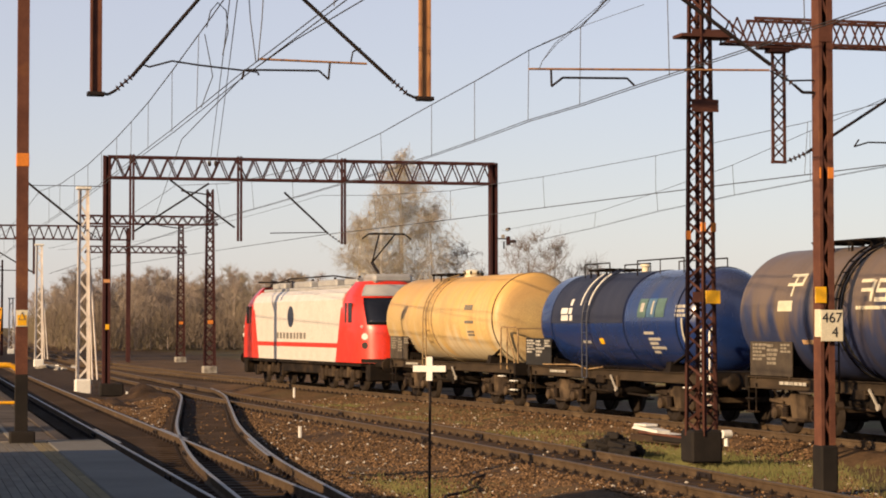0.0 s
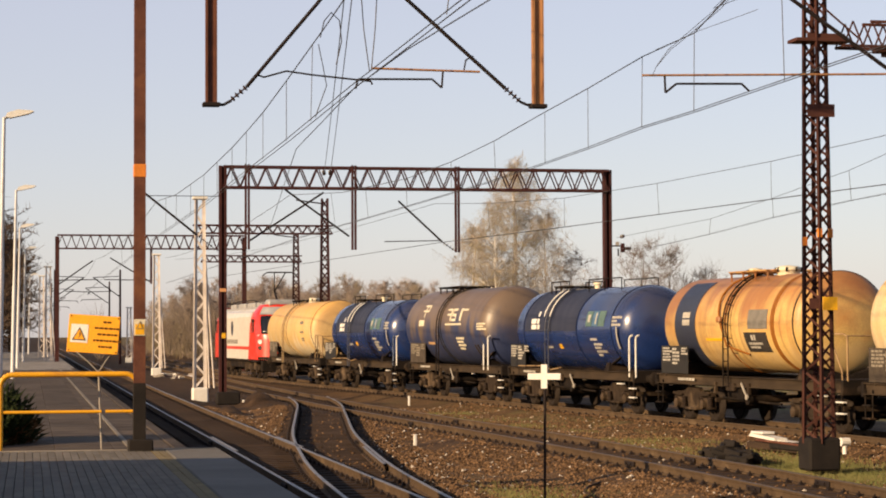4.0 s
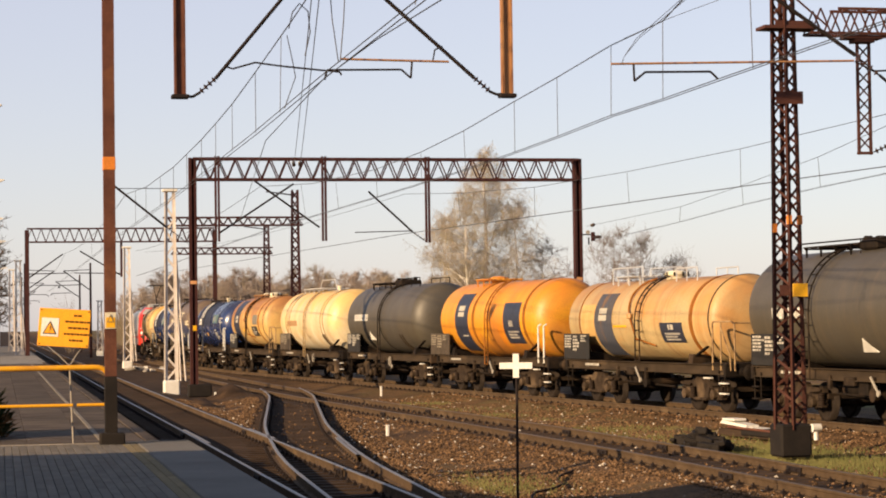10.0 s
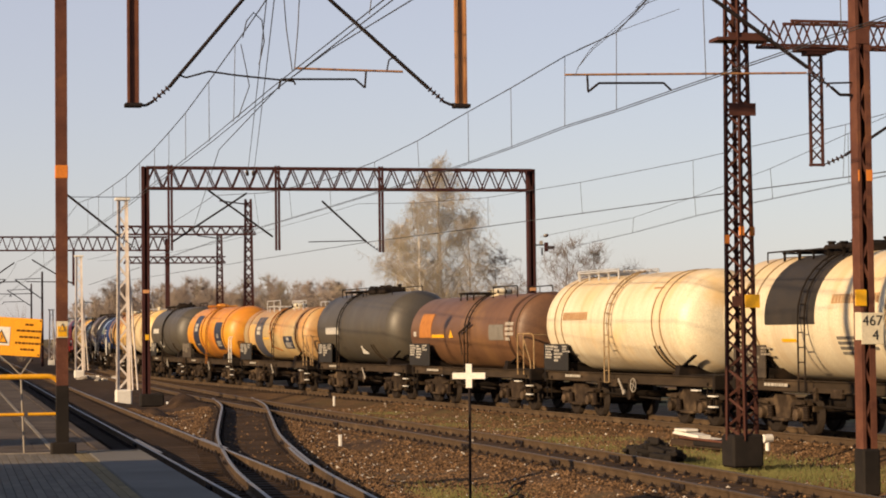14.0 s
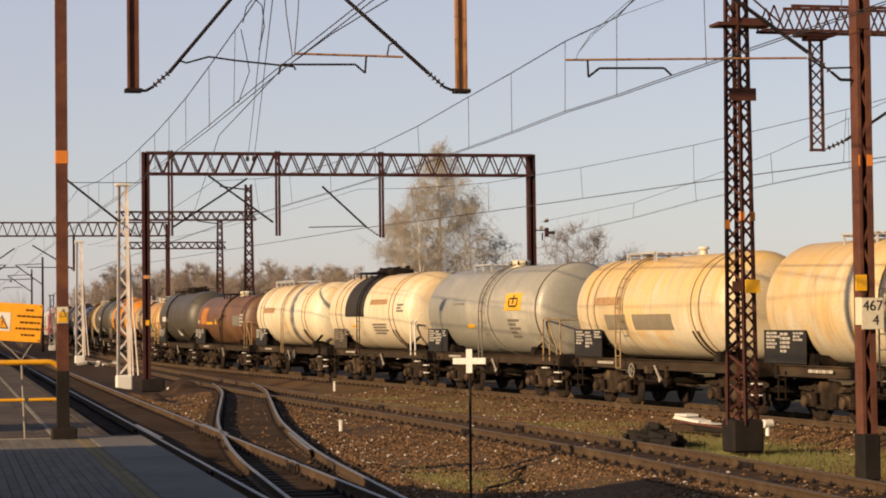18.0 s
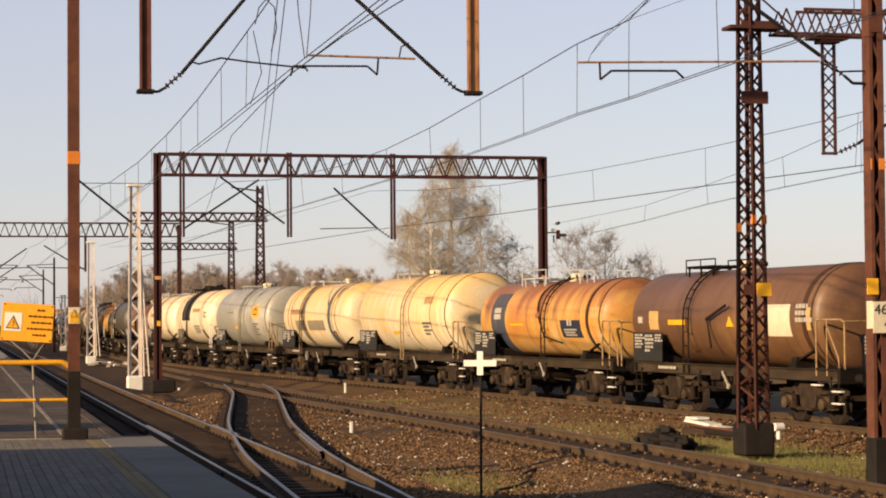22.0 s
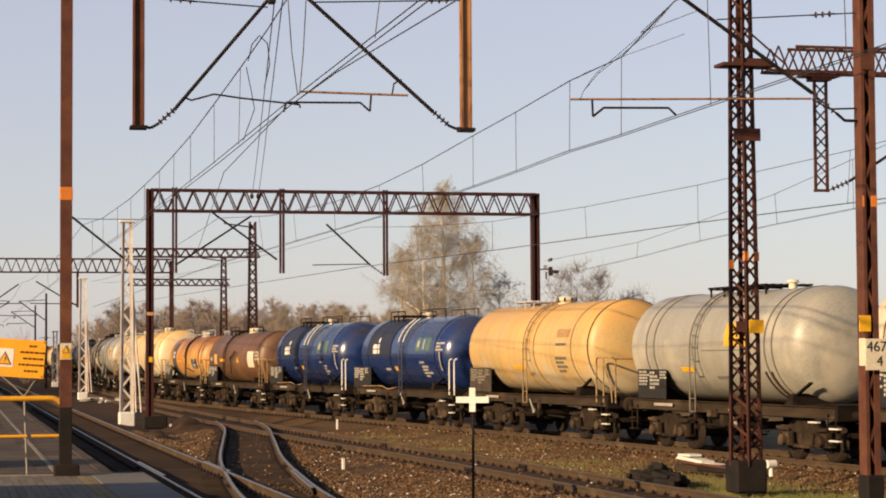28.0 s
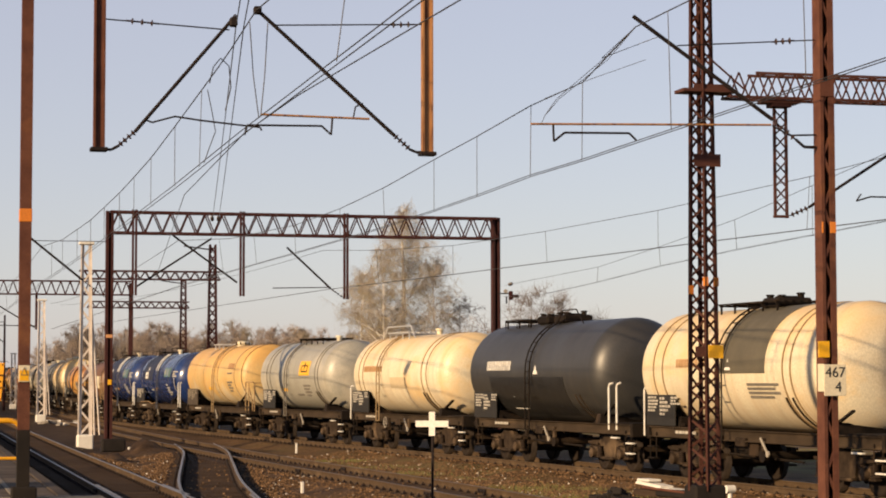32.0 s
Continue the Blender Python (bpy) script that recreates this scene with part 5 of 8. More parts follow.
def tank_wagon(k, s_board, spec):
    """One four-axle tank wagon. Its front faces +y; the platform side is -x."""
    L, R, zc = spec.get("L", 12.4), spec.get("R", 1.4), spec.get("zc", 2.62)
    half = L / 2
    paint = TP[spec["paint"]]
    t = thing("tank_wagon", Matrix(), spec["label"], "tank wagon", "wagons of the tank train")
    ty = 0.4
    flat = spec.get("flat", False)
    dish = spec.get("dish", 0.42 if flat else 0.72)
    front, rear = spec.get("front", 5.6), spec.get("rear", -4.6)
    end = [(0.0, 0.0)] + [(dish * (1 - math.cos(a)), R * math.sin(a) ** (1.0 if flat else 0.7)) for a in np.linspace(0.12, math.pi / 2, 11)]
    if flat:
        end = end[:-2] + [(dish * 0.86, R * 0.985), (dish * 0.95, R)]
    prof = [(rear + p, r) for p, r in end] + [(front - p, r) for p, r in end[::-1]]
    seam = M_SEAM[SEAM_OF[spec["paint"]]]
    tank = part("tank", kept(("tank", R, front, rear, flat, spec["paint"]), lambda: Geo().lathe(prof, (0, 0, 0), "y", 56), paint, "tank"), None, t, at=Matrix.Translation((0, ty, zc)))

    def hoop(name, y, wide, proud, mat, label=""):
        return part(name, kept((name, R, wide, proud, mat.name), lambda: Geo().lathe([(-wide, R), (-wide, R + proud), (wide, R + proud), (wide, R)], (0, 0, 0), "y", 56, False), mat, name), None, tank, label, Matrix.Translation((0, y, 0)))
    for y in spec.get("rings", ()):
        hoop("ring_band", y, 0.024, 0.02, seam)
    for y in spec.get("bands", ()):
        hoop("tank_band", y, 0.1, 0.015, seam, "broad seam band round the tank")
    if flat:
        hoop("rim_seam", rear + dish, 0.03, 0.014, M_RIM, "dark seam round the tank end")
    # straps run down to the saddles
    for y in spec.get("straps", ()):
        for d in (0.0, 0.3):
            part("saddle_strap", shell(y - d - 0.025, y - d + 0.025, -68, -26, R, 0.035), M_STRAP, tank, "dark saddle strap")
    # painted panels on the platform side
    for nm, y0, y1, a0, a1, mt in spec.get("panels", ()):
        part(nm, shell(y0, y1, a0, a1, R, 0.02 if nm in ("round_mark", "white_logo", "pale_mark") else 0.012), mt, tank, nm.replace("_", " ") + " on the tank side")
    for nm, y, a, sy, sa, mt in spec.get("marks", ()):
        # small triangles: the base below, the tip above
        c = [(y + sy, a - sa), (y - sy, a - sa), (y, a + sa)]
        vs = [(-(R + q) * math.cos(radians(aa)), yy, (R + q) * math.sin(radians(aa))) for q in (0.002, 0.016) for yy, aa in c]
        part(nm, Geo().add(vs, [(0, 1, 2), (3, 4, 5), (0, 1, 4, 3), (1, 2, 5, 4), (2, 0, 3, 5)], Vector(vs[0]).lerp(Vector(vs[4]), 0.5) * 0.999), mt, tank, nm.replace("_", " ") + " on the tank side")
    def radius(y):
        """Radius of the tank at a place along it."""
        f = min(max((y - rear) / dish, 0.0), 1.0)
        return R if flat else R * math.sin(math.acos(1 - f)) ** 0.7
    rg = random.Random(k)
    for y0, zr, rows, size, *ink in spec.get("writing", ()):
        for i, ln in enumerate(rows):
            g = Geo()
            y = y0
            zz = zr - i * size * 1.55
            while y > y0 - ln:
                w = (rg.uniform(0.42, 0.6) if size >= 0.2 else rg.uniform(0.6, 1.4)) * size
                rr = (radius(y - w) + radius(y)) / 2
                a = math.degrees(math.asin(max(-0.98, min(0.98, zz / rr))))
                da = math.degrees(size / rr) / 2
                strokes = [(y - w, y, a - da, a + da)]
                if size >= 0.2:
                    lift_a = rg.choice((-0.75, 0.0, 0.75)) * da
                    strokes = [(y - w * 0.32, y, a - da, a + da), (y - w, y - w * 0.68, a - da, a + da), (y - w, y, a + lift_a - da * 0.22, a + lift_a + da * 0.22)]
                for ya, yb, aa, ab in strokes:
                    q = shell(ya, yb, aa, ab, radius(yb), 0.016, 2, radius(ya))
                    o = len(g.v)
                    g.v += q.v
                    g.f += [[o + j for j in f] for f in q.f]
                    g.smooth += q.smooth
                y -= w + size * (0.24 if size >= 0.2 else 0.4)
            tagged(part("writing", g, ink[0] if ink else spec.get("ink", M_TEXT), tank, "bars of painted writing"), kind="stuff")
    # hatch, walkway and rails on top
    top = zc + R
    same = spec.get("hatch_same")
    hm = paint if same else M_CREAM
    for hy, hr in spec.get("hatches", ()):
        hh = part("hatch", Geo().lathe([(0, hr * 0.9), (0.16, hr * 0.9), (0.17, hr), (0.21, hr), (0.27, hr * 0.8), (0.3, 0.0)], (0, hy + ty, top - 0.07), "z", 20), hm, t, "round manhole hatch")
        g = Geo()
        for i in range(8):
            a = math.pi * i / 4 + 0.2
            g.tube((hr * math.cos(a), hy + ty + hr * math.sin(a), top + 0.06), (hr * math.cos(a), hy + ty + hr * math.sin(a), top + 0.17), 0.03, n=6)
        tagged(part("hatch_bolts", g, M_CHASSIS if not same else paint, hh), kind="stuff")
    wm = {"pale": M_LAMP, "same": paint}.get(spec.get("walk_mat"), M_CHASSIS)
    if spec.get("walk"):
        wy, wl = spec["walk"][0] + ty, spec["walk"][1]
        g = Geo()
        n2 = max(2, int(wl / 0.7))
        for j in range(n2 + 1):
            y = wy - wl / 2 + 0.06 + (wl - 0.12) * j / n2
            g.box((0, y, top + 0.07), (1.26, 0.05, 0.04))
            for sx in (-0.58, 0.58):
                g.beam((sx, y, top - 0.16), (sx, y, top + 0.1), 0.04, 0.04)
        deck = part("walkway", g, wm, t, "top walkway of slatted grating")
        for x in np.linspace(-0.6, 0.6, 7):
            part("slat", kept(("slat", wl, wm.name), lambda: Geo().box((0, 0, 0), (0.09, wl, 0.03)), wm, "slat"), None, deck, at=Matrix.Translation((x, wy, top + 0.106)))
    for ra, rb, rh in spec.get("rails", ()):
        g = Geo()
        for sx in (-0.6, 0.6):
            g.path([(sx, ra + ty, top - 0.12), (sx, ra + ty, top + rh), (sx, rb + ty, top + rh), (sx, rb + ty, top - 0.12)], 0.019)
            g.path([(sx, ra + ty, top + rh * 0.5), (sx, rb + ty, top + rh * 0.5)] if rh > 0.4 else [(sx, (ra + rb) / 2 + ty, top - 0.12), (sx, (ra + rb) / 2 + ty, top + rh)], 0.015)
        part("walkway_rail", g, wm, t)
    for ra, rb, rh in spec.get("bows", ()):
        part("bow_rail", Geo().path([(-0.62, ra + ty, top - 0.1), (-0.62, ra + ty - 0.5, top + rh), (-0.62, rb + ty + 0.5, top + rh), (-0.62, rb + ty, top - 0.1)], 0.02), wm, t, "bent safety rail")
    for vy in spec.get("valves", ()):
        lid = part("dome_lid", Geo().box((0, vy + ty, top + 0.08), (0.9, 0.8, 0.24), 0.05).tube((0, vy + ty, top + 0.18), (0, vy + ty, top + 0.24), 0.3, 0.26, 14), M_CHASSIS, t, "dark dome lid with valves")
        for dx, dy, hh in ((-0.3, 0.25, 0.24), (0.25, -0.2, 0.28), (-0.28, -0.28, 0.22)):
            part("valve", Geo().tube((dx, vy + ty + dy, top + 0.1), (dx, vy + ty + dy, top + hh), 0.08, n=10).tube((dx, vy + ty + dy, top + hh), (dx, vy + ty + dy, top + hh + 0.04), 0.11, 0.09, 10), M_CHASSIS, lid)
    for vy in spec.get("caps", ()):
        part("valve", Geo().tube((0, vy + ty, top - 0.08), (0, vy + ty, top + 0.14), 0.1, n=12).tube((0, vy + ty, top + 0.14), (0, vy + ty, top + 0.2), 0.16, 0.13, 12), M_CREAM, t, "small pale valve cap")
    # ladder bent over the side
    ly = spec.get("ladder", 1.0) + ty
    g = Geo()
    arc = [(-(R + 0.09) * math.cos(a), (R + 0.09) * math.sin(a)) for a in np.linspace(0.0, 1.35, 8)]
    line = [(-R - 0.09, 1.0 - zc)] + arc
    for d in (-0.16, 0.16):
        g.path([(x, ly + d, zc + z) for x, z in line], 0.022)
    for i in range(len(line) - 1):
        (xa, za), (xb, zb) = line[i], line[i + 1]
        m2 = max(1, int(math.hypot(xb - xa, zb - za) / 0.28))
        for j in range(m2):
            f = j / m2
            g.tube((xa + (xb - xa) * f, ly - 0.16, zc + za + (zb - za) * f), (xa + (xb - xa) * f, ly + 0.16, zc + za + (zb - za) * f), 0.014, n=5)
    part("ladder", g, {"blue": M_STRIPE, "same": seam}.get(spec.get("ladder_mat"), M_CHASSIS), t, "bent side ladder")
    if spec.get("ladder_mat") == "blue":
        for d in (-0.27, 0.27):
            part("grab_rail", Geo().path([(-(R + 0.14) * math.cos(a), ly + d, zc + (R + 0.14) * math.sin(a)) for a in np.linspace(0.3, 1.05, 7)], 0.024), M_PALE, t, "white bent grab rail")
    # vapour hose hanging down the side, with its lever
    if spec.get("hose") is not None:
        hy = spec["hose"] + ty
        pts = [(-(R + 0.06) * math.cos(a), hy + 0.35 * math.sin(a * 2.2) - 0.1, zc + (R + 0.06) * math.sin(a)) for a in np.linspace(1.3, -0.1, 9)]
        hp2 = part("side_pipe", Geo().path(pts, 0.03, 8).path([pts[-1], (-(R + 0.06), hy - 0.5, zc - R * 0.45), (-(R + 0.02) * 0.8, hy - 1.3, zc - R * 0.62)], 0.025, 8), seam, t, "dark pipe bent down the tank side")
        part("pipe_joint", Geo().box((-(R + 0.08), hy - 0.05, zc + 0.12), (0.1, 0.24, 0.16), 0.03), paint, hp2)
    if spec.get("lever") is not None:
        hy = spec["lever"] + ty
        part("lever", Geo().path([(-(R + 0.05), hy - 0.15, zc - 0.75), (-(R + 0.08), hy, zc - 0.1), (-(R + 0.08), hy + 0.03, zc + 0.02)], 0.025, 8).beam((-(R + 0.1), hy + 0.05, zc - 0.04), (-(R + 0.1), hy - 1.1, zc + 0.3), 0.04, 0.06), M_CHASSIS, t, "dark jointed lever on the tank side")
    # frame: solebars, head stocks, saddles
    fl = half - 0.55
    for s in (-1, 1):
        part("solebar", kept(("sole", fl), lambda: Geo().box((0, 0, 1.12), (0.1, 2 * fl, 0.26), 0.01).box((-0.06, 0, 1.24), (0.12, 2 * fl, 0.02)).box((-0.06, 0, 1.0), (0.12, 2 * fl, 0.02)), M_SOLE, "solebar"), None, t, at=Matrix.Translation((s * 1.22, 0, 0)) @ Matrix.Rotation(0 if s < 0 else math.pi, 4, "Z"))
        part("headstock", kept("headstock", lambda: Geo().box((0, 0, 1.1), (2.7, 0.12, 0.34), 0.02).box((0, -0.3, 1.25), (2.6, 0.7, 0.04)), M_CHASSIS, "headstock"), None, t, at=Matrix.Translation((0, s * fl, 0)) @ Matrix.Rotation(0 if s > 0 else math.pi, 4, "Z"))
        for x in (-0.875, 0.875):
            part("buffer", kept("buffer", lambda: Geo().tube((0, 0, 0), (0, 0.36, 0), 0.11, 0.1, 12).tube((0, 0.36, 0), (0, 0.5, 0), 0.07, 0.07, 10).lathe([(0.5, 0.0), (0.5, 0.2), (0.53, 0.22), (0.55, 0.1), (0.56, 0.0)][::-1], (0, 0, 0), "y", 16), M_CHASSIS, "buffer"), None, t, at=Matrix.Translation((x, s * (fl + 0.04), 1.06)) @ Matrix.Rotation(0 if s > 0 else math.pi, 4, "Z"))
        part("saddle", kept(("saddle", R, zc), lambda: Geo().prism([(-1.25, 1.22), (1.25, 1.22), (1.2, 1.5), (0.85, zc - R * 0.8), (0, zc - R - 0.02), (-0.85, zc - R * 0.8), (-1.2, 1.5)], -0.14, 0.14, "y"), M_CHASSIS, "saddle"), None, t, at=Matrix.Translation((0, s * (half - 2.5) + ty, 0)))
        for x in (-1, 1):
            part("saddle_strut", kept(("strut", R, zc, x), lambda: Geo().beam((x * 1.2, 0, 1.26), (x * 1.0, 0.85, zc - R * 0.62), 0.1, 0.04), M_CHASSIS, "saddle_strut"), None, t, at=Matrix.Translation((0, s * (half - 2.75) + ty, 0)) @ Matrix.Rotation(0 if s > 0 else math.pi, 4, "Z"))
    part("centre_sill", kept(("sill", fl), lambda: Geo().box((0, 0, 1.05), (0.5, 2 * fl, 0.3), 0.02), M_CHASSIS, "centre_sill"), None, t)
    for s in (-1, 1):
        part("deck", kept("deck", lambda: Geo().box((0, 0, 1.27), (2.6, 1.5, 0.03)), M_CHASSIS, "deck"), None, t, at=Matrix.Translation((0, s * (fl - 0.7), 0)))
    part("brake_gear", kept("brakegear", lambda: Geo().tube((-0.6, 0.9, 0.78), (-0.6, 2.0, 0.78), 0.2, n=14).box((0.4, -0.6, 0.75), (0.5, 0.7, 0.4), 0.03).tube((-1.0, -1.8, 0.6), (-1.0, 1.8, 0.68), 0.03).box((-1.15, 0.2, 0.85), (0.12, 0.45, 0.35), 0.02), M_CHASSIS, "brake_gear"), None, t)
    part("outlet_pipe", kept("outlet", lambda: Geo().tube((-1.2, -0.4, 0.7), (1.2, -0.4, 0.7), 0.1, n=12).tube((-1.3, -0.4, 0.7), (-1.2, -0.4, 0.7), 0.15, n=12), M_CHASSIS, "outlet_pipe"), None, t)
    # hand brake wheel
    hw = Geo()
    for i in range(12):
        a, b = 2 * math.pi * i / 12, 2 * math.pi * (i + 1) / 12
        hw.tube((-1.38, 0.18 * math.cos(a), 0.95 + 0.18 * math.sin(a)), (-1.38, 0.18 * math.cos(b), 0.95 + 0.18 * math.sin(b)), 0.015, n=6)
    for i in range(4):
        a = math.pi * i / 2 + 0.4
        hw.tube((-1.38, 0, 0.95), (-1.38, 0.18 * math.cos(a), 0.95 + 0.18 * math.sin(a)), 0.012, n=5)
    if spec.get("wheel"):
        part("brake_wheel", kept("brakewheel", lambda: hw, M_CONC, "brake_wheel"), None, t, "pale hand brake wheel", Matrix.Translation((0, spec.get("wheel_y", -1.0), 0)))
    # data boards and end rails
    dusty = k in (0, 2, 5, 7, 12, 20)
    bf, br = spec.get("board", (5.9, 3.7))
    bw = round(bf - br - 0.25, 1)
    part("data_board", kept(("board", dusty, bw), lambda: Geo().box((-1.32, 0, 1.65), (0.04, bw, 0.76), 0.01).beam((-1.28, bw * 0.4, 1.2), (-1.28, bw * 0.4, 1.9), 0.06, 0.04).beam((-1.28, -bw * 0.4, 1.2), (-1.28, -bw * 0.4, 1.9), 0.06, 0.04), M_DUSTBOARD if dusty else M_BOARD, "data_board"), None, t, "dusty brown board with white writing" if dusty else "black board with white writing", Matrix.Translation((0, (bf + br) / 2, 0)))
    bi = M_DUSTTEXT if dusty else M_TEXT
    text_bars("writing", t, bf - 0.25, 1.96, -1.345, (0.5, 0.6, 0.45, 0.5, 0.4), bi, size=0.05, rnd=k * 7)
    text_bars("writing", t, bf - 0.95, 1.94, -1.345, (0.3, 0.4, 0.5, 0.45, 0.3), bi, size=0.06, rnd=k * 7 + 1)
    text_bars("writing", t, bf - 1.6, 1.96, -1.345, (0.35, 0.3, 0.4), bi, size=0.045, rnd=k * 7 + 2)
    text_bars("writing", t, half - 2.2, 1.13, -1.345, (1.1,), size=0.07, rnd=k)
    ra = spec.get("rail_at")
    if ra is not None and flat:
        g = Geo().path([(-1.28, ra, 1.1), (-1.28, ra, 2.28), (-1.28, ra - 0.06, 2.34), (-1.26, ra - 1.1, 2.34), (-1.2, ra - 1.16, 2.28), (-1.2, ra - 1.16, 1.1)], 0.024, 8)
        g.path([(-1.28, ra - 0.5, 1.1), (-1.28, ra - 0.5, 2.34)], 0.022, 8).path([(-1.28, ra - 0.5, 2.2), (-1.24, ra - 0.95, 1.5), (-1.24, ra - 1.0, 1.1)], 0.02, 8).path([(-1.2, ra - 1.16, 2.3), (0.9, ra - 1.2, 2.3), (0.9, ra - 1.2, 1.1)], 0.02, 8)
        part("end_rail", g, M_RAILTAN, t, "tan painted end railing")
    elif ra is not None:
        for yy in (ra, ra - 0.5):
            part("end_rail", kept("endrail", lambda: Geo().path([(-1.28, 0, 1.1), (-1.28, 0, 2.2), (-1.28, -0.05, 2.28), (-1.27, -0.22, 2.32)], 0.028, 8), M_PALE, "end_rail"), None, t, "white bent end rail", Matrix.Translation((0, yy, 0)))
    if spec.get("front_rail"):
        part("end_rail", kept("frontrail", lambda: Geo().path([(-1.3, 6.02, 1.0), (-1.3, 6.02, 2.14), (-1.3, 5.96, 2.2), (-1.3, 5.7, 2.2)], 0.024, 8), M_PALE, "end_rail"), None, t, "white bent end rail")
    for yy in (-half + 0.8, half - 0.8):
        part("step", kept("step", lambda: Geo().path([(-1.3, -0.18, 1.1), (-1.3, -0.18, 0.45), (-1.3, 0.18, 0.45), (-1.3, 0.18, 1.1)], 0.02).box((-1.3, 0, 0.46), (0.16, 0.4, 0.03)).box((-1.3, 0, 0.75), (0.16, 0.4, 0.03)), M_CHASSIS, "step"), None, t, at=Matrix.Translation((0, yy, 0)))
    for yy, zz in ((-half + 0.55, 0.78), (-half + 0.55, 0.52), (-half + 1.5, 0.9)):
        part("step_tread", kept("tread", lambda: Geo().box((-1.36, 0, 0), (0.1, 0.42, 0.035), 0.006), M_PALE, "step_tread"), None, t, "white step edge", Matrix.Translation((0, yy, zz)))
    if spec["paint"] == "blue":
        part("hose_pipe", kept("hosepipe", lambda: Geo().path([(-1.34, 4.6, 1.3), (-1.34, 2.2, 1.33), (-1.34, 1.4, 1.22), (-1.34, 0.4, 1.3)], 0.02), M_RAILTAN, "hose_pipe"), None, t, "thin tan hose pipe")
    part("air_hose", kept("airhose", lambda: Geo().path([(-0.35, 0, 1.0), (-0.35, 0.25, 0.8), (-0.35, 0.45, 0.62), (-0.35, 0.5, 0.5)], 0.03), M_CHASSIS, "air_hose"), None, t, at=Matrix.Translation((0, fl, 0)))
    part("air_hose", KEPT["airhose"], None, t, at=Matrix.Translation((0, -fl, 0)) @ Matrix.Rotation(math.pi, 4, "Z"))
    part("solebar_bracket", kept("solebr", lambda: Geo().box((-1.3, 0, 0.98), (0.1, 0.5, 0.2), 0.02), M_BOGIE, "solebar_bracket"), None, t, at=Matrix.Translation((0, 0.6, 0)))
    for yy in (-0.5, 1.6):
        part("solebar_lug", kept("solelug", lambda: Geo().box((-1.3, 0, 0.95), (0.08, 0.12, 0.3), 0.01), M_BOGIE, "solebar_lug"), None, t, at=Matrix.Translation((0, yy, 0)))
    part("load_lever", kept("lever", lambda: Geo().beam((-1.36, 0, 0.75), (-1.36, 0.35, 1.1), 0.03, 0.05).tube((-1.38, 0, 0.75), (-1.34, 0, 0.75), 0.07, n=10), M_CONC, "load_lever"), None, t, "pale brake change lever", Matrix.Translation((0, -0.8 + 0.3 * (k % 3), 0)))
    part("coupling", kept("coupling", lambda: Geo().path([(0, 0, 1.05), (0, 0.3, 0.98), (0, 0.5, 0.9)], 0.05), M_CHASSIS, "coupling"), None, t, at=Matrix.Translation((0, fl, 0)))
    piv = half - 2.55
    for s in (1, -1):
        bogie(t, s * piv)
    CARS.append((t, s_board - (half - 0.55), piv))
    return t


def sp(paint, label, **kw):
    kw.update(paint=paint, label=label)
    return kw


ROUND = dict(R=1.365, zc=2.6, front=5.7, rear=-4.45)
LARGE = dict(R=1.44, zc=2.64, front=6.2, rear=-4.3)
RIMMED = dict(R=1.42, zc=2.6, flat=True, front=5.98, rear=-4.95)
SLIM = dict(R=1.16, zc=2.41, flat=True, front=5.75, rear=-5.2)
LOW = dict(R=1.22, zc=2.4, flat=True, front=6.1, rear=-5.08)


def blue(label, ladder, rings, **kw):
    return sp("blue", label, **{**dict(R=1.315, zc=2.5, rail_at=-5.28, front=5.15, rear=-5.25, dish=0.85, rings=rings, ladder=ladder, ladder_mat="blue", walk=(2.0, 1.2), rails=((2.9, 1.2, 0.26), (-0.6, -3.4, 0.26)), caps=(0.2,),
              panels=[("dull_patch", rings[1] + 0.06, 3.6, -2, 80, M_DULLBLUE), ("light_mark", -2.62, -2.14, 4, 25, M_GREEN), ("light_mark", -3.15, -2.68, 4, 25, M_LTBLUE), ("pale_mark", -3.05, -2.95, 7, 22, M_TEXT), ("light_mark", -3.7, -3.2, 4, 25, M_GREEN), ("pale_mark", -2.5, -2.3, 10, 20, M_TEXT), ("white_mark", -4.78, -4.7, -26, 3, M_TEXT), ("yellow_mark", 0.2, 0.45, -27, -20, M_YELLOW),
                      ("white_logo", 2.5, 2.95, 9, 16, M_PALE), ("white_logo", 2.2, 2.4, 9, 16, M_PALE), ("white_logo", 2.12, 2.3, 1, 7.5, M_PALE), ("white_logo", 2.42, 2.9, 1, 7.5, M_PALE), ("white_logo", 2.25, 2.4, 19, 27, M_PALE)],
              writing=[(-2.5, -0.3, (0.5,), 0.07), (-2.7, -0.45, (0.6, 0.45, 0.8, 0.3), 0.07), (1.6, -0.55, (0.5,), 0.07), (-4.35, 0.35, (0.4, 0.3, 0.4), 0.07)]), **kw})


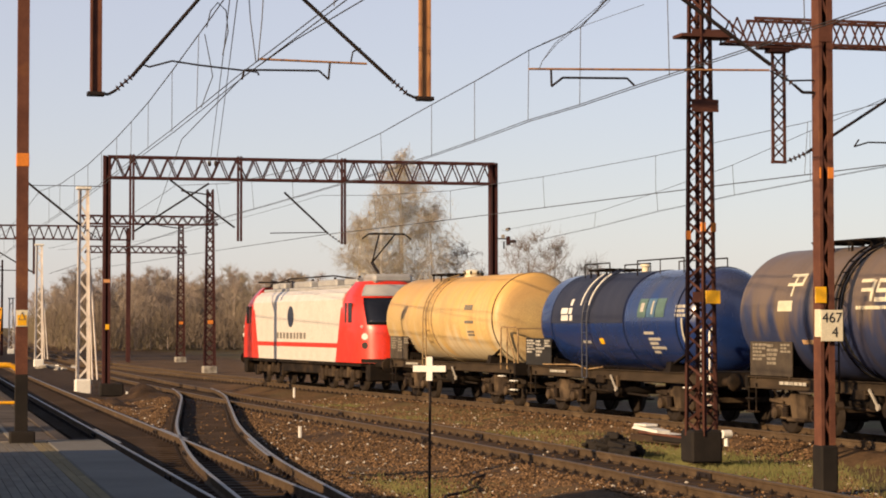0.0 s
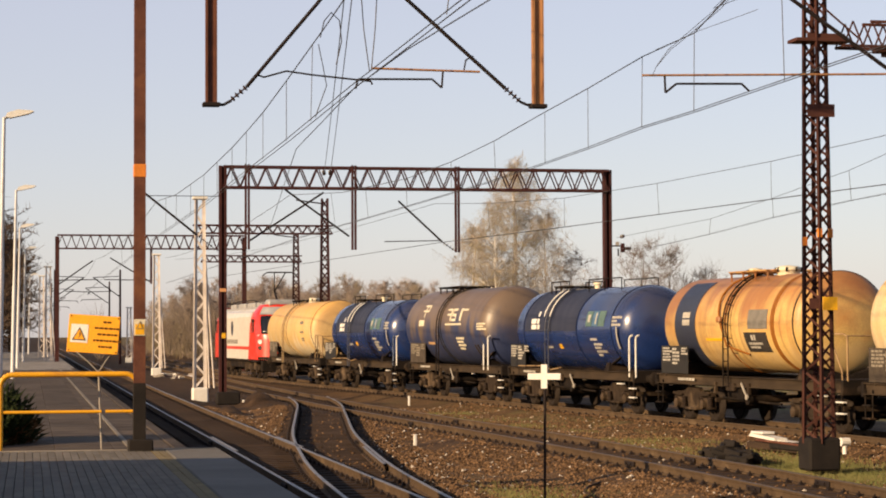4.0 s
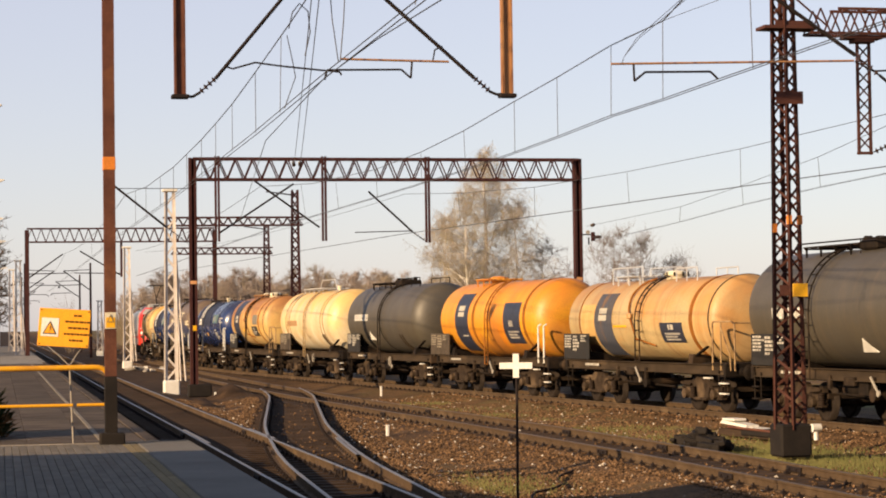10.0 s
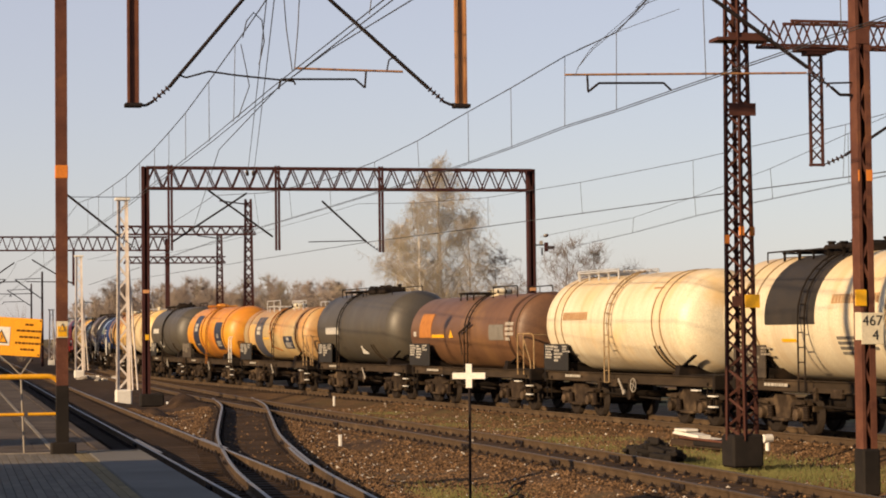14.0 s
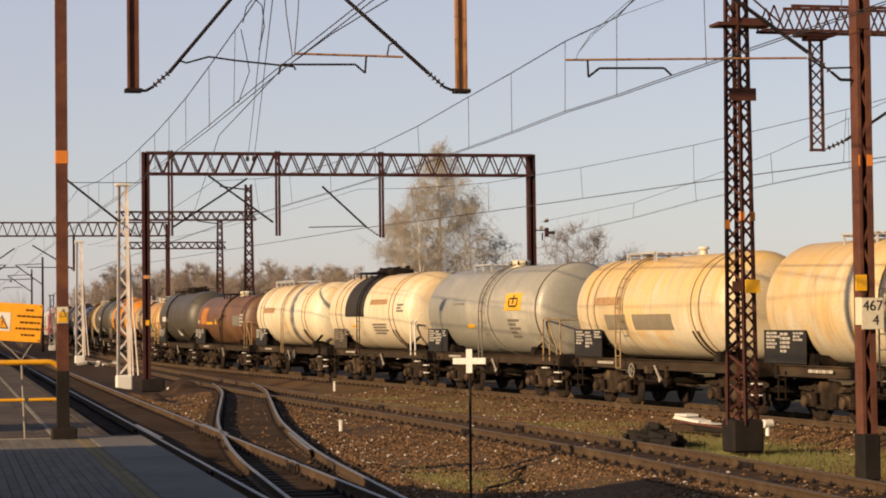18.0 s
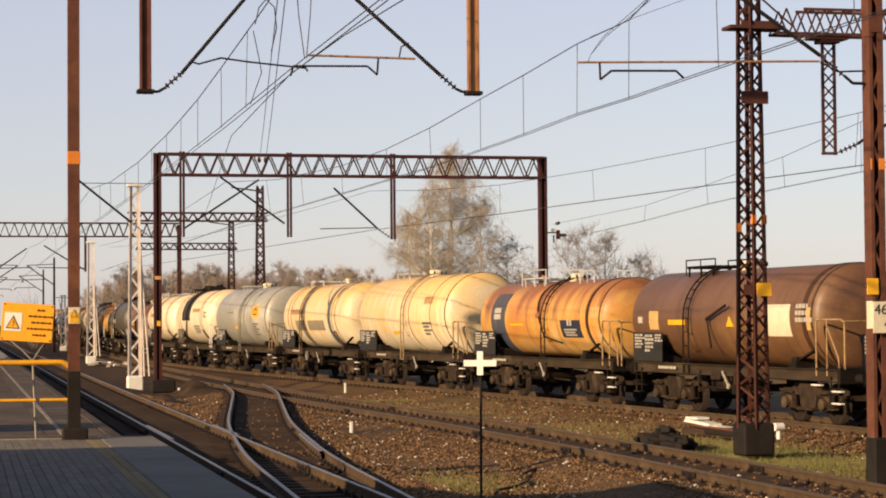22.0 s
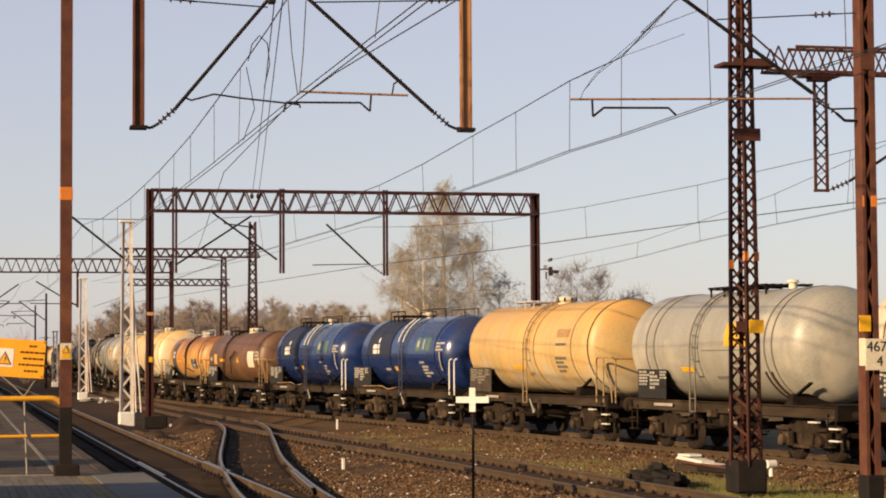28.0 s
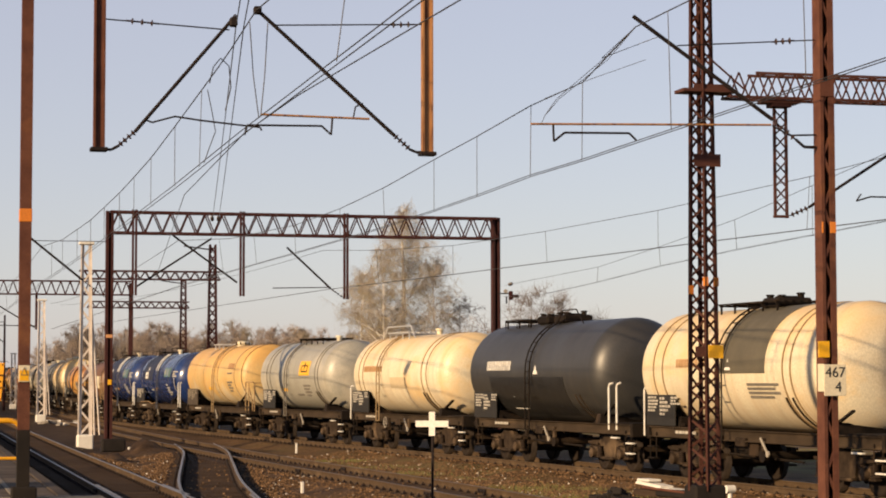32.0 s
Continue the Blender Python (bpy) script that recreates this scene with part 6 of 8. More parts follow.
FADED = M_FADED
SPECS = [
    sp("yellow", "dirty pale yellow tank wagon with rusty runs", rail_at=-4.5, R=1.39, zc=2.6, flat=True, front=6.04, rear=-4.87, dish=0.42, rings=(1.0,), ladder=1.43, ladder_mat="same", hatches=((0.86, 0.3),), walk=(2.3, 1.6), board=(5.9, 3.9), writing=[(-2.1, -0.1, (0.7,), 0.09), (-2.2, -0.4, (0.6, 0.5), 0.06), (-2.0, 0.35, (0.7,), 0.16)], ink=M_PATCH),
    blue("blue tank wagon with ladder, white lettering and grimy frame", 1.07, (3.63, -1.29, -4.42), board=(6.1, 3.9)),
    sp("grey_brown", "blue tank wagon under brown grime with cream markings", rail_at=-3.6, **{**LARGE, "front": 6.0, "rear": -4.7}, rings=(0.95, 0.7), ladder=0.83, walk=(2.2, 2.6), rails=((3.4, 0.4, 0.1),), straps=(-3.1,), board=(5.62, 3.4),
       panels=[("cream_mark", 2.9, 3.55, 2, 11, M_CREAM), ("cream_mark", 2.96, 3.03, 15, 36, M_CREAM), ("cream_mark", 2.6, 3.3, 33, 36, M_CREAM), ("cream_mark", 2.6, 2.68, 25, 36, M_CREAM), ("cream_mark", 2.6, 3.3, 24, 27, M_CREAM), ("cream_mark", -0.5, -0.4, 9, 27, M_CREAM), ("cream_mark", -0.4, 0.1, 25, 28, M_CREAM), ("cream_mark", -0.4, 0.0, 17, 20, M_CREAM), ("cream_mark", -1.1, -0.6, 24.5, 28, M_CREAM), ("cream_mark", -1.1, -0.6, 16, 19.5, M_CREAM), ("cream_mark", -1.1, -0.6, 8.5, 12, M_CREAM), ("cream_mark", -0.68, -0.6, 17, 26, M_CREAM), ("cream_mark", -1.1, -1.02, 10, 18, M_CREAM), ("cream_mark", -1.75, -1.55, 9, 28, M_CREAM), ("cream_mark", -2.4, -1.7, 24, 27, M_CREAM), ("yellow_mark", 1.85, 2.65, -27, -23, M_FADED)],
       writing=[(0.1, 0.1, (1.9,), 0.07), (-1.1, -0.42, (0.9, 0.7, 0.8, 0.5), 0.08), (-3.7, 0.1, (0.6, 0.5, 0.6), 0.06)], ink=M_CREAM),
    blue("clean deep blue tank wagon with pale side ladder", 1.18, (3.72, -1.34, -4.31), board=(5.6, 3.8)),
    sp("dirty_orange", "rusty orange tank wagon with dark stripe panels", rail_at=-4.6, R=1.27, zc=2.61, flat=True, front=5.2, rear=-3.85, rings=(-2.26, 0.62), bands=(-2.26,), ladder=0.41, hatches=((-0.54, 0.33), (1.5, 0.22)), walk=(0.6, 2.4), walk_mat="same", hose=0.9, board=(5.43, 3.3),
       panels=[("slate_stripe", 2.64, 4.06, -62, 62, M_STRIPE), ("white_logo", 3.0, 3.5, 8, 15, M_TEXT), ("white_logo", 3.0, 3.5, -1, 6, M_TEXT), ("yellow_mark", 1.0, 2.0, -20, -17, M_YELLOW), ("dark_panel", -1.85, -0.5, -34, -10, M_SOOT), ("grey_panel", -1.95, -0.8, -6, 16, M_PATCH)], writing=[(-0.9, -0.35, (0.3,), 0.14), (-0.7, -0.5, (0.8, 0.6), 0.06)]),
    sp("cream", "cream tank wagon with faint lettering and paired straps", **{**ROUND, "front": 5.42, "rear": -4.5}, rings=(3.7, 3.0, -2.62, -3.05), straps=(-2.5,), ladder=-0.09, ladder_mat="same", walk=(1.4, 3.4), walk_mat="pale", bows=((0.2, -3.0, 0.45),), caps=(-1.0,), board=(5.5, 3.3), wheel=True, wheel_y=-1.0, writing=[(3.4, -0.1, (1.7,), 0.24)], ink=FADED),
    sp("dark", "dark grey tank wagon with white lettering", **{**ROUND, "front": 5.85}, rings=(0.5,), straps=(-1.9,), ladder=0.27, walk=(2.6, 2.6), rails=((-0.3, -2.6, 0.22), (3.9, 1.4, 0.1)), valves=(0.9,), board=(5.92, 3.76), wheel=True, wheel_y=-0.6, marks=[("white_flag", 2.15, -29, 0.36, 8, M_PALE)], writing=[(4.08, 0.08, (1.8,), 0.26, M_PALE)]),
    sp("orange", "bright orange tank wagon with slate stripe and panel", rail_at=-4.75, R=1.3, zc=2.51, front=5.62, rear=-5.1, rings=(1.33, -3.85), bands=(1.33, -3.85), ladder=-0.35, ladder_mat="same", hatches=((2.2, 0.3),), hatch_same=True, walk=(2.2, 1.4), walk_mat="same", board=(6.65, 4.2),
       panels=[("slate_stripe", 1.9, 3.3, -56, 44, M_STRIPE), ("white_logo", 2.3, 2.95, 14, 22, M_TEXT), ("white_logo", 2.3, 2.95, 5, 12, M_TEXT), ("slate_panel", -3.45, -1.84, -38, 24, M_STRIPE)], writing=[(2.7, -0.55, (0.6,), 0.06), (-2.4, -0.15, (0.35,), 0.2), (-2.2, -0.42, (1.0, 0.8, 0.9), 0.06)]),
    sp("tan", "weathered tan and orange tank wagon with slate stripe", rail_at=-4.9, **{**SLIM, "front": 5.9}, rings=(4.6, -3.65), bands=(-3.65,), ladder=-0.15, hose=0.5, hatches=((-0.1, 0.32),), walk=(2.0, 1.8), rails=((3.2, 0.9, 0.36), (-1.5, -2.9, 0.24)), walk_mat="pale", board=(6.06, 3.66),
       panels=[("slate_stripe", 2.0, 3.35, -60, 42, M_FADEDSTRIPE), ("white_logo", 2.4, 3.0, 10, 18, M_TEXT), ("white_logo", 2.4, 3.0, 0, 8, M_TEXT), ("pale_patch", 3.4, 4.45, -38, 24, M_OCHRE), ("yellow_mark", 0.9, 1.9, -10, -7, M_YELLOW), ("slate_panel", -3.05, -1.55, -32, -4, M_STRIPE)], writing=[(-2.1, -0.2, (0.3,), 0.14), (-1.8, -0.38, (1.0, 0.8, 0.9), 0.05)]),
    sp("dark", "dark grey tank wagon with white lettering and a paint mark", **{**ROUND, "front": 5.98}, ladder=2.08, straps=(-1.6,), walk=(2.6, 2.4), rails=((4.2, -2.3, 0.2),), valves=(0.9, -0.4), board=(5.9, 3.62), marks=[("white_flag", -0.2, -37, 0.36, 8, M_PALE)], writing=[(4.05, -0.08, (1.75,), 0.26, M_PALE)]),
    sp("brown", "red-brown tank wagon with orange patch and white hatch", rail_at=-4.55, **{**LOW, "front": 6.24}, hatches=((-0.06, 0.36),), walk=(1.6, 1.4), rails=((-1.0, -3.2, 0.24),), ladder=-0.27, lever=0.37, board=(6.2, 3.72), bands=(-4.0,),
       panels=[("orange_patch", 3.6, 4.85, -8, 32, M_FADEDORANGE), ("yellow_mark", 2.2, 3.5, -8, -3, M_YELLOW), ("white_mark", 5.2, 5.5, -6, 2, M_TEXT), ("dark_panel", -3.55, -2.2, -12, 11, M_PATCH)], marks=[("yellow_triangle", 1.5, -2, 0.2, 6, M_YELLOW)], writing=[(-3.7, 0.25, (0.7, 0.6, 0.7, 0.4), 0.1)]),
    sp("white", "off-white tank wagon with paired straps and faint lettering", **ROUND, rings=(4.4, 3.88, -2.54, -3.04), straps=(-2.4,), ladder=0.32, ladder_mat="same", walk=(2.9, 3.0), walk_mat="pale", rails=((4.4, 1.4, 0.16),), board=(5.9, 3.8), wheel=True, wheel_y=-0.9, writing=[(3.75, 0.22, (1.75,), 0.22), (-2.0, 0.9, (0.6,), 0.05)], ink=FADED),
    sp("white", "off-white tank wagon with a black band round the middle", rail_at=-3.8, **{**LARGE, "front": 6.26}, rings=(4.69, 3.96, -2.18, -2.65), straps=(-2.2,), ladder=1.41, walk=(2.6, 3.0), rails=((4.9, 3.2, 0.12),), valves=(2.0, 0.9), board=(5.83, 3.92), panels=[("black_band", 0.95, 3.39, -6, 95, M_SOOT), ("yellow_mark", 2.0, 2.7, -22, -19, M_YELLOW)], writing=[(0.2, 0.38, (2.0,), 0.2, M_FADED), (0.05, -0.45, (1.6, 1.5, 1.6, 1.2), 0.07, M_PATCH), (-3.1, 0.25, (0.6, 0.4, 0.6), 0.07, M_PATCH)]),
    sp("grey", "light grey tank wagon with a yellow square mark", rail_at=-4.4, **RIMMED, ladder=0.09, ladder_mat="same", rings=(-0.4,), hatches=((0.36, 0.34),), walk=(2.3, 1.7), walk_mat="pale", board=(6.4, 4.17), panels=[("yellow_square", -3.3, -1.9, 0, 22, M_YELLOW), ("round_mark", -3.0, -2.92, 5.5, 15, M_SOOT), ("round_mark", -2.3, -2.22, 5.5, 15, M_SOOT), ("round_mark", -2.92, -2.3, 4, 6.5, M_SOOT), ("round_mark", -2.92, -2.3, 14, 16, M_SOOT), ("round_mark", -2.66, -2.56, 8, 19, M_SOOT), ("yellow_mark", 1.1, 1.7, -22, -17, M_YELLOW)], writing=[(-2.1, -0.3, (0.9, 0.6, 0.8, 0.4, 0.6), 0.08), (2.9, 0.25, (1.0,), 0.04)], ink=M_PATCH),
    sp("cream", "cream tank wagon with a grey repaint patch", **ROUND, rings=(4.3, 3.8, -2.57, -3.03), straps=(-2.4,), ladder=1.93, ladder_mat="same", walk=(2.2, 1.8), walk_mat="pale", rails=((3.2, 1.2, 0.14),), caps=(-0.46,), board=(5.9, 3.7), wheel=True, wheel_y=1.6, panels=[("grey_patch", 1.68, 3.1, -25, -7, M_WORN), ("grey_patch", -1.3, 1.2, -25, -7, M_WORN)], writing=[(3.7, 0.2, (1.8,), 0.22)], ink=FADED),
    sp("cream", "long weathered cream tank wagon with yellow mark", rail_at=-4.6, **RIMMED, ladder=0.0, ladder_mat="same", rings=(-0.5, -2.9), hatches=((0.47, 0.34),), walk=(2.6, 1.6), walk_mat="pale", board=(6.4, 4.1), panels=[("yellow_mark", 0.9, 1.7, -29, -24, M_YELLOW)], writing=[(-2.1, 0.5, (0.9,), 0.28), (-2.0, -0.3, (0.9, 0.6, 0.8, 0.4), 0.08, M_PATCH)], ink=FADED),
    sp("rust_orange", "rust-streaked orange tank wagon with a blue end stripe", rail_at=-4.9, **SLIM, rings=(-3.86,), bands=(-3.86,), ladder=-0.55, hose=-0.07, hatches=((-0.4, 0.32),), walk=(1.8, 1.8), rails=((2.9, 0.8, 0.36), (-2.0, -3.1, 0.24)), walk_mat="pale", board=(6.0, 3.8), panels=[("slate_stripe", 3.05, 4.3, -67, 44, M_FADEDSTRIPE), ("white_logo", 3.4, 4.0, 10, 18, M_TEXT), ("white_logo", 3.4, 4.0, 0, 8, M_TEXT), ("yellow_mark", 1.4, 2.6, -10, -7, M_YELLOW), ("slate_panel", -3.3, -1.75, -28, -2, M_STRIPE), ("pale_patch", -4.75, -4.1, 0, 16, M_OCHRE)], writing=[(-2.3, -0.12, (0.35,), 0.16), (-2.0, -0.32, (1.0, 0.8, 0.9), 0.05)]),
    sp("brown", "red-brown tank wagon with a cream patch and white hatch", rail_at=-4.6, **LOW, bands=(-4.3,), hatches=((0.8, 0.36),), walk=(2.6, 1.6), rails=((3.5, 1.7, 0.28),), ladder=2.0, lever=0.7, board=(5.9, 3.75), panels=[("cream_patch", -3.6, -2.4, -21, 14, M_CREAM), ("cream_mark", 3.95, 4.55, -14, 9, M_OCHRE), ("white_mark", 5.0, 5.3, -6, 2, M_TEXT), ("yellow_mark", 2.25, 3.3, -8, -2, M_YELLOW), ("pale_patch", -4.62, -4.42, -14, 10, M_OCHRE)], marks=[("yellow_triangle", -0.4, -4, 0.2, 6, M_YELLOW)], writing=[(-3.9, 0.25, (0.6, 0.6, 0.7), 0.1)]),
    blue("blue tank wagon with white brackets and light lettering", -0.72, (3.85, 0.83, -4.34), board=(5.9, 3.6)),
    blue("blue tank wagon with pale side ladder and tall end rails", -0.69, (3.62, 0.8, -4.23), board=(5.9, 3.5)),
    sp("yellow", "pale yellow tank wagon with stained end", rail_at=-4.9, R=1.36, zc=2.63, flat=True, front=5.65, rear=-5.28, rings=(-3.6, -0.6), ladder=-0.1, ladder_mat="same", hatches=((0.07, 0.3),), walk=(2.1, 1.6), walk_mat="pale", board=(5.8, 3.55), panels=[("yellow_mark", 0.7, 1.4, -28, -23, M_YELLOW)], writing=[(-2.4, 0.42, (1.0,), 0.26, M_FADED), (-2.4, 0.1, (0.8,), 0.07), (-2.3, -0.3, (0.8, 0.5, 0.7, 0.5), 0.08)], ink=M_PATCH),
    sp("grey", "light grey tank wagon with a yellow square mark and ring straps", **ROUND, rings=(4.1, 3.6, -2.79, -3.17), straps=(-2.6,), ladder=1.02, ladder_mat="same", walk=(0.2, 3.2), caps=(-1.6,), board=(5.3, 3.2), panels=[("yellow_square", -2.0, -0.62, 0, 24, M_YELLOW), ("round_mark", -1.75, -1.67, 6.5, 16, M_SOOT), ("round_mark", -0.97, -0.89, 6.5, 16, M_SOOT), ("round_mark", -1.67, -0.97, 5, 7.5, M_SOOT), ("round_mark", -1.67, -0.97, 15, 17, M_SOOT), ("round_mark", -1.37, -1.27, 9, 21, M_SOOT), ("yellow_mark", 1.4, 2.1, -27, -22, M_YELLOW), ("dark_line", -2.0, 0.7, -4.5, -3.5, M_SEAM["grey"])], writing=[(-1.1, -0.4, (0.9, 0.6, 0.7, 0.5), 0.08), (0.2, -0.75, (0.8,), 0.08)], ink=M_PATCH),
    sp("white", "off-white tank wagon with faint red lettering", front_rail=True, **ROUND, rings=(4.45, 3.99, -2.32, -2.8), straps=(-2.2,), ladder=2.02, ladder_mat="same", walk=(2.2, 2.2), walk_mat="pale", bows=((3.9, 0.4, 0.32),), caps=(-0.36,), board=(5.86, 3.68), wheel=True, wheel_y=1.8, panels=[("pale_patch", -0.6, 1.0, -20, -4, M_WORNPALE)], writing=[(3.86, 0.2, (1.85,), 0.2)], ink=FADED),
    sp("charcoal", "charcoal grey tank wagon with white lettering and a black lower panel", rail_at=-4.2, **{**LARGE, "front": 6.2}, straps=(-2.4,), ladder=0.6, walk=(3.6, 2.0), valves=(2.1, 0.8), rails=((4.7, 2.8, 0.12),), bows=((0.6, -1.4, 0.3),), board=(6.0, 3.9), panels=[("black_panel", -1.8, 3.9, -56, -6, M_BLACKPAINT)], marks=[("white_flag", 2.3, -39, 0.55, 9, M_PALE), ("white_triangle", 0.2, 2, 0.16, 5, M_PALE)], writing=[(4.08, 0.18, (1.9,), 0.27, M_PALE)]),
    sp("white", "off-white tank wagon with a dark band round the middle", front_rail=True, **{**LARGE, "front": 6.03, "rear": -4.1}, rings=(4.72, 4.19, -2.09, -2.45), straps=(-2.0,), ladder=0.9, walk=(1.2, 3.0), valves=(0.4,), board=(5.94, 4.0), panels=[("dark_band", -1.24, 1.0, -4, 95, M_WORNDARK)], marks=[("white_triangle", 0.6, 4, 0.16, 5, M_PALE)], writing=[(3.4, 0.15, (1.6,), 0.2, M_FADED), (-0.3, -0.35, (1.5, 1.3, 1.5, 1.1), 0.06, M_PATCH)], ink=M_PATCH),
]
OFFS = (0.0, 12.59, 26.1, 38.3, 51.5, 64.0, 76.4, 88.7, 101.8, 114.9, 127.1, 139.8, 152.4, 164.6, 177.4, 189.8, 202.6, 215.6, 228.2, 241.1, 254.3, 267.4, 280.2, 292.9, 305.4)
for k, spec in enumerate(SPECS):
    tank_wagon(k, -OFFS[k], {"L": 12.55, **spec})


def locomotive(s_rear):
    """Six-axle electric locomotive, red cabs and a white body; the length is over the buffers."""
    t = thing("electric_locomotive", Matrix(), "red and white six-axle electric locomotive with one raised pantograph", "locomotive")
    w = 1.48
    g = Geo().prism([(-w, 1.05), (w, 1.05), (w, 3.35), (w - 0.12, 3.6), (w - 0.35, 3.78), (-w + 0.35, 3.78), (-w + 0.12, 3.6), (-w, 3.35)], -6.2, 6.2, "y")
    body = part("body", g, M_LOCO, t, "white painted body side")
    for s in (-1, 1):
        part("stripe", Geo().box((s * (w + 0.004), 0, 1.66), (0.012, 12.4, 0.17)), M_RED, body, "red side stripe")
    def nose(z):
        return 8.82 - 0.04 * (z - 1.05) - 0.5 * max(0.0, z - 2.25) ** 1.35

    def half_width(z):
        return 1.488 - 0.52 * max(0.0, (z - 2.9) / 1.1) ** 2.4

    def plan(z, c, lift=0.0):
        """A point on the rounded nose; c from -1 to 1 runs round it from side to side."""
        a = math.pi * (1 - c) / 2
        x = half_width(z) * math.copysign(abs(math.cos(a)) ** (2 / 2.7), math.cos(a))
        return (x * (1 + lift / 1.5), nose(z) - 1.45 + (1.45 + lift) * math.sin(a) ** (2 / 2.7), z)
    levels = (1.05, 1.3, 1.7, 2.1, 2.3, 2.5, 2.75, 3.0, 3.25, 3.5, 3.7, 3.85, 3.95, 4.0)

    def skin(zs, cs, lift, depth, s):
        """A curved plate that follows the nose."""
        g = Geo()
        vs = [plan(z, c, q) for q in (lift, lift - depth) for z in zs for c in cs]
        n, m = len(cs), len(zs)
        fs = []
        for i in range(m - 1):
            for j in range(n - 1):
                k = i * n + j
                fs += [(k, k + 1, k + n + 1, k + n)]
                fs += [(m * n + k, m * n + k + n, m * n + k + n + 1, m * n + k + 1)]
        for i in range(m - 1):
            for j in (0, n - 1):
                k = i * n + j
                fs.append((k, k + n, m * n + k + n, m * n + k))
        for j in range(n - 1):
            for i in (0, m - 1):
                k = i * n + j
                fs.append((k, k + 1, m * n + k + 1, m * n + k))
        g.add([(x, s * y, z) for x, y, z in vs], fs, (0, s * 6.5, 2.6), True)
        return g
    for s in (-1, 1):
        g = Geo()
        cs = np.linspace(-1, 1, 23)
        n = len(cs) + 2
        vs = []
        for z in levels:
            rear = 5.35 + (z - 1.05) * 0.34
            vs += [(-half_width(z), s * rear, z)] + [(x, s * y, z) for x, y, z in (plan(z, c) for c in cs)] + [(half_width(z), s * rear, z)]
        m = len(levels)
        g.add(vs, [(i * n + j, i * n + j + 1, (i + 1) * n + j + 1, (i + 1) * n + j) for i in range(m - 1) for j in range(n - 1)], (0, s * 6.6, 2.6), True)
        g.add(vs, [tuple(range(n)), tuple(range((m - 1) * n, m * n))] + [(i * n, (i + 1) * n, (i + 1) * n + n - 1, i * n + n - 1) for i in range(m - 1)], (0, s * 6.6, 2.6))
        cab = part("cab", g, M_RED, t, "bright red rounded driving cab")
        part("windscreen", skin((2.42, 2.6, 2.8, 3.0, 3.2, 3.4), np.linspace(-0.56, 0.56, 13), 0.015, 0.05, s), M_GLASS, cab, "dark windscreen")
        part("visor", skin((3.46, 3.6, 3.75, 3.88), np.linspace(-0.6, 0.6, 13), 0.05, 0.1, s), M_ROOF, cab, "grey visor over the windscreen")
        part("nose_band", skin((1.06, 1.2), np.linspace(-0.72, 0.72, 15), 0.012, 0.04, s), M_SOOT, cab)
        for x in (-1, 1):
            for yy, wd in ((6.62, 0.2), (7.12, 0.42)):
                part("cab_window", Geo().box((x * 1.485, s * yy, 2.86), (0.02, wd, 0.72), 0.008), M_GLASS, cab)
            part("cab_door", Geo().box((x * 1.486, s * 6.5, 2.0), (0.012, 0.62, 1.7), 0.005), M_RED, cab)
            for zz, mt in ((2.0, M_LENS), (1.68, M_SOOT)):
                p = plan(zz, x * 0.62)
                part("headlight", Geo().tube((p[0] * 0.94, s * (p[1] - 0.1), zz), (p[0] * 1.015, s * (p[1] + 0.03), zz), 0.12, n=14), mt, cab)
            part("marker_light", Geo().tube((plan(2.35, x * 0.68)[0], s * (plan(2.35, x * 0.68)[1] - 0.05), 2.35), (plan(2.35, x * 0.68)[0], s * (plan(2.35, x * 0.68)[1] + 0.02), 2.35), 0.06, n=10), M_LENS, cab)
            part("buffer", Geo().tube((x * 0.875, s * 8.4, 1.0), (x * 0.875, s * 9.65, 1.0), 0.12, n=12).tube((x * 0.875, s * 9.65, 1.0), (x * 0.875, s * 9.72, 1.0), 0.26, 0.24, 16), M_CHASSIS, t)
        part("front_skirt", Geo().box((0, s * 8.4, 0.7), (2.5, 0.4, 0.62), 0.05), M_CHASSIS, t)
    part("roof", Geo().box((0, 0, 3.83), (2.2, 11.9, 0.14), 0.04), M_ROOF, t)
    for y, ln in ((-5.2, 1.6), (-2.2, 2.4), (1.2, 2.4), (4.6, 1.8)):
        part("roof_box", Geo().box((0, y, 4.02), (1.7, ln, 0.28), 0.06), M_ROOF, t)
    part("air_intake", Geo().box((0, -7.0, 4.1), (1.5, 1.3, 0.34), 0.1), M_ROOF, t)
    part("roof_cables", Geo().path([(-0.8, -6, 4.1), (-0.8, -3, 4.3), (-0.8, 3, 4.3), (-0.8, 6, 4.1)], 0.03), M_DARK_STEEL, t)
    for k in range(8):
        part("roof_insulator", Geo().tube((-0.6 + 1.2 * (k % 2), -5.5 + k * 1.5, 3.9), (-0.6 + 1.2 * (k % 2), -5.5 + k * 1.5, 4.25), 0.07, 0.05), M_PORC, t)
    pan = part("pantograph", Geo().path([(0, -6.5, 4.0), (0, -5.2, 4.75)], 0.06).path([(0, -5.2, 4.75), (-0.3, -6.9, 5.72)], 0.03).path([(0, -5.2, 4.75), (0.3, -6.9, 5.72)], 0.03).box((0, -5.9, 4.0), (0.9, 0.8, 0.1), 0.02), M_DARK_STEEL, t, "raised single-arm pantograph")
    part("collector_head", Geo().path([(-0.95, -6.9, 5.56), (-0.7, -6.9, 5.74), (0.7, -6.9, 5.74), (0.95, -6.9, 5.56)], 0.03).box((0, -6.75, 5.76), (1.3, 0.06, 0.04)).box((0, -7.05, 5.76), (1.3, 0.06, 0.04)), M_DARK_STEEL, pan)
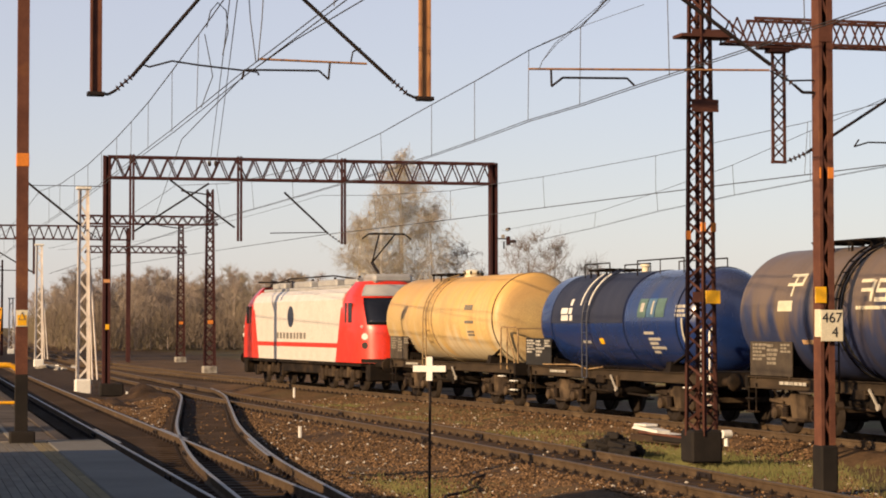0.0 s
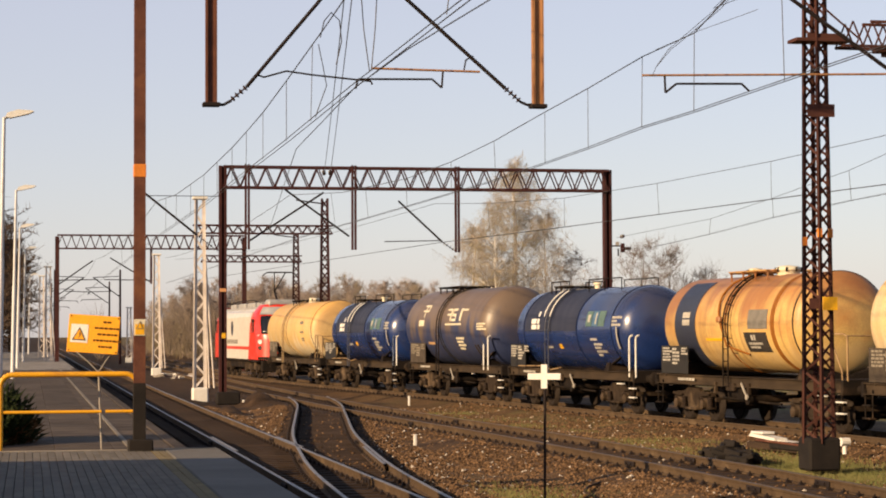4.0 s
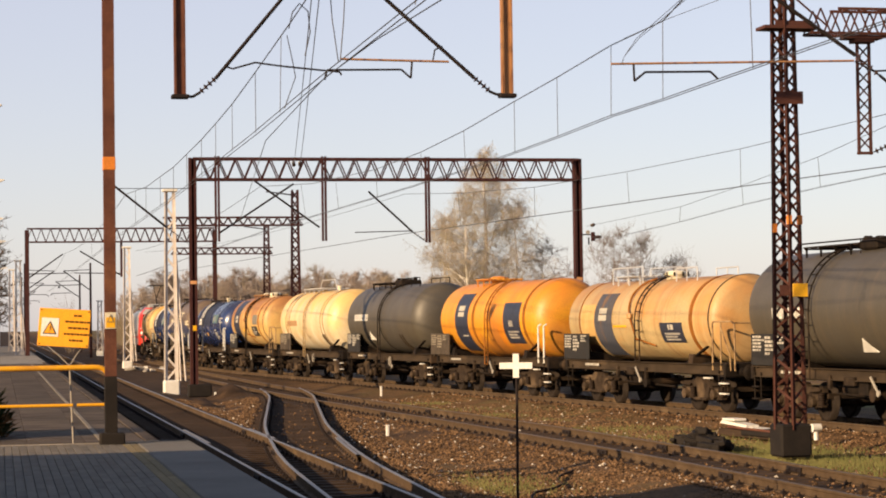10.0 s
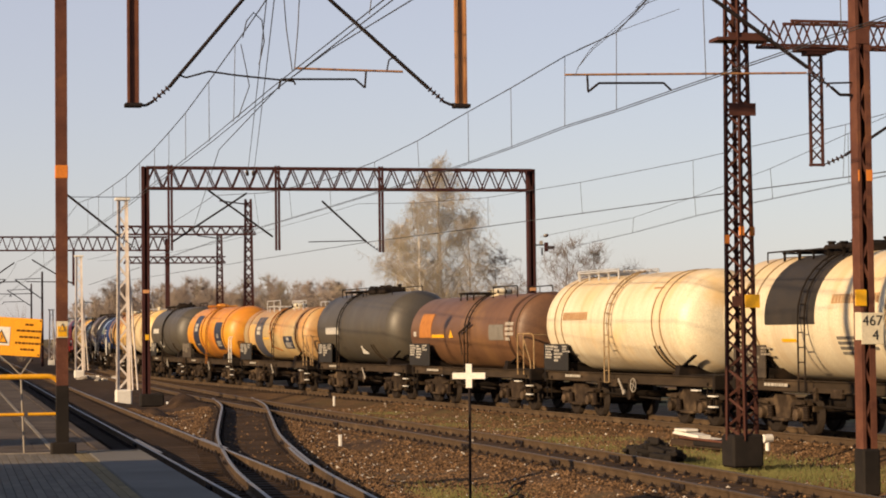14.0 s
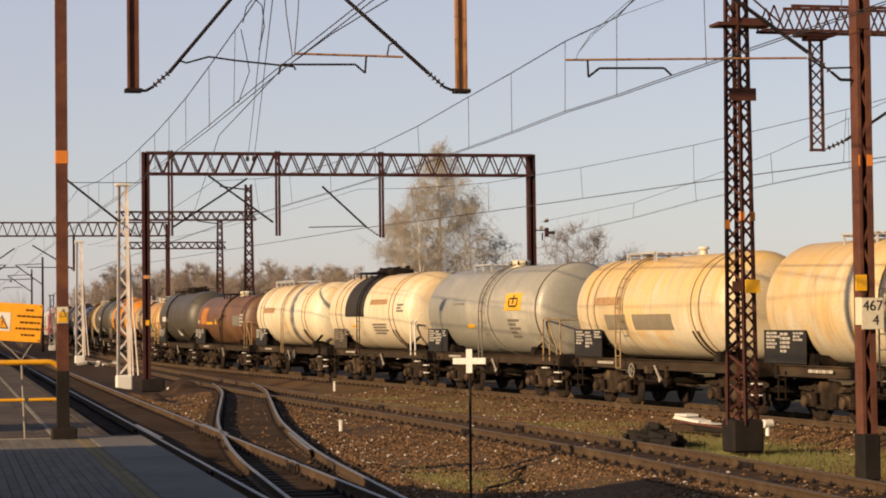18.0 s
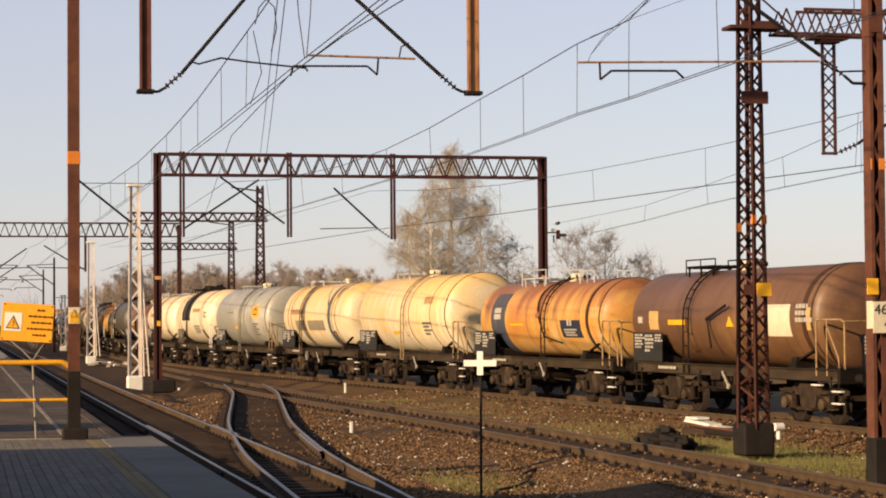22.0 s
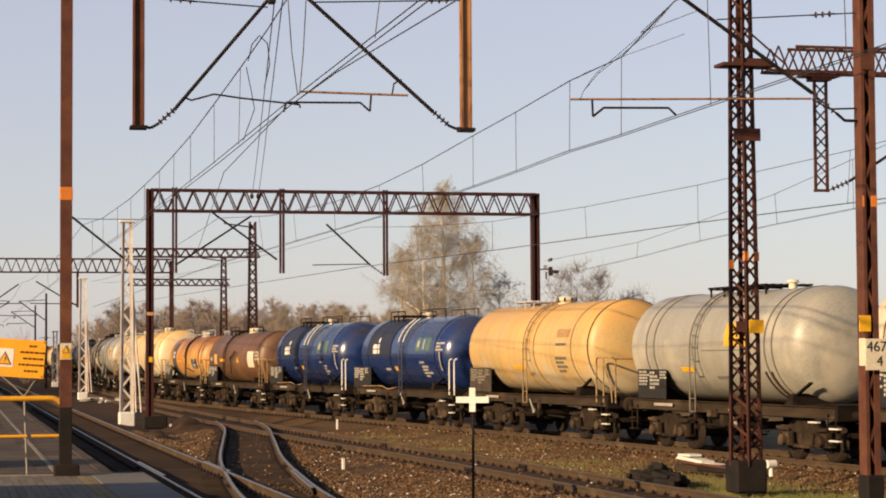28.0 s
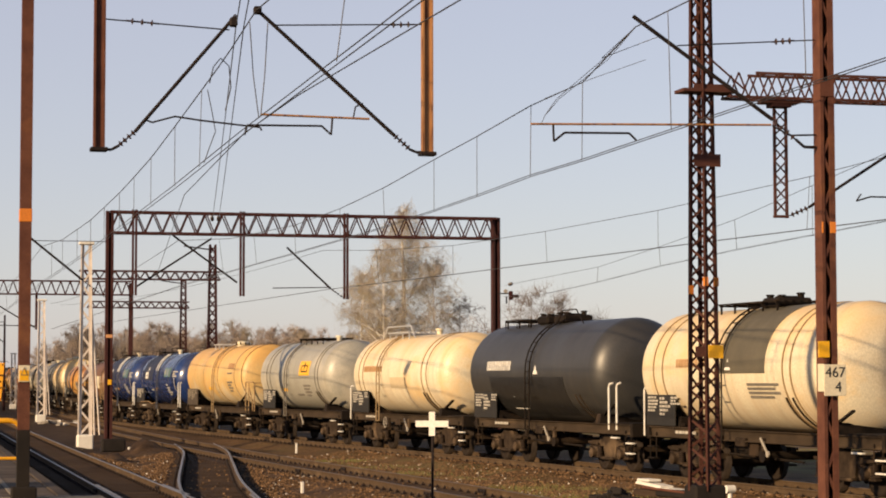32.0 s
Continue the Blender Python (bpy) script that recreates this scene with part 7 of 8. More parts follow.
    part("folded_pantograph", Geo().path([(-0.5, 7.6, 4.0), (-0.4, 6.0, 4.2), (-0.35, 7.4, 4.32)], 0.035).path([(0.5, 7.6, 4.0), (0.4, 6.0, 4.2), (0.35, 7.4, 4.32)], 0.035).path([(-0.95, 7.4, 4.25), (0.95, 7.4, 4.25)], 0.03), M_DARK_STEEL, t)
    part("emblem", Geo().lathe([(-0.012, 0.0), (-0.012, 0.42), (0.0, 0.42), (0.0, 0.0)], (-w - 0.002, 0.6, 2.75), "x", 20, False), M_STRIPE, body, "round dark emblem")
    bars = Geo()
    rg = random.Random(3)
    y = 2.6
    for _ in range(9):
        wd = rg.uniform(0.22, 0.36)
        bars.box((-w - 0.006, y - wd / 2, 2.0), (0.012, wd, 0.24))
        y -= wd + 0.2
    tagged(part("writing", bars, M_PATCH, body, "large grey lettering as bars"), kind="stuff")
    part("underframe", Geo().box((0, 0, 0.85), (2.5, 5.5, 0.6), 0.05).box((0, 0, 0.98), (2.8, 16.2, 0.12), 0.02), M_CHASSIS, t)
    for c in (-4.7, 4.7):
        b = new("bogie")
        b.parent, b.matrix_basis = t, Matrix.Translation((0, c, 0))
        for s in (-1, 1):
            part("side_frame", Geo().box((s * 1.1, 0, 0.62), (0.16, 5.0, 0.3), 0.04).box((s * 1.15, -1.9, 0.55), (0.2, 0.4, 0.45), 0.04).box((s * 1.15, 0, 0.55), (0.2, 0.4, 0.45), 0.04).box((s * 1.15, 1.9, 0.55), (0.2, 0.4, 0.45), 0.04), M_BOGIE, b)
            for y in (-1.35, -0.55, 0.55, 1.35):
                part("spring", Geo().tube((s * 1.15, y, 0.5), (s * 1.15, y, 0.95), 0.11, n=10), M_BOGIE, b)
        for d in (-1.9, 0, 1.9):
            wh = part("wheelset", KEPT["wheelset"], None, b, "dark steel wheels on an axle", Matrix.Translation((0, d, 0.46)))
            WHEELS.append((wh, d))
    CARS.append((t, s_rear + 10.7, 4.7))
    return t


locomotive(0.62)

# ---- things on the platform and along the tracks ----
M_SIGNINK = material("faded_brown_ink", (0.16, 0.07, 0.01), (0.1, 0.045, 0.01), 0.6, bump=0)
M_RAILING = material("yellow_railing_paint", (0.85, 0.42, 0.015), (0.75, 0.35, 0.015), 0.4, 0, 4, c3=(0.45, 0.2, 0.03), c3_at=0.68)
r = thing("platform_railing", Matrix(), "yellow tubular railing closing off the platform end", "railing")
top = [(-0.44, 32.85, PZ - 0.06), (-0.44, 32.85, 1.6)] + [(-0.44 + 0.19 * (1 - math.cos(a)), 32.85, 1.6 + 0.18 * math.sin(a)) for a in np.linspace(0.2, math.pi / 2, 6)] + [(1.47, 32.85, 1.78)] + [(1.47 + 0.19 * math.sin(a), 32.85, 1.6 + 0.18 * math.cos(a)) for a in np.linspace(0.3, math.pi / 2, 5)] + [(1.66, 32.85, PZ - 0.06)]
part("hoop", Geo().path(top, 0.042, 10), M_RAILING, r)
part("middle_rail", Geo().tube((-0.42, 32.85, 1.2), (1.1, 32.85, 1.2), 0.027), M_RAILING, r)
part("middle_rail", Geo().tube((1.16, 32.85, 1.2), (1.65, 32.85, 1.2), 0.027), M_RAILING, r)

sg = thing("warning_sign", Matrix(), "tilted orange warning sign on a thin forked post", "sign")
part("post", Geo().tube((1.12, 33.3, PZ - 0.04), (1.07, 33.35, 1.83), 0.018), M_CONC, sg)
for x in (0.72, 1.3):
    part("fork_arm", Geo().path([(1.07, 33.35, 1.8), ((1.07 + x) / 2, 33.37, 1.98), (x, 33.39, 2.13)], 0.011), M_CONC, sg)
tilt = Matrix.Translation((0.99, 33.38, 2.4)) @ Matrix.Rotation(radians(-8), 4, "Z") @ Matrix.Rotation(radians(4.0), 4, "Y") @ Matrix.Rotation(radians(-6), 4, "X")
face = part("board", Geo().box((0, 0, 0), (0.8, 0.012, 0.6), 0.004), M_SIGN, sg, at=tilt)
part("white_square", Geo().box((-0.22, -0.009, 0.0), (0.27, 0.006, 0.29)), M_PALE, face)
tri = part("triangle", Geo().prism([(-0.33, -0.11), (-0.11, -0.11), (-0.22, 0.1)], -0.0125, -0.0165, "y"), M_INK, face)
part("triangle_field", Geo().prism([(-0.305, -0.095), (-0.135, -0.095), (-0.22, 0.068)], -0.0175, -0.0205, "y"), M_SIGN, tri)
part("bolt", Geo().prism([(-0.235, -0.08), (-0.205, -0.02), (-0.225, -0.02), (-0.21, 0.035), (-0.2, -0.005), (-0.195, -0.03)], -0.0215, -0.0235, "y"), M_INK, tri)
bars = Geo()
rg = random.Random(5)
for i, w in enumerate((0.12, 0.38, 0.28, 0.4, 0.22)):
    x = 0.2 - w / 2
    while x < 0.2 + w / 2 - 0.01:
        ww = rg.uniform(0.025, 0.07)
        bars.box((x + ww / 2, -0.009, 0.2 - i * 0.098), (ww, 0.006, 0.032))
        x += ww + 0.012
tagged(part("writing", bars, M_SIGNINK, face, "five lines of black writing"), kind="stuff")
for x in (-0.37, 0.37):
    for z in (-0.27, 0.27):
        part("bolt_head", Geo().tube((x, -0.006, z), (x, -0.016, z), 0.012, n=6), M_DARK_STEEL, face)


def street_lamp(x, y, h=8.05):
    t = thing("platform_lamp", Matrix.Translation((x, y, PZ - 0.1)), "tall pale grey platform lamp with a flat luminaire", "street lamp", "platform lamps")
    part("pole", Geo().tube((0, 0, 0), (0.06, 0, h * 0.5), 0.1, 0.085, 12).tube((0.06, 0, h * 0.5), (0.12, 0, h), 0.075, 0.05, 12), M_LAMP, t)
    part("arm", Geo().tube((0.12, 0, h - 0.04), (0.28, 0, h + 0.07), 0.045), M_LAMP, t)
    part("luminaire", Geo().prism([(0.16, h + 0.0), (0.3, h - 0.02), (0.8, h + 0.1), (0.95, h + 0.17), (0.9, h + 0.2), (0.5, h + 0.22), (0.2, h + 0.12)], -0.15, 0.15, "y"), M_PALE, t, "pale wedge-shaped lamp head")
    return t


for x, y in ((-0.85, 60), (-0.7, 90), (-0.68, 121), (-0.45, 152), (-0.1, 217)):
    street_lamp(x, y)

cs = thing("cross_marker", Matrix.Translation((6.72, 27.0, -0.07)) @ Matrix.Rotation(radians(-28), 4, "Z"), "white cross marker on a thin dark post", "track marker")
part("post", Geo().tube((0, 0, -0.3), (0.01, 0, 1.75), 0.018), M_DARK_STEEL, cs)
part("cross", Geo().box((0.01, -0.03, 1.88), (0.45, 0.02, 0.085), 0.003).box((0.01, -0.03, 1.98), (0.085, 0.02, 0.12), 0.003).box((0.01, -0.03, 1.78), (0.085, 0.02, 0.12), 0.003), M_PALE, cs)
for x, y, h in ((9.08, 49.3, 0.26), (13.94, 76.9, 0.36), (7.9, 78.5, 0.22)):
    t = thing("fouling_post", Matrix.Translation((x, y, -0.3)), "short white fouling post in the ballast", "track marker", "fouling posts")
    part("stake", Geo().box((0, 0, h / 2), (0.075, 0.075, h), 0.012), M_PALE, t)
    part("cap", Geo().box((0, 0, h + 0.008), (0.085, 0.085, 0.02), 0.006), M_PALE, t)

# ground point machine with white covers, beside the lattice mast
pm = thing("point_machine", Matrix.Translation((16.55, 44.4, -0.3)) @ Matrix.Rotation(radians(97), 4, "Z"), "white point machine on dark timbers in the grass", "point machine")
part("timber", Geo().box((0.0, 0.0, 0.1), (3.2, 0.22, 0.16), 0.02), M_SLEEPER, pm)
part("timber", Geo().box((0.5, -0.5, 0.1), (2.4, 0.22, 0.16), 0.02), M_SLEEPER, pm)
part("motor_box", Geo().box((-0.5, -0.1, 0.14), (1.9, 0.5, 0.2), 0.06), M_BLACK, pm)
part("cover", Geo().prism([(-1.35, 0.15), (0.5, 0.19), (0.5, 0.26), (-0.4, 0.24), (-1.35, 0.19)], -0.3, -0.02, "y"), M_PALE, pm, "white sheet cover")
part("cover", Geo().prism([(0.3, 0.24), (1.6, 0.3), (1.5, 0.37), (0.3, 0.3)], -0.26, 0.06, "y"), M_PALE, pm, "white sheet cover")
part("rod", Geo().tube((-1.9, 0.1, 0.2), (1.0, 0.16, 0.24), 0.03), M_RUST, pm, "rusty drive rod")
part("lid", Geo().box((1.2, -0.1, 0.39), (0.6, 0.34, 0.06), 0.02), M_PALE, pm)
part("lantern", Geo().tube((-2.6, -0.1, 0.1), (-2.6, -0.1, 0.3), 0.05).tube((-2.6, -0.2, 0.36), (-2.6, 0.0, 0.36), 0.09, n=12), M_PALE, pm)
rb = random.Random(21)
for x, y in ((8.5, 131), (9.0, 127)):
    t = thing("rubble_heap", Matrix.Translation((x, y, -0.35)), "small heap of pale broken concrete beside the track", "rubble", "rubble heaps")
    for i in range(9):
        part("lump", Geo().box((rb.gauss(0, 0.45), rb.gauss(0, 1.6), 0.1 + 0.12 * rb.random()), (rb.uniform(0.2, 0.5), rb.uniform(0.3, 0.8), rb.uniform(0.1, 0.24)), 0.03, Matrix.Rotation(rb.uniform(0, 3), 3, "Z") @ Matrix.Rotation(rb.uniform(-0.4, 0.4), 3, "X")), M_CONC if i % 3 else M_PALE, t)
# dark heap of old rail pads and cable in the grass
hp = thing("scrap_heap", Matrix.Translation((13.95, 40.4, -0.3)), "low heap of black cable and scrap beside the rail", "scrap heap")
rg = random.Random(8)
for i in range(40):
    a, d = rg.uniform(0, 6.28), rg.uniform(0, 1) ** 0.6
    c = (0.34 * d * math.cos(a), 1.3 * d * math.sin(a), 0.12 + 0.34 * (1 - d))
    part("scrap_piece", Geo().box(c, (rg.uniform(0.12, 0.3), rg.uniform(0.2, 0.5), rg.uniform(0.06, 0.16)), 0.02, Matrix.Rotation(rg.uniform(0, 6), 3, "Z") @ Matrix.Rotation(rg.uniform(-0.5, 0.5), 3, "X")), M_BLACK, hp)
# added dark tube drawing the shadowed groove through the ballast
cab = thing("groove_line", Matrix(), "thin dark tube along a shadowed groove in the ballast", "cable")
part("cable", Geo().path([(7.3 + 0.32 * i + 0.12 * math.sin(i * 1.7), 29.0 + i * 0.85 + 0.2 * math.sin(i * 0.9), -0.27) for i in range(13)], 0.022, 6), M_SLEEPER, cab)

# ---- plants ----
M_BARK = material("birch_bark", (0.85, 0.81, 0.74), (0.68, 0.63, 0.56), 0.8, 0, 3, stretch=(1, 1, 3), c3=(0.12, 0.1, 0.085), c3_at=0.8, c3_scale=5)
M_TWIG = material("brown_twigs", (0.5, 0.43, 0.35), (0.4, 0.34, 0.28), 0.9, 0, 2, bump=0)
M_BUD = material("spring_buds", (0.52, 0.43, 0.22), (0.45, 0.37, 0.17), 0.8, 0, 1.5, bump=0)
# distance haze put into the colour: paler than the twigs themselves
M_HAZETWIG = material("hazed_grey_twigs", (0.35, 0.28, 0.235), (0.28, 0.225, 0.19), 0.9, 0, 0.2, bump=0, c3=(0.31, 0.26, 0.19), c3_at=0.55, c3_scale=0.06)
M_DARKTREE = material("dark_bare_twigs", (0.12, 0.08, 0.055), (0.085, 0.06, 0.042), 0.9, 0, 0.5, bump=0)
M_BARETWIG = material("bare_grey_twigs", (0.2, 0.155, 0.128), (0.15, 0.12, 0.1), 0.9, 0, 0.5, bump=0)
M_UNDER = material("brown_undergrowth", (0.17, 0.13, 0.1), (0.12, 0.095, 0.075), 0.9, 0, 0.15, bump=0, c3=(0.16, 0.13, 0.075), c3_at=0.56, c3_scale=0.05)
M_JUNIPER = material("juniper_needles", (0.016, 0.028, 0.01), (0.03, 0.04, 0.014), 0.8, 0, 3, bump=0)
M_DRYGREEN = material("browned_needles", (0.16, 0.08, 0.03), (0.1, 0.055, 0.025), 0.85, 0, 3, bump=0)


def blade(v, f, a, b, w, side):
    """A thin three-sided twig from a to b."""
    o = len(v)
    d = (b - a)
    s = d.cross(side)
    s = s.normalized() * w if s.length > 1e-6 else Vector((w, 0, 0))
    q = d.normalized().cross(s)
    v += [tuple(a + s), tuple(a - s * 0.5 + q * 0.87), tuple(a - s * 0.5 - q * 0.87), tuple(b)]
    f += [(o, o + 1, o + 3), (o + 1, o + 2, o + 3), (o + 2, o, o + 3)]


def crown(rg, base, h, spread, limbs, subs, twigs, droop, start=0.15, tw=0.012, lw=0.05):
    """Limbs, boughs and twigs of a bare tree, with the tips of its twigs."""
    lv, lf, tv, tf, tips = [], [], [], [], []
    for i in range(limbs):
        z = h * (start + (0.97 - start) * (i + rg.random()) / limbs)
        a = rg.uniform(0, 6.28)
        room = spread * (1 - ((z / h - start) / (1 - start)) ** 2.3) * rg.uniform(0.55, 1.1) + 0.25
        p0 = base + Vector((0, 0, z))
        p1 = p0 + Vector((math.cos(a) * room, math.sin(a) * room, room * rg.uniform(0.5, 1.1)))
        blade(lv, lf, p0, p1, lw * (1.1 - z / h), Vector((0, 0, 1)))
        for j in range(subs):
            q0 = p0.lerp(p1, rg.uniform(0.25, 1.0))
            q1 = q0 + Vector((rg.gauss(0, 1), rg.gauss(0, 1), rg.gauss(0.35, 0.7))) * (0.28 * room + 0.25)
            blade(tv, tf, q0, q1, tw * 1.6, Vector((0.3, 0.2, 1)))
            for k in range(twigs):
                r0 = q0.lerp(q1, rg.uniform(0.2, 1.0))
                r1 = r0 + Vector((rg.gauss(0, 0.35), rg.gauss(0, 0.35), rg.gauss(-droop, 0.3))) * rg.uniform(0.5, 1.1)
                blade(tv, tf, r0, r1, tw, Vector((0.3, 0.9, 0.3)))
                tips += [r1, r0.lerp(r1, 0.5)]
    return lv, lf, tv, tf, tips


def raw(v, f):
    g = Geo()
    g.v, g.f, g.smooth = v, f, [False] * len(f)
    return g


def leaves(rg, tips, share, size):
    v, f = [], []
    for p in tips:
        if rg.random() < share:
            o = len(v)
            a, b = Vector((rg.gauss(0, 1), rg.gauss(0, 1), rg.gauss(0, 1))).normalized() * size, Vector((rg.gauss(0, 1), rg.gauss(0, 1), rg.gauss(0, 1))).normalized() * size
            v += [tuple(p - a), tuple(p + b), tuple(p + a), tuple(p - b * 0.7)]
            f += [(o, o + 1, o + 2, o + 3)]
    return raw(v, f)


def tree(name, x, y, h, spread, seed, label, bark, twig, limbs=46, subs=8, twigs=7, droop=0.3, bud=None, lean=0.0, group="", tw=0.012, trunk=0.16, start=0.15, share=0.6):
    rg = random.Random(seed)
    t = thing(name, Matrix.Translation((x, y, -0.3)), label, "tree", group)
    g = Geo()
    pts = [Vector((lean * h * (i / 8) ** 1.5 + rg.gauss(0, 0.05) * (i > 0), rg.gauss(0, 0.05) * (i > 0), h * i / 8)) for i in range(9)]
    for i in range(8):
        g.tube(pts[i], pts[i + 1], trunk * (1 - i / 8.6), trunk * (1 - (i + 1) / 8.6), 8)
    part("trunk", g, bark, t)
    lv, lf, tv, tf, tips = crown(rg, Vector((lean * h * 0.5, 0, 0)), h, spread, limbs, subs, twigs, droop, start, tw)
    part("limb_frame", raw(lv, lf), bark if bark is M_BARK else twig, t)
    tagged(part("twig_mass", raw(tv, tf), twig, t, "fine bare twigs"), kind="stuff")
    if bud:
        tagged(part("bud_mass", leaves(rg, tips, share, 0.028), bud, t, "yellow-green spring buds"), kind="stuff")
    return t


tree("birch_tree", 29.3, 125, 13.4, 2.9, 1, "tall birch with white trunk and yellowish spring buds", M_BARK, M_TWIG, 66, 9, 16, 0.55, M_BUD, group="birch clump", trunk=0.28, share=0.8, tw=0.0055)
tree("birch_tree", 26.9, 126.5, 9.4, 1.9, 2, "slender birch with thin hanging twigs", M_BARK, M_TWIG, 46, 8, 17, 0.5, M_BUD, 0.03, group="birch clump", trunk=0.16, share=0.45, tw=0.0055)
tree("birch_tree", 31.2, 124.5, 10.2, 2.6, 3, "slender birch with thin hanging twigs", M_BARK, M_TWIG, 46, 8, 17, 0.5, M_BUD, -0.02, group="birch clump", trunk=0.14, share=0.3, tw=0.0055)
tree("birch_tree", 28.0, 124.2, 10.8, 2.4, 4, "slender birch full of yellowish buds", M_BARK, M_TWIG, 48, 8, 15, 0.45, M_BUD, -0.02, group="birch clump", trunk=0.12, share=0.8, tw=0.0055)
tree("birch_tree", 33.2, 126, 7.6, 2.2, 5, "young bare birch beside taller ones", M_HAZETWIG, M_HAZETWIG, 34, 7, 7, 0.2, None, 0.0, group="birch clump", trunk=0.09)
for i, (x, y, h, s) in enumerate(((36.0, 120, 8.0, 2.0), (38.0, 121, 7.6, 2.2), (40.6, 122, 6.4, 2.0))):
    tree("bare_tree", x, y, h, s, 20 + i, "bare grey shrubby tree beyond the train", M_BARETWIG, M_BARETWIG, 30, 7, 8, -0.5, None, 0, "bare trees", start=0.1, trunk=0.1, tw=0.009)
for i, (x, y, h, s) in enumerate(((-9.5, 150, 14.5, 4.2), (-6.2, 172, 13.5, 3.8), (-12.0, 190, 16, 4.6), (-3.4, 205, 14.5, 4.0), (-7.5, 225, 14, 4.2), (-2.3, 250, 13.5, 4.2), (-8.0, 165, 16, 4.6), (-4.4, 185, 15.5, 4.5), (-13.5, 160, 16.5, 4.8))):
    tree("bare_tree", x, y, h, s, 40 + i, "tall dark bare tree behind the platform lamps", M_DARKTREE, M_DARKTREE, 84, 9, 16, -0.3, None, 0, "platform trees", start=0.08, trunk=0.22, tw=0.022 if y < 180 else 0.03)

# woodland along the horizon
rg = random.Random(77)
wv, wf = [], []
shapes = []
for s in range(7):
    lv, lf, tv, tf, tips = crown(random.Random(200 + s), Vector(), 10.0, 2.3 + 0.3 * (s % 3), 30, 6, 7, -0.5, 0.12, 0.021, 0.06)
    blade(lv, lf, Vector((0, 0, 0)), Vector((0, 0, 10)), 0.16, Vector((0, 1, 0)))
    shapes.append((np.array(lv + tv), [np.array(lf), np.array(tf) + len(lv)]))
verts, faces, n0 = [], [], 0
for i in range(470):
    y = rg.uniform(225, 340)
    x = rg.uniform(-60, 0.34 * y + 10) if i < 270 else rg.uniform(0.04, 0.29) * y
    frac = x / y
    h = rg.uniform(0.75, 1.08) * (8.6 if frac < 0.24 else 7.2)
    if -0.02 < frac < 0.035 or abs(x - train_rail(y)[0]) < 5:
        continue
    v, fs = shapes[rg.randrange(7)]
    a = rg.uniform(0, 6.28)
    c, s = math.cos(a), math.sin(a)
    q = v * (h / 10)
    verts.append(np.stack([q[:, 0] * c - q[:, 1] * s + x, q[:, 0] * s + q[:, 1] * c + y, q[:, 2] - 0.3], 1))
    faces += [f + n0 for f in fs]
    n0 += len(v)
me = bpy.data.meshes.new("woodland")
me.from_pydata(np.concatenate(verts).tolist(), [], np.concatenate(faces).tolist())
me.materials.append(M_HAZETWIG)
tagged(new("woodland", me), "far belt of bare brown woodland along the horizon", "woodland", kind="stuff")
rg = random.Random(78)
uv, uf = [], []
for i in range(64000):
    y = rg.uniform(215, 330)
    x = rg.uniform(-30, 0.3 * y)
    if -0.02 < x / y < 0.03 or abs(x - train_rail(y)[0]) < 4:
        continue
    p = Vector((x, y, -0.3)) + Vector((0, 0, rg.uniform(0, 3.5)))
    blade(uv, uf, p, p + Vector((rg.gauss(0, 1.1), rg.gauss(0, 0.8), rg.uniform(0.8, 3.6))), 0.03, Vector((0, 1, 0)))
tagged(part("undergrowth", raw(uv, uf), M_UNDER), "dense bare undergrowth at the foot of the woodland", "undergrowth", kind="stuff")

# juniper bush beside the railing
jb = thing("juniper_bush", Matrix.Translation((-0.75, 36.0, PZ - 0.1)), "dark green spreading juniper with browned lower boughs", "bush")
rg = random.Random(9)
for nm, mat, cnt in (("green_foliage", M_JUNIPER, 6500), ("brown_foliage", M_DRYGREEN, 900)):
    v, f = [], []
    for i in range(cnt):
        a, e = rg.uniform(0, 6.28), rg.uniform(0.05, 1.45) if mat is M_JUNIPER else rg.uniform(0.0, 0.4)
        lump = 0.75 + 0.25 * math.sin(a * 3 + e * 4) + 0.1 * rg.random()
        d = Vector((math.cos(a) * math.cos(e) * 0.92, math.sin(a) * math.cos(e) * 1.7, math.sin(e) * 1.2)) * lump
        p = d * rg.uniform(0.55, 1.0)
        blade(v, f, p, p + d.normalized() * rg.uniform(0.06, 0.16) + Vector((rg.gauss(0, 0.05), rg.gauss(0, 0.05), rg.gauss(0.03, 0.05))), 0.022, Vector((0.2, 0.5, 0.7)))
    tagged(part(nm, raw(v, f), mat, jb), kind="stuff")

# ---- ballast stones and grass ----
M_STONE = material("ballast_stone", (0.155, 0.091, 0.047), (0.105, 0.061, 0.032), 0.9, 0, 4, bump=0)
n, l = M_STONE.node_tree.nodes, M_STONE.node_tree.links
gi = n.new("ShaderNodeNewGeometry")
hv = n.new("ShaderNodeHueSaturation")
rr = n.new("ShaderNodeMapRange")
rr.inputs["To Min"].default_value, rr.inputs["To Max"].default_value = 0.4, 1.9
l.new(gi.outputs["Random Per Island"], rr.inputs["Value"])
# a few fresh pale stones among the rusty ones
fresh = n.new("ShaderNodeMapRange")
fresh.inputs["From Min"].default_value, fresh.inputs["From Max"].default_value = 0.975, 0.98
l.new(gi.outputs["Random Per Island"], fresh.inputs["Value"])
src = n["Principled BSDF"].inputs["Base Color"].links[0].from_socket
l.new(src, hv.inputs["Color"])
l.new(rr.outputs[0], hv.inputs["Value"])
pm2 = n.new("ShaderNodeMix")
pm2.data_type = "RGBA"
ins = [q for q in pm2.inputs if q.type == "RGBA"]
l.new(fresh.outputs[0], pm2.inputs["Factor"])
l.new(hv.outputs[0], ins[0])
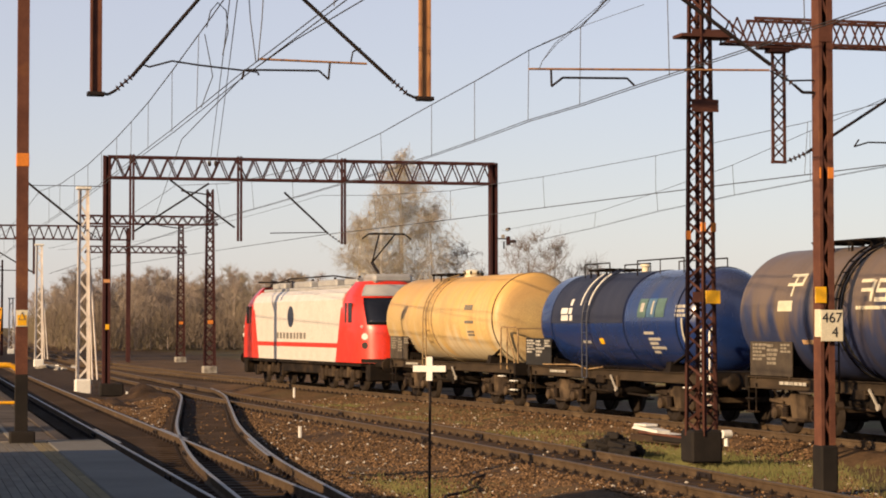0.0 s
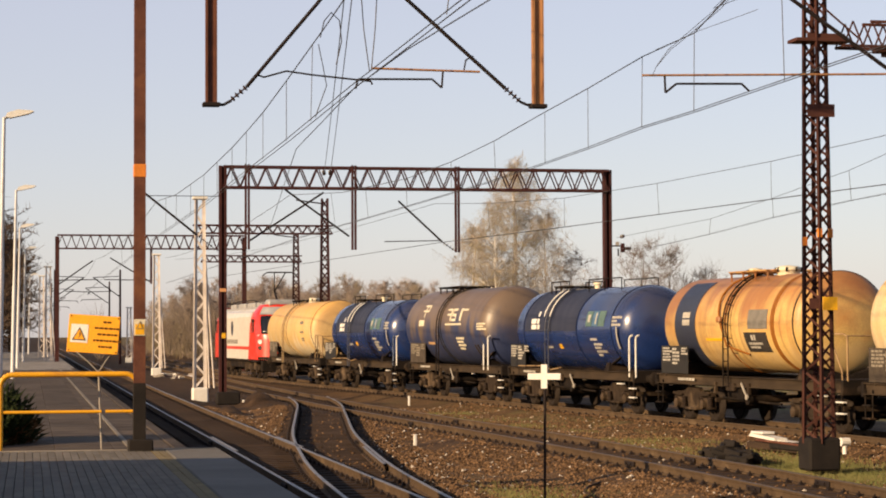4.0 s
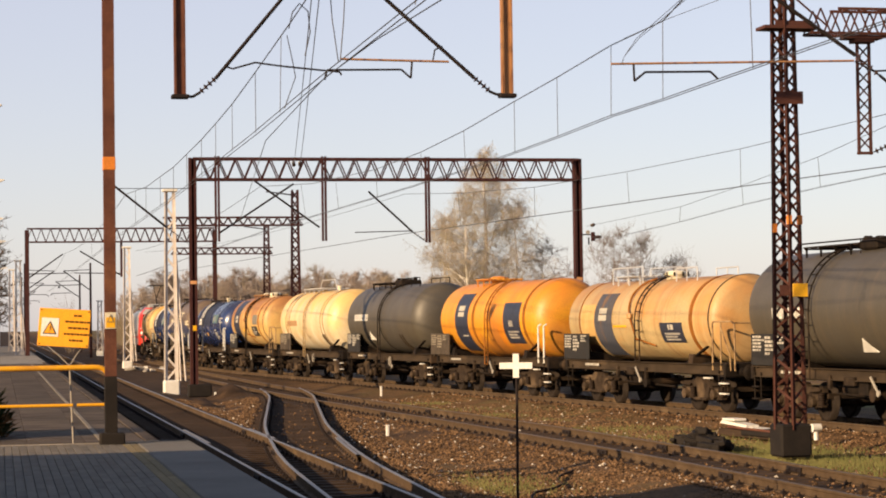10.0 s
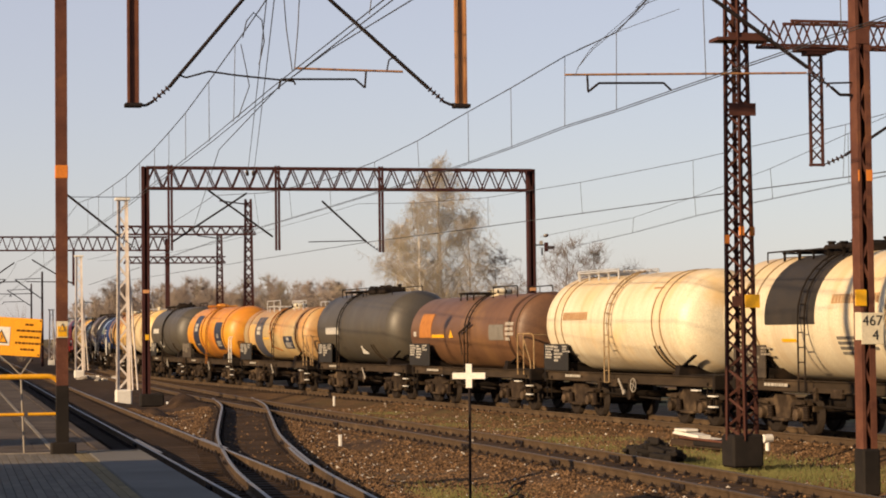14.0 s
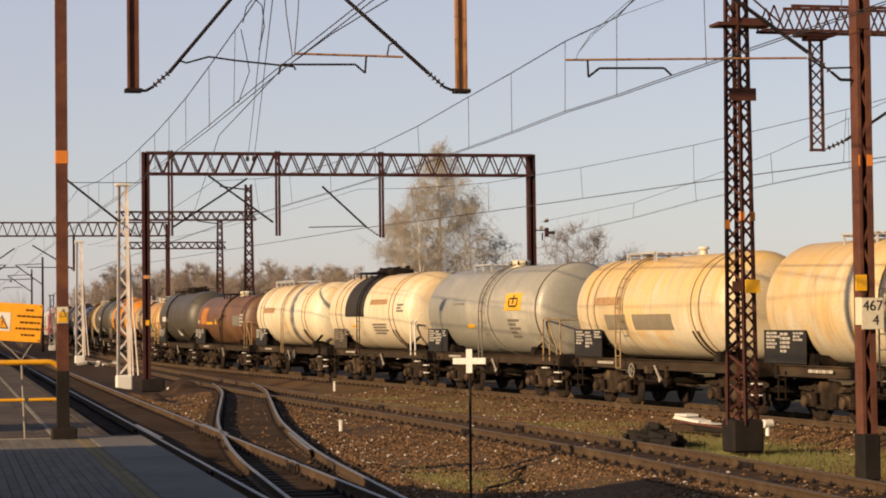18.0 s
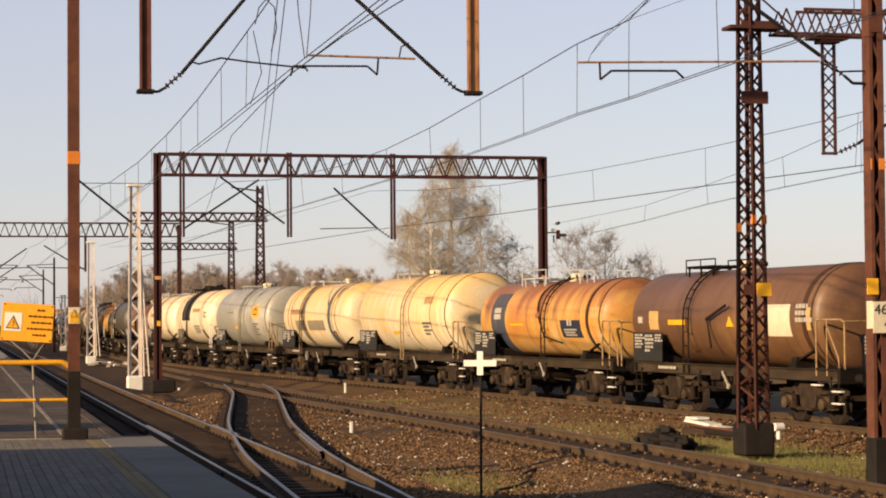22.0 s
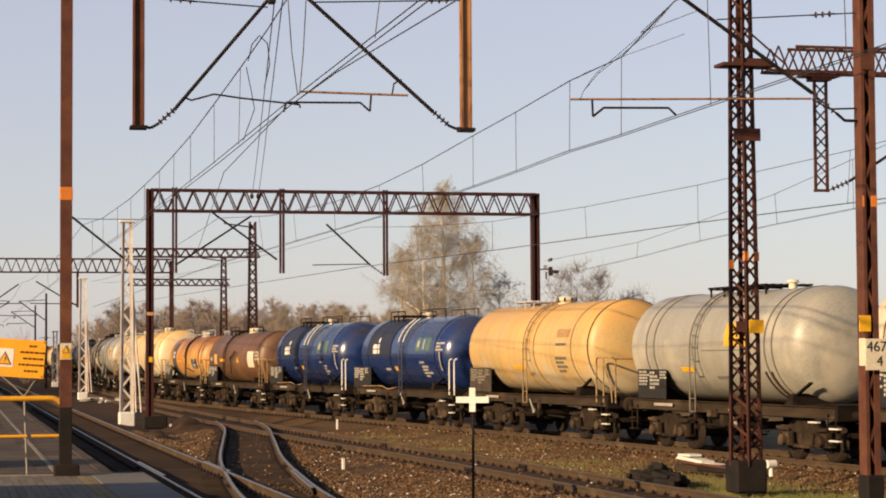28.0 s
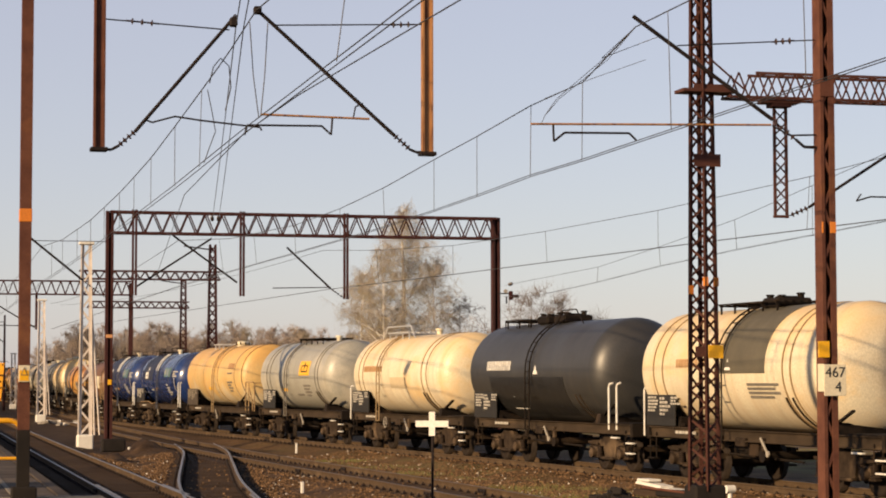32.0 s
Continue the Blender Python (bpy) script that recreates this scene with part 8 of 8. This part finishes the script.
ins[1].default_value = (0.46, 0.41, 0.34, 1)
l.new([q for q in pm2.outputs if q.type == "RGBA"][0], n["Principled BSDF"].inputs["Base Color"])
rs = np.random.RandomState(3)
N = 70000
sy = 27 + 48 * rs.rand(N) ** 1.6
sx = 5.7 + (np.minimum(0.36 * sy + 4, 20.5) - 5.7) * rs.rand(N)
octa = np.array([(1, 0, 0), (-1, 0, 0), (0, 1, 0), (0, -1, 0), (0, 0, 1), (0, 0, -1)], float)
tri8 = np.array([(0, 2, 4), (2, 1, 4), (1, 3, 4), (3, 0, 4), (2, 0, 5), (1, 2, 5), (3, 1, 5), (0, 3, 5)])
size = 0.018 + 0.028 * rs.rand(N)
ang = rs.rand(N) * 6.28
vv = octa[None] * (size[:, None, None] * (0.7 + 0.6 * rs.rand(N, 6, 1)))
vv[:, :, 2] *= 0.7
ca, sa = np.cos(ang)[:, None], np.sin(ang)[:, None]
xx = vv[:, :, 0] * ca - vv[:, :, 1] * sa + sx[:, None]
yy = vv[:, :, 0] * sa + vv[:, :, 1] * ca + sy[:, None]
zz = vv[:, :, 2]
near_any = np.minimum.reduce([np.abs(sx - 4.9), np.abs(sx - np.array([track2_rail(y) + 0.75 for y in sy])), np.abs(sx - np.array([train_rail(y)[0] + 0.75 for y in sy])), np.abs(sx - np.array([cross_rail(min(y, 79)) + 0.75 for y in sy]))])
gz = np.where(near_any < 1.5, -0.172, -0.205 - np.minimum(0.14, (near_any - 1.5) * 0.16)) + 0.012
bed = np.minimum.reduce([np.abs(sx - 4.9), np.abs(sx - np.array([track2_rail(y) + 0.75 for y in sy])), np.abs(sx - np.array([cross_rail(min(y, 79)) + 0.75 for y in sy]))])
keep = ((near_any > 0.95) | (rs.rand(N) < 0.4)) & ((bed > 1.1) | (rs.rand(N) < 0.12))
zz = zz + gz[:, None]
V = np.stack([xx, yy, zz], -1)[keep].reshape(-1, 3)
K = int(keep.sum())
Fc = (tri8[None] + 6 * np.arange(K)[:, None, None]).reshape(-1, 3)
me = bpy.data.meshes.new("ballast_stones")
me.from_pydata(V.tolist(), [], Fc.tolist())
me.materials.append(M_STONE)
tagged(new("ballast_stones", me), "loose brown ballast stones between the tracks", "stones", kind="stuff")

M_GRASS = material("dry_grass", (0.17, 0.15, 0.06), (0.105, 0.115, 0.04), 0.85, 0, 0.8, bump=0)
rg = random.Random(31)
v, f = [], []
for i in range(11000):
    y = 28 + 42 * rg.random() ** 1.6
    tr = train_rail(y)[0]
    x = rg.uniform(13.25, tr - 1.6)
    if noise.noise((x * 0.8, y * 0.35, 7)) + rg.gauss(0, 0.12) < 0.14:
        continue
    p = Vector((x, y, -0.34))
    blade(v, f, p, p + Vector((rg.gauss(0, 0.03), rg.gauss(0, 0.03), rg.uniform(0.05, 0.13))), 0.008, Vector((0, 1, 0)))
for i in range(6500):
    x, y = (rg.gauss(7.6, 0.7), rg.gauss(33.5, 1.3)) if i < 900 else (rg.gauss(15.0, 0.9), rg.gauss(38.5, 3.2))
    if i >= 900 and x < 13.4:
        continue
    if abs(x - cross_rail(y) - 0.75) < 1.0:
        continue
    p = Vector((x, y, -0.3))
    blade(v, f, p, p + Vector((rg.gauss(0, 0.03), rg.gauss(0, 0.03), rg.uniform(0.04, 0.12))), 0.008, Vector((0, 1, 0)))
tagged(part("grass", raw(v, f), M_GRASS), "thin dry spring grass between the tracks", "grass", kind="stuff")


def motions():
    """The train rolls through at a slowly falling speed, its wheels turning."""
    for ob, off, piv in CARS:
        walk(ob, [(t, rides(travelled(t) + off, piv)) for t in np.arange(0, 32.01, 1.0)])
    times = np.arange(0, 32.001, 1 / 15)
    turn = [pose(0, 0, 0, -math.degrees(travelled(t) / 0.46) % 360) for t in times]
    for ob, d in WHEELS:
        walk(ob, [(t, Matrix.Translation((0, d, 0.46)) @ m) for t, m in zip(times, turn)])


motions()
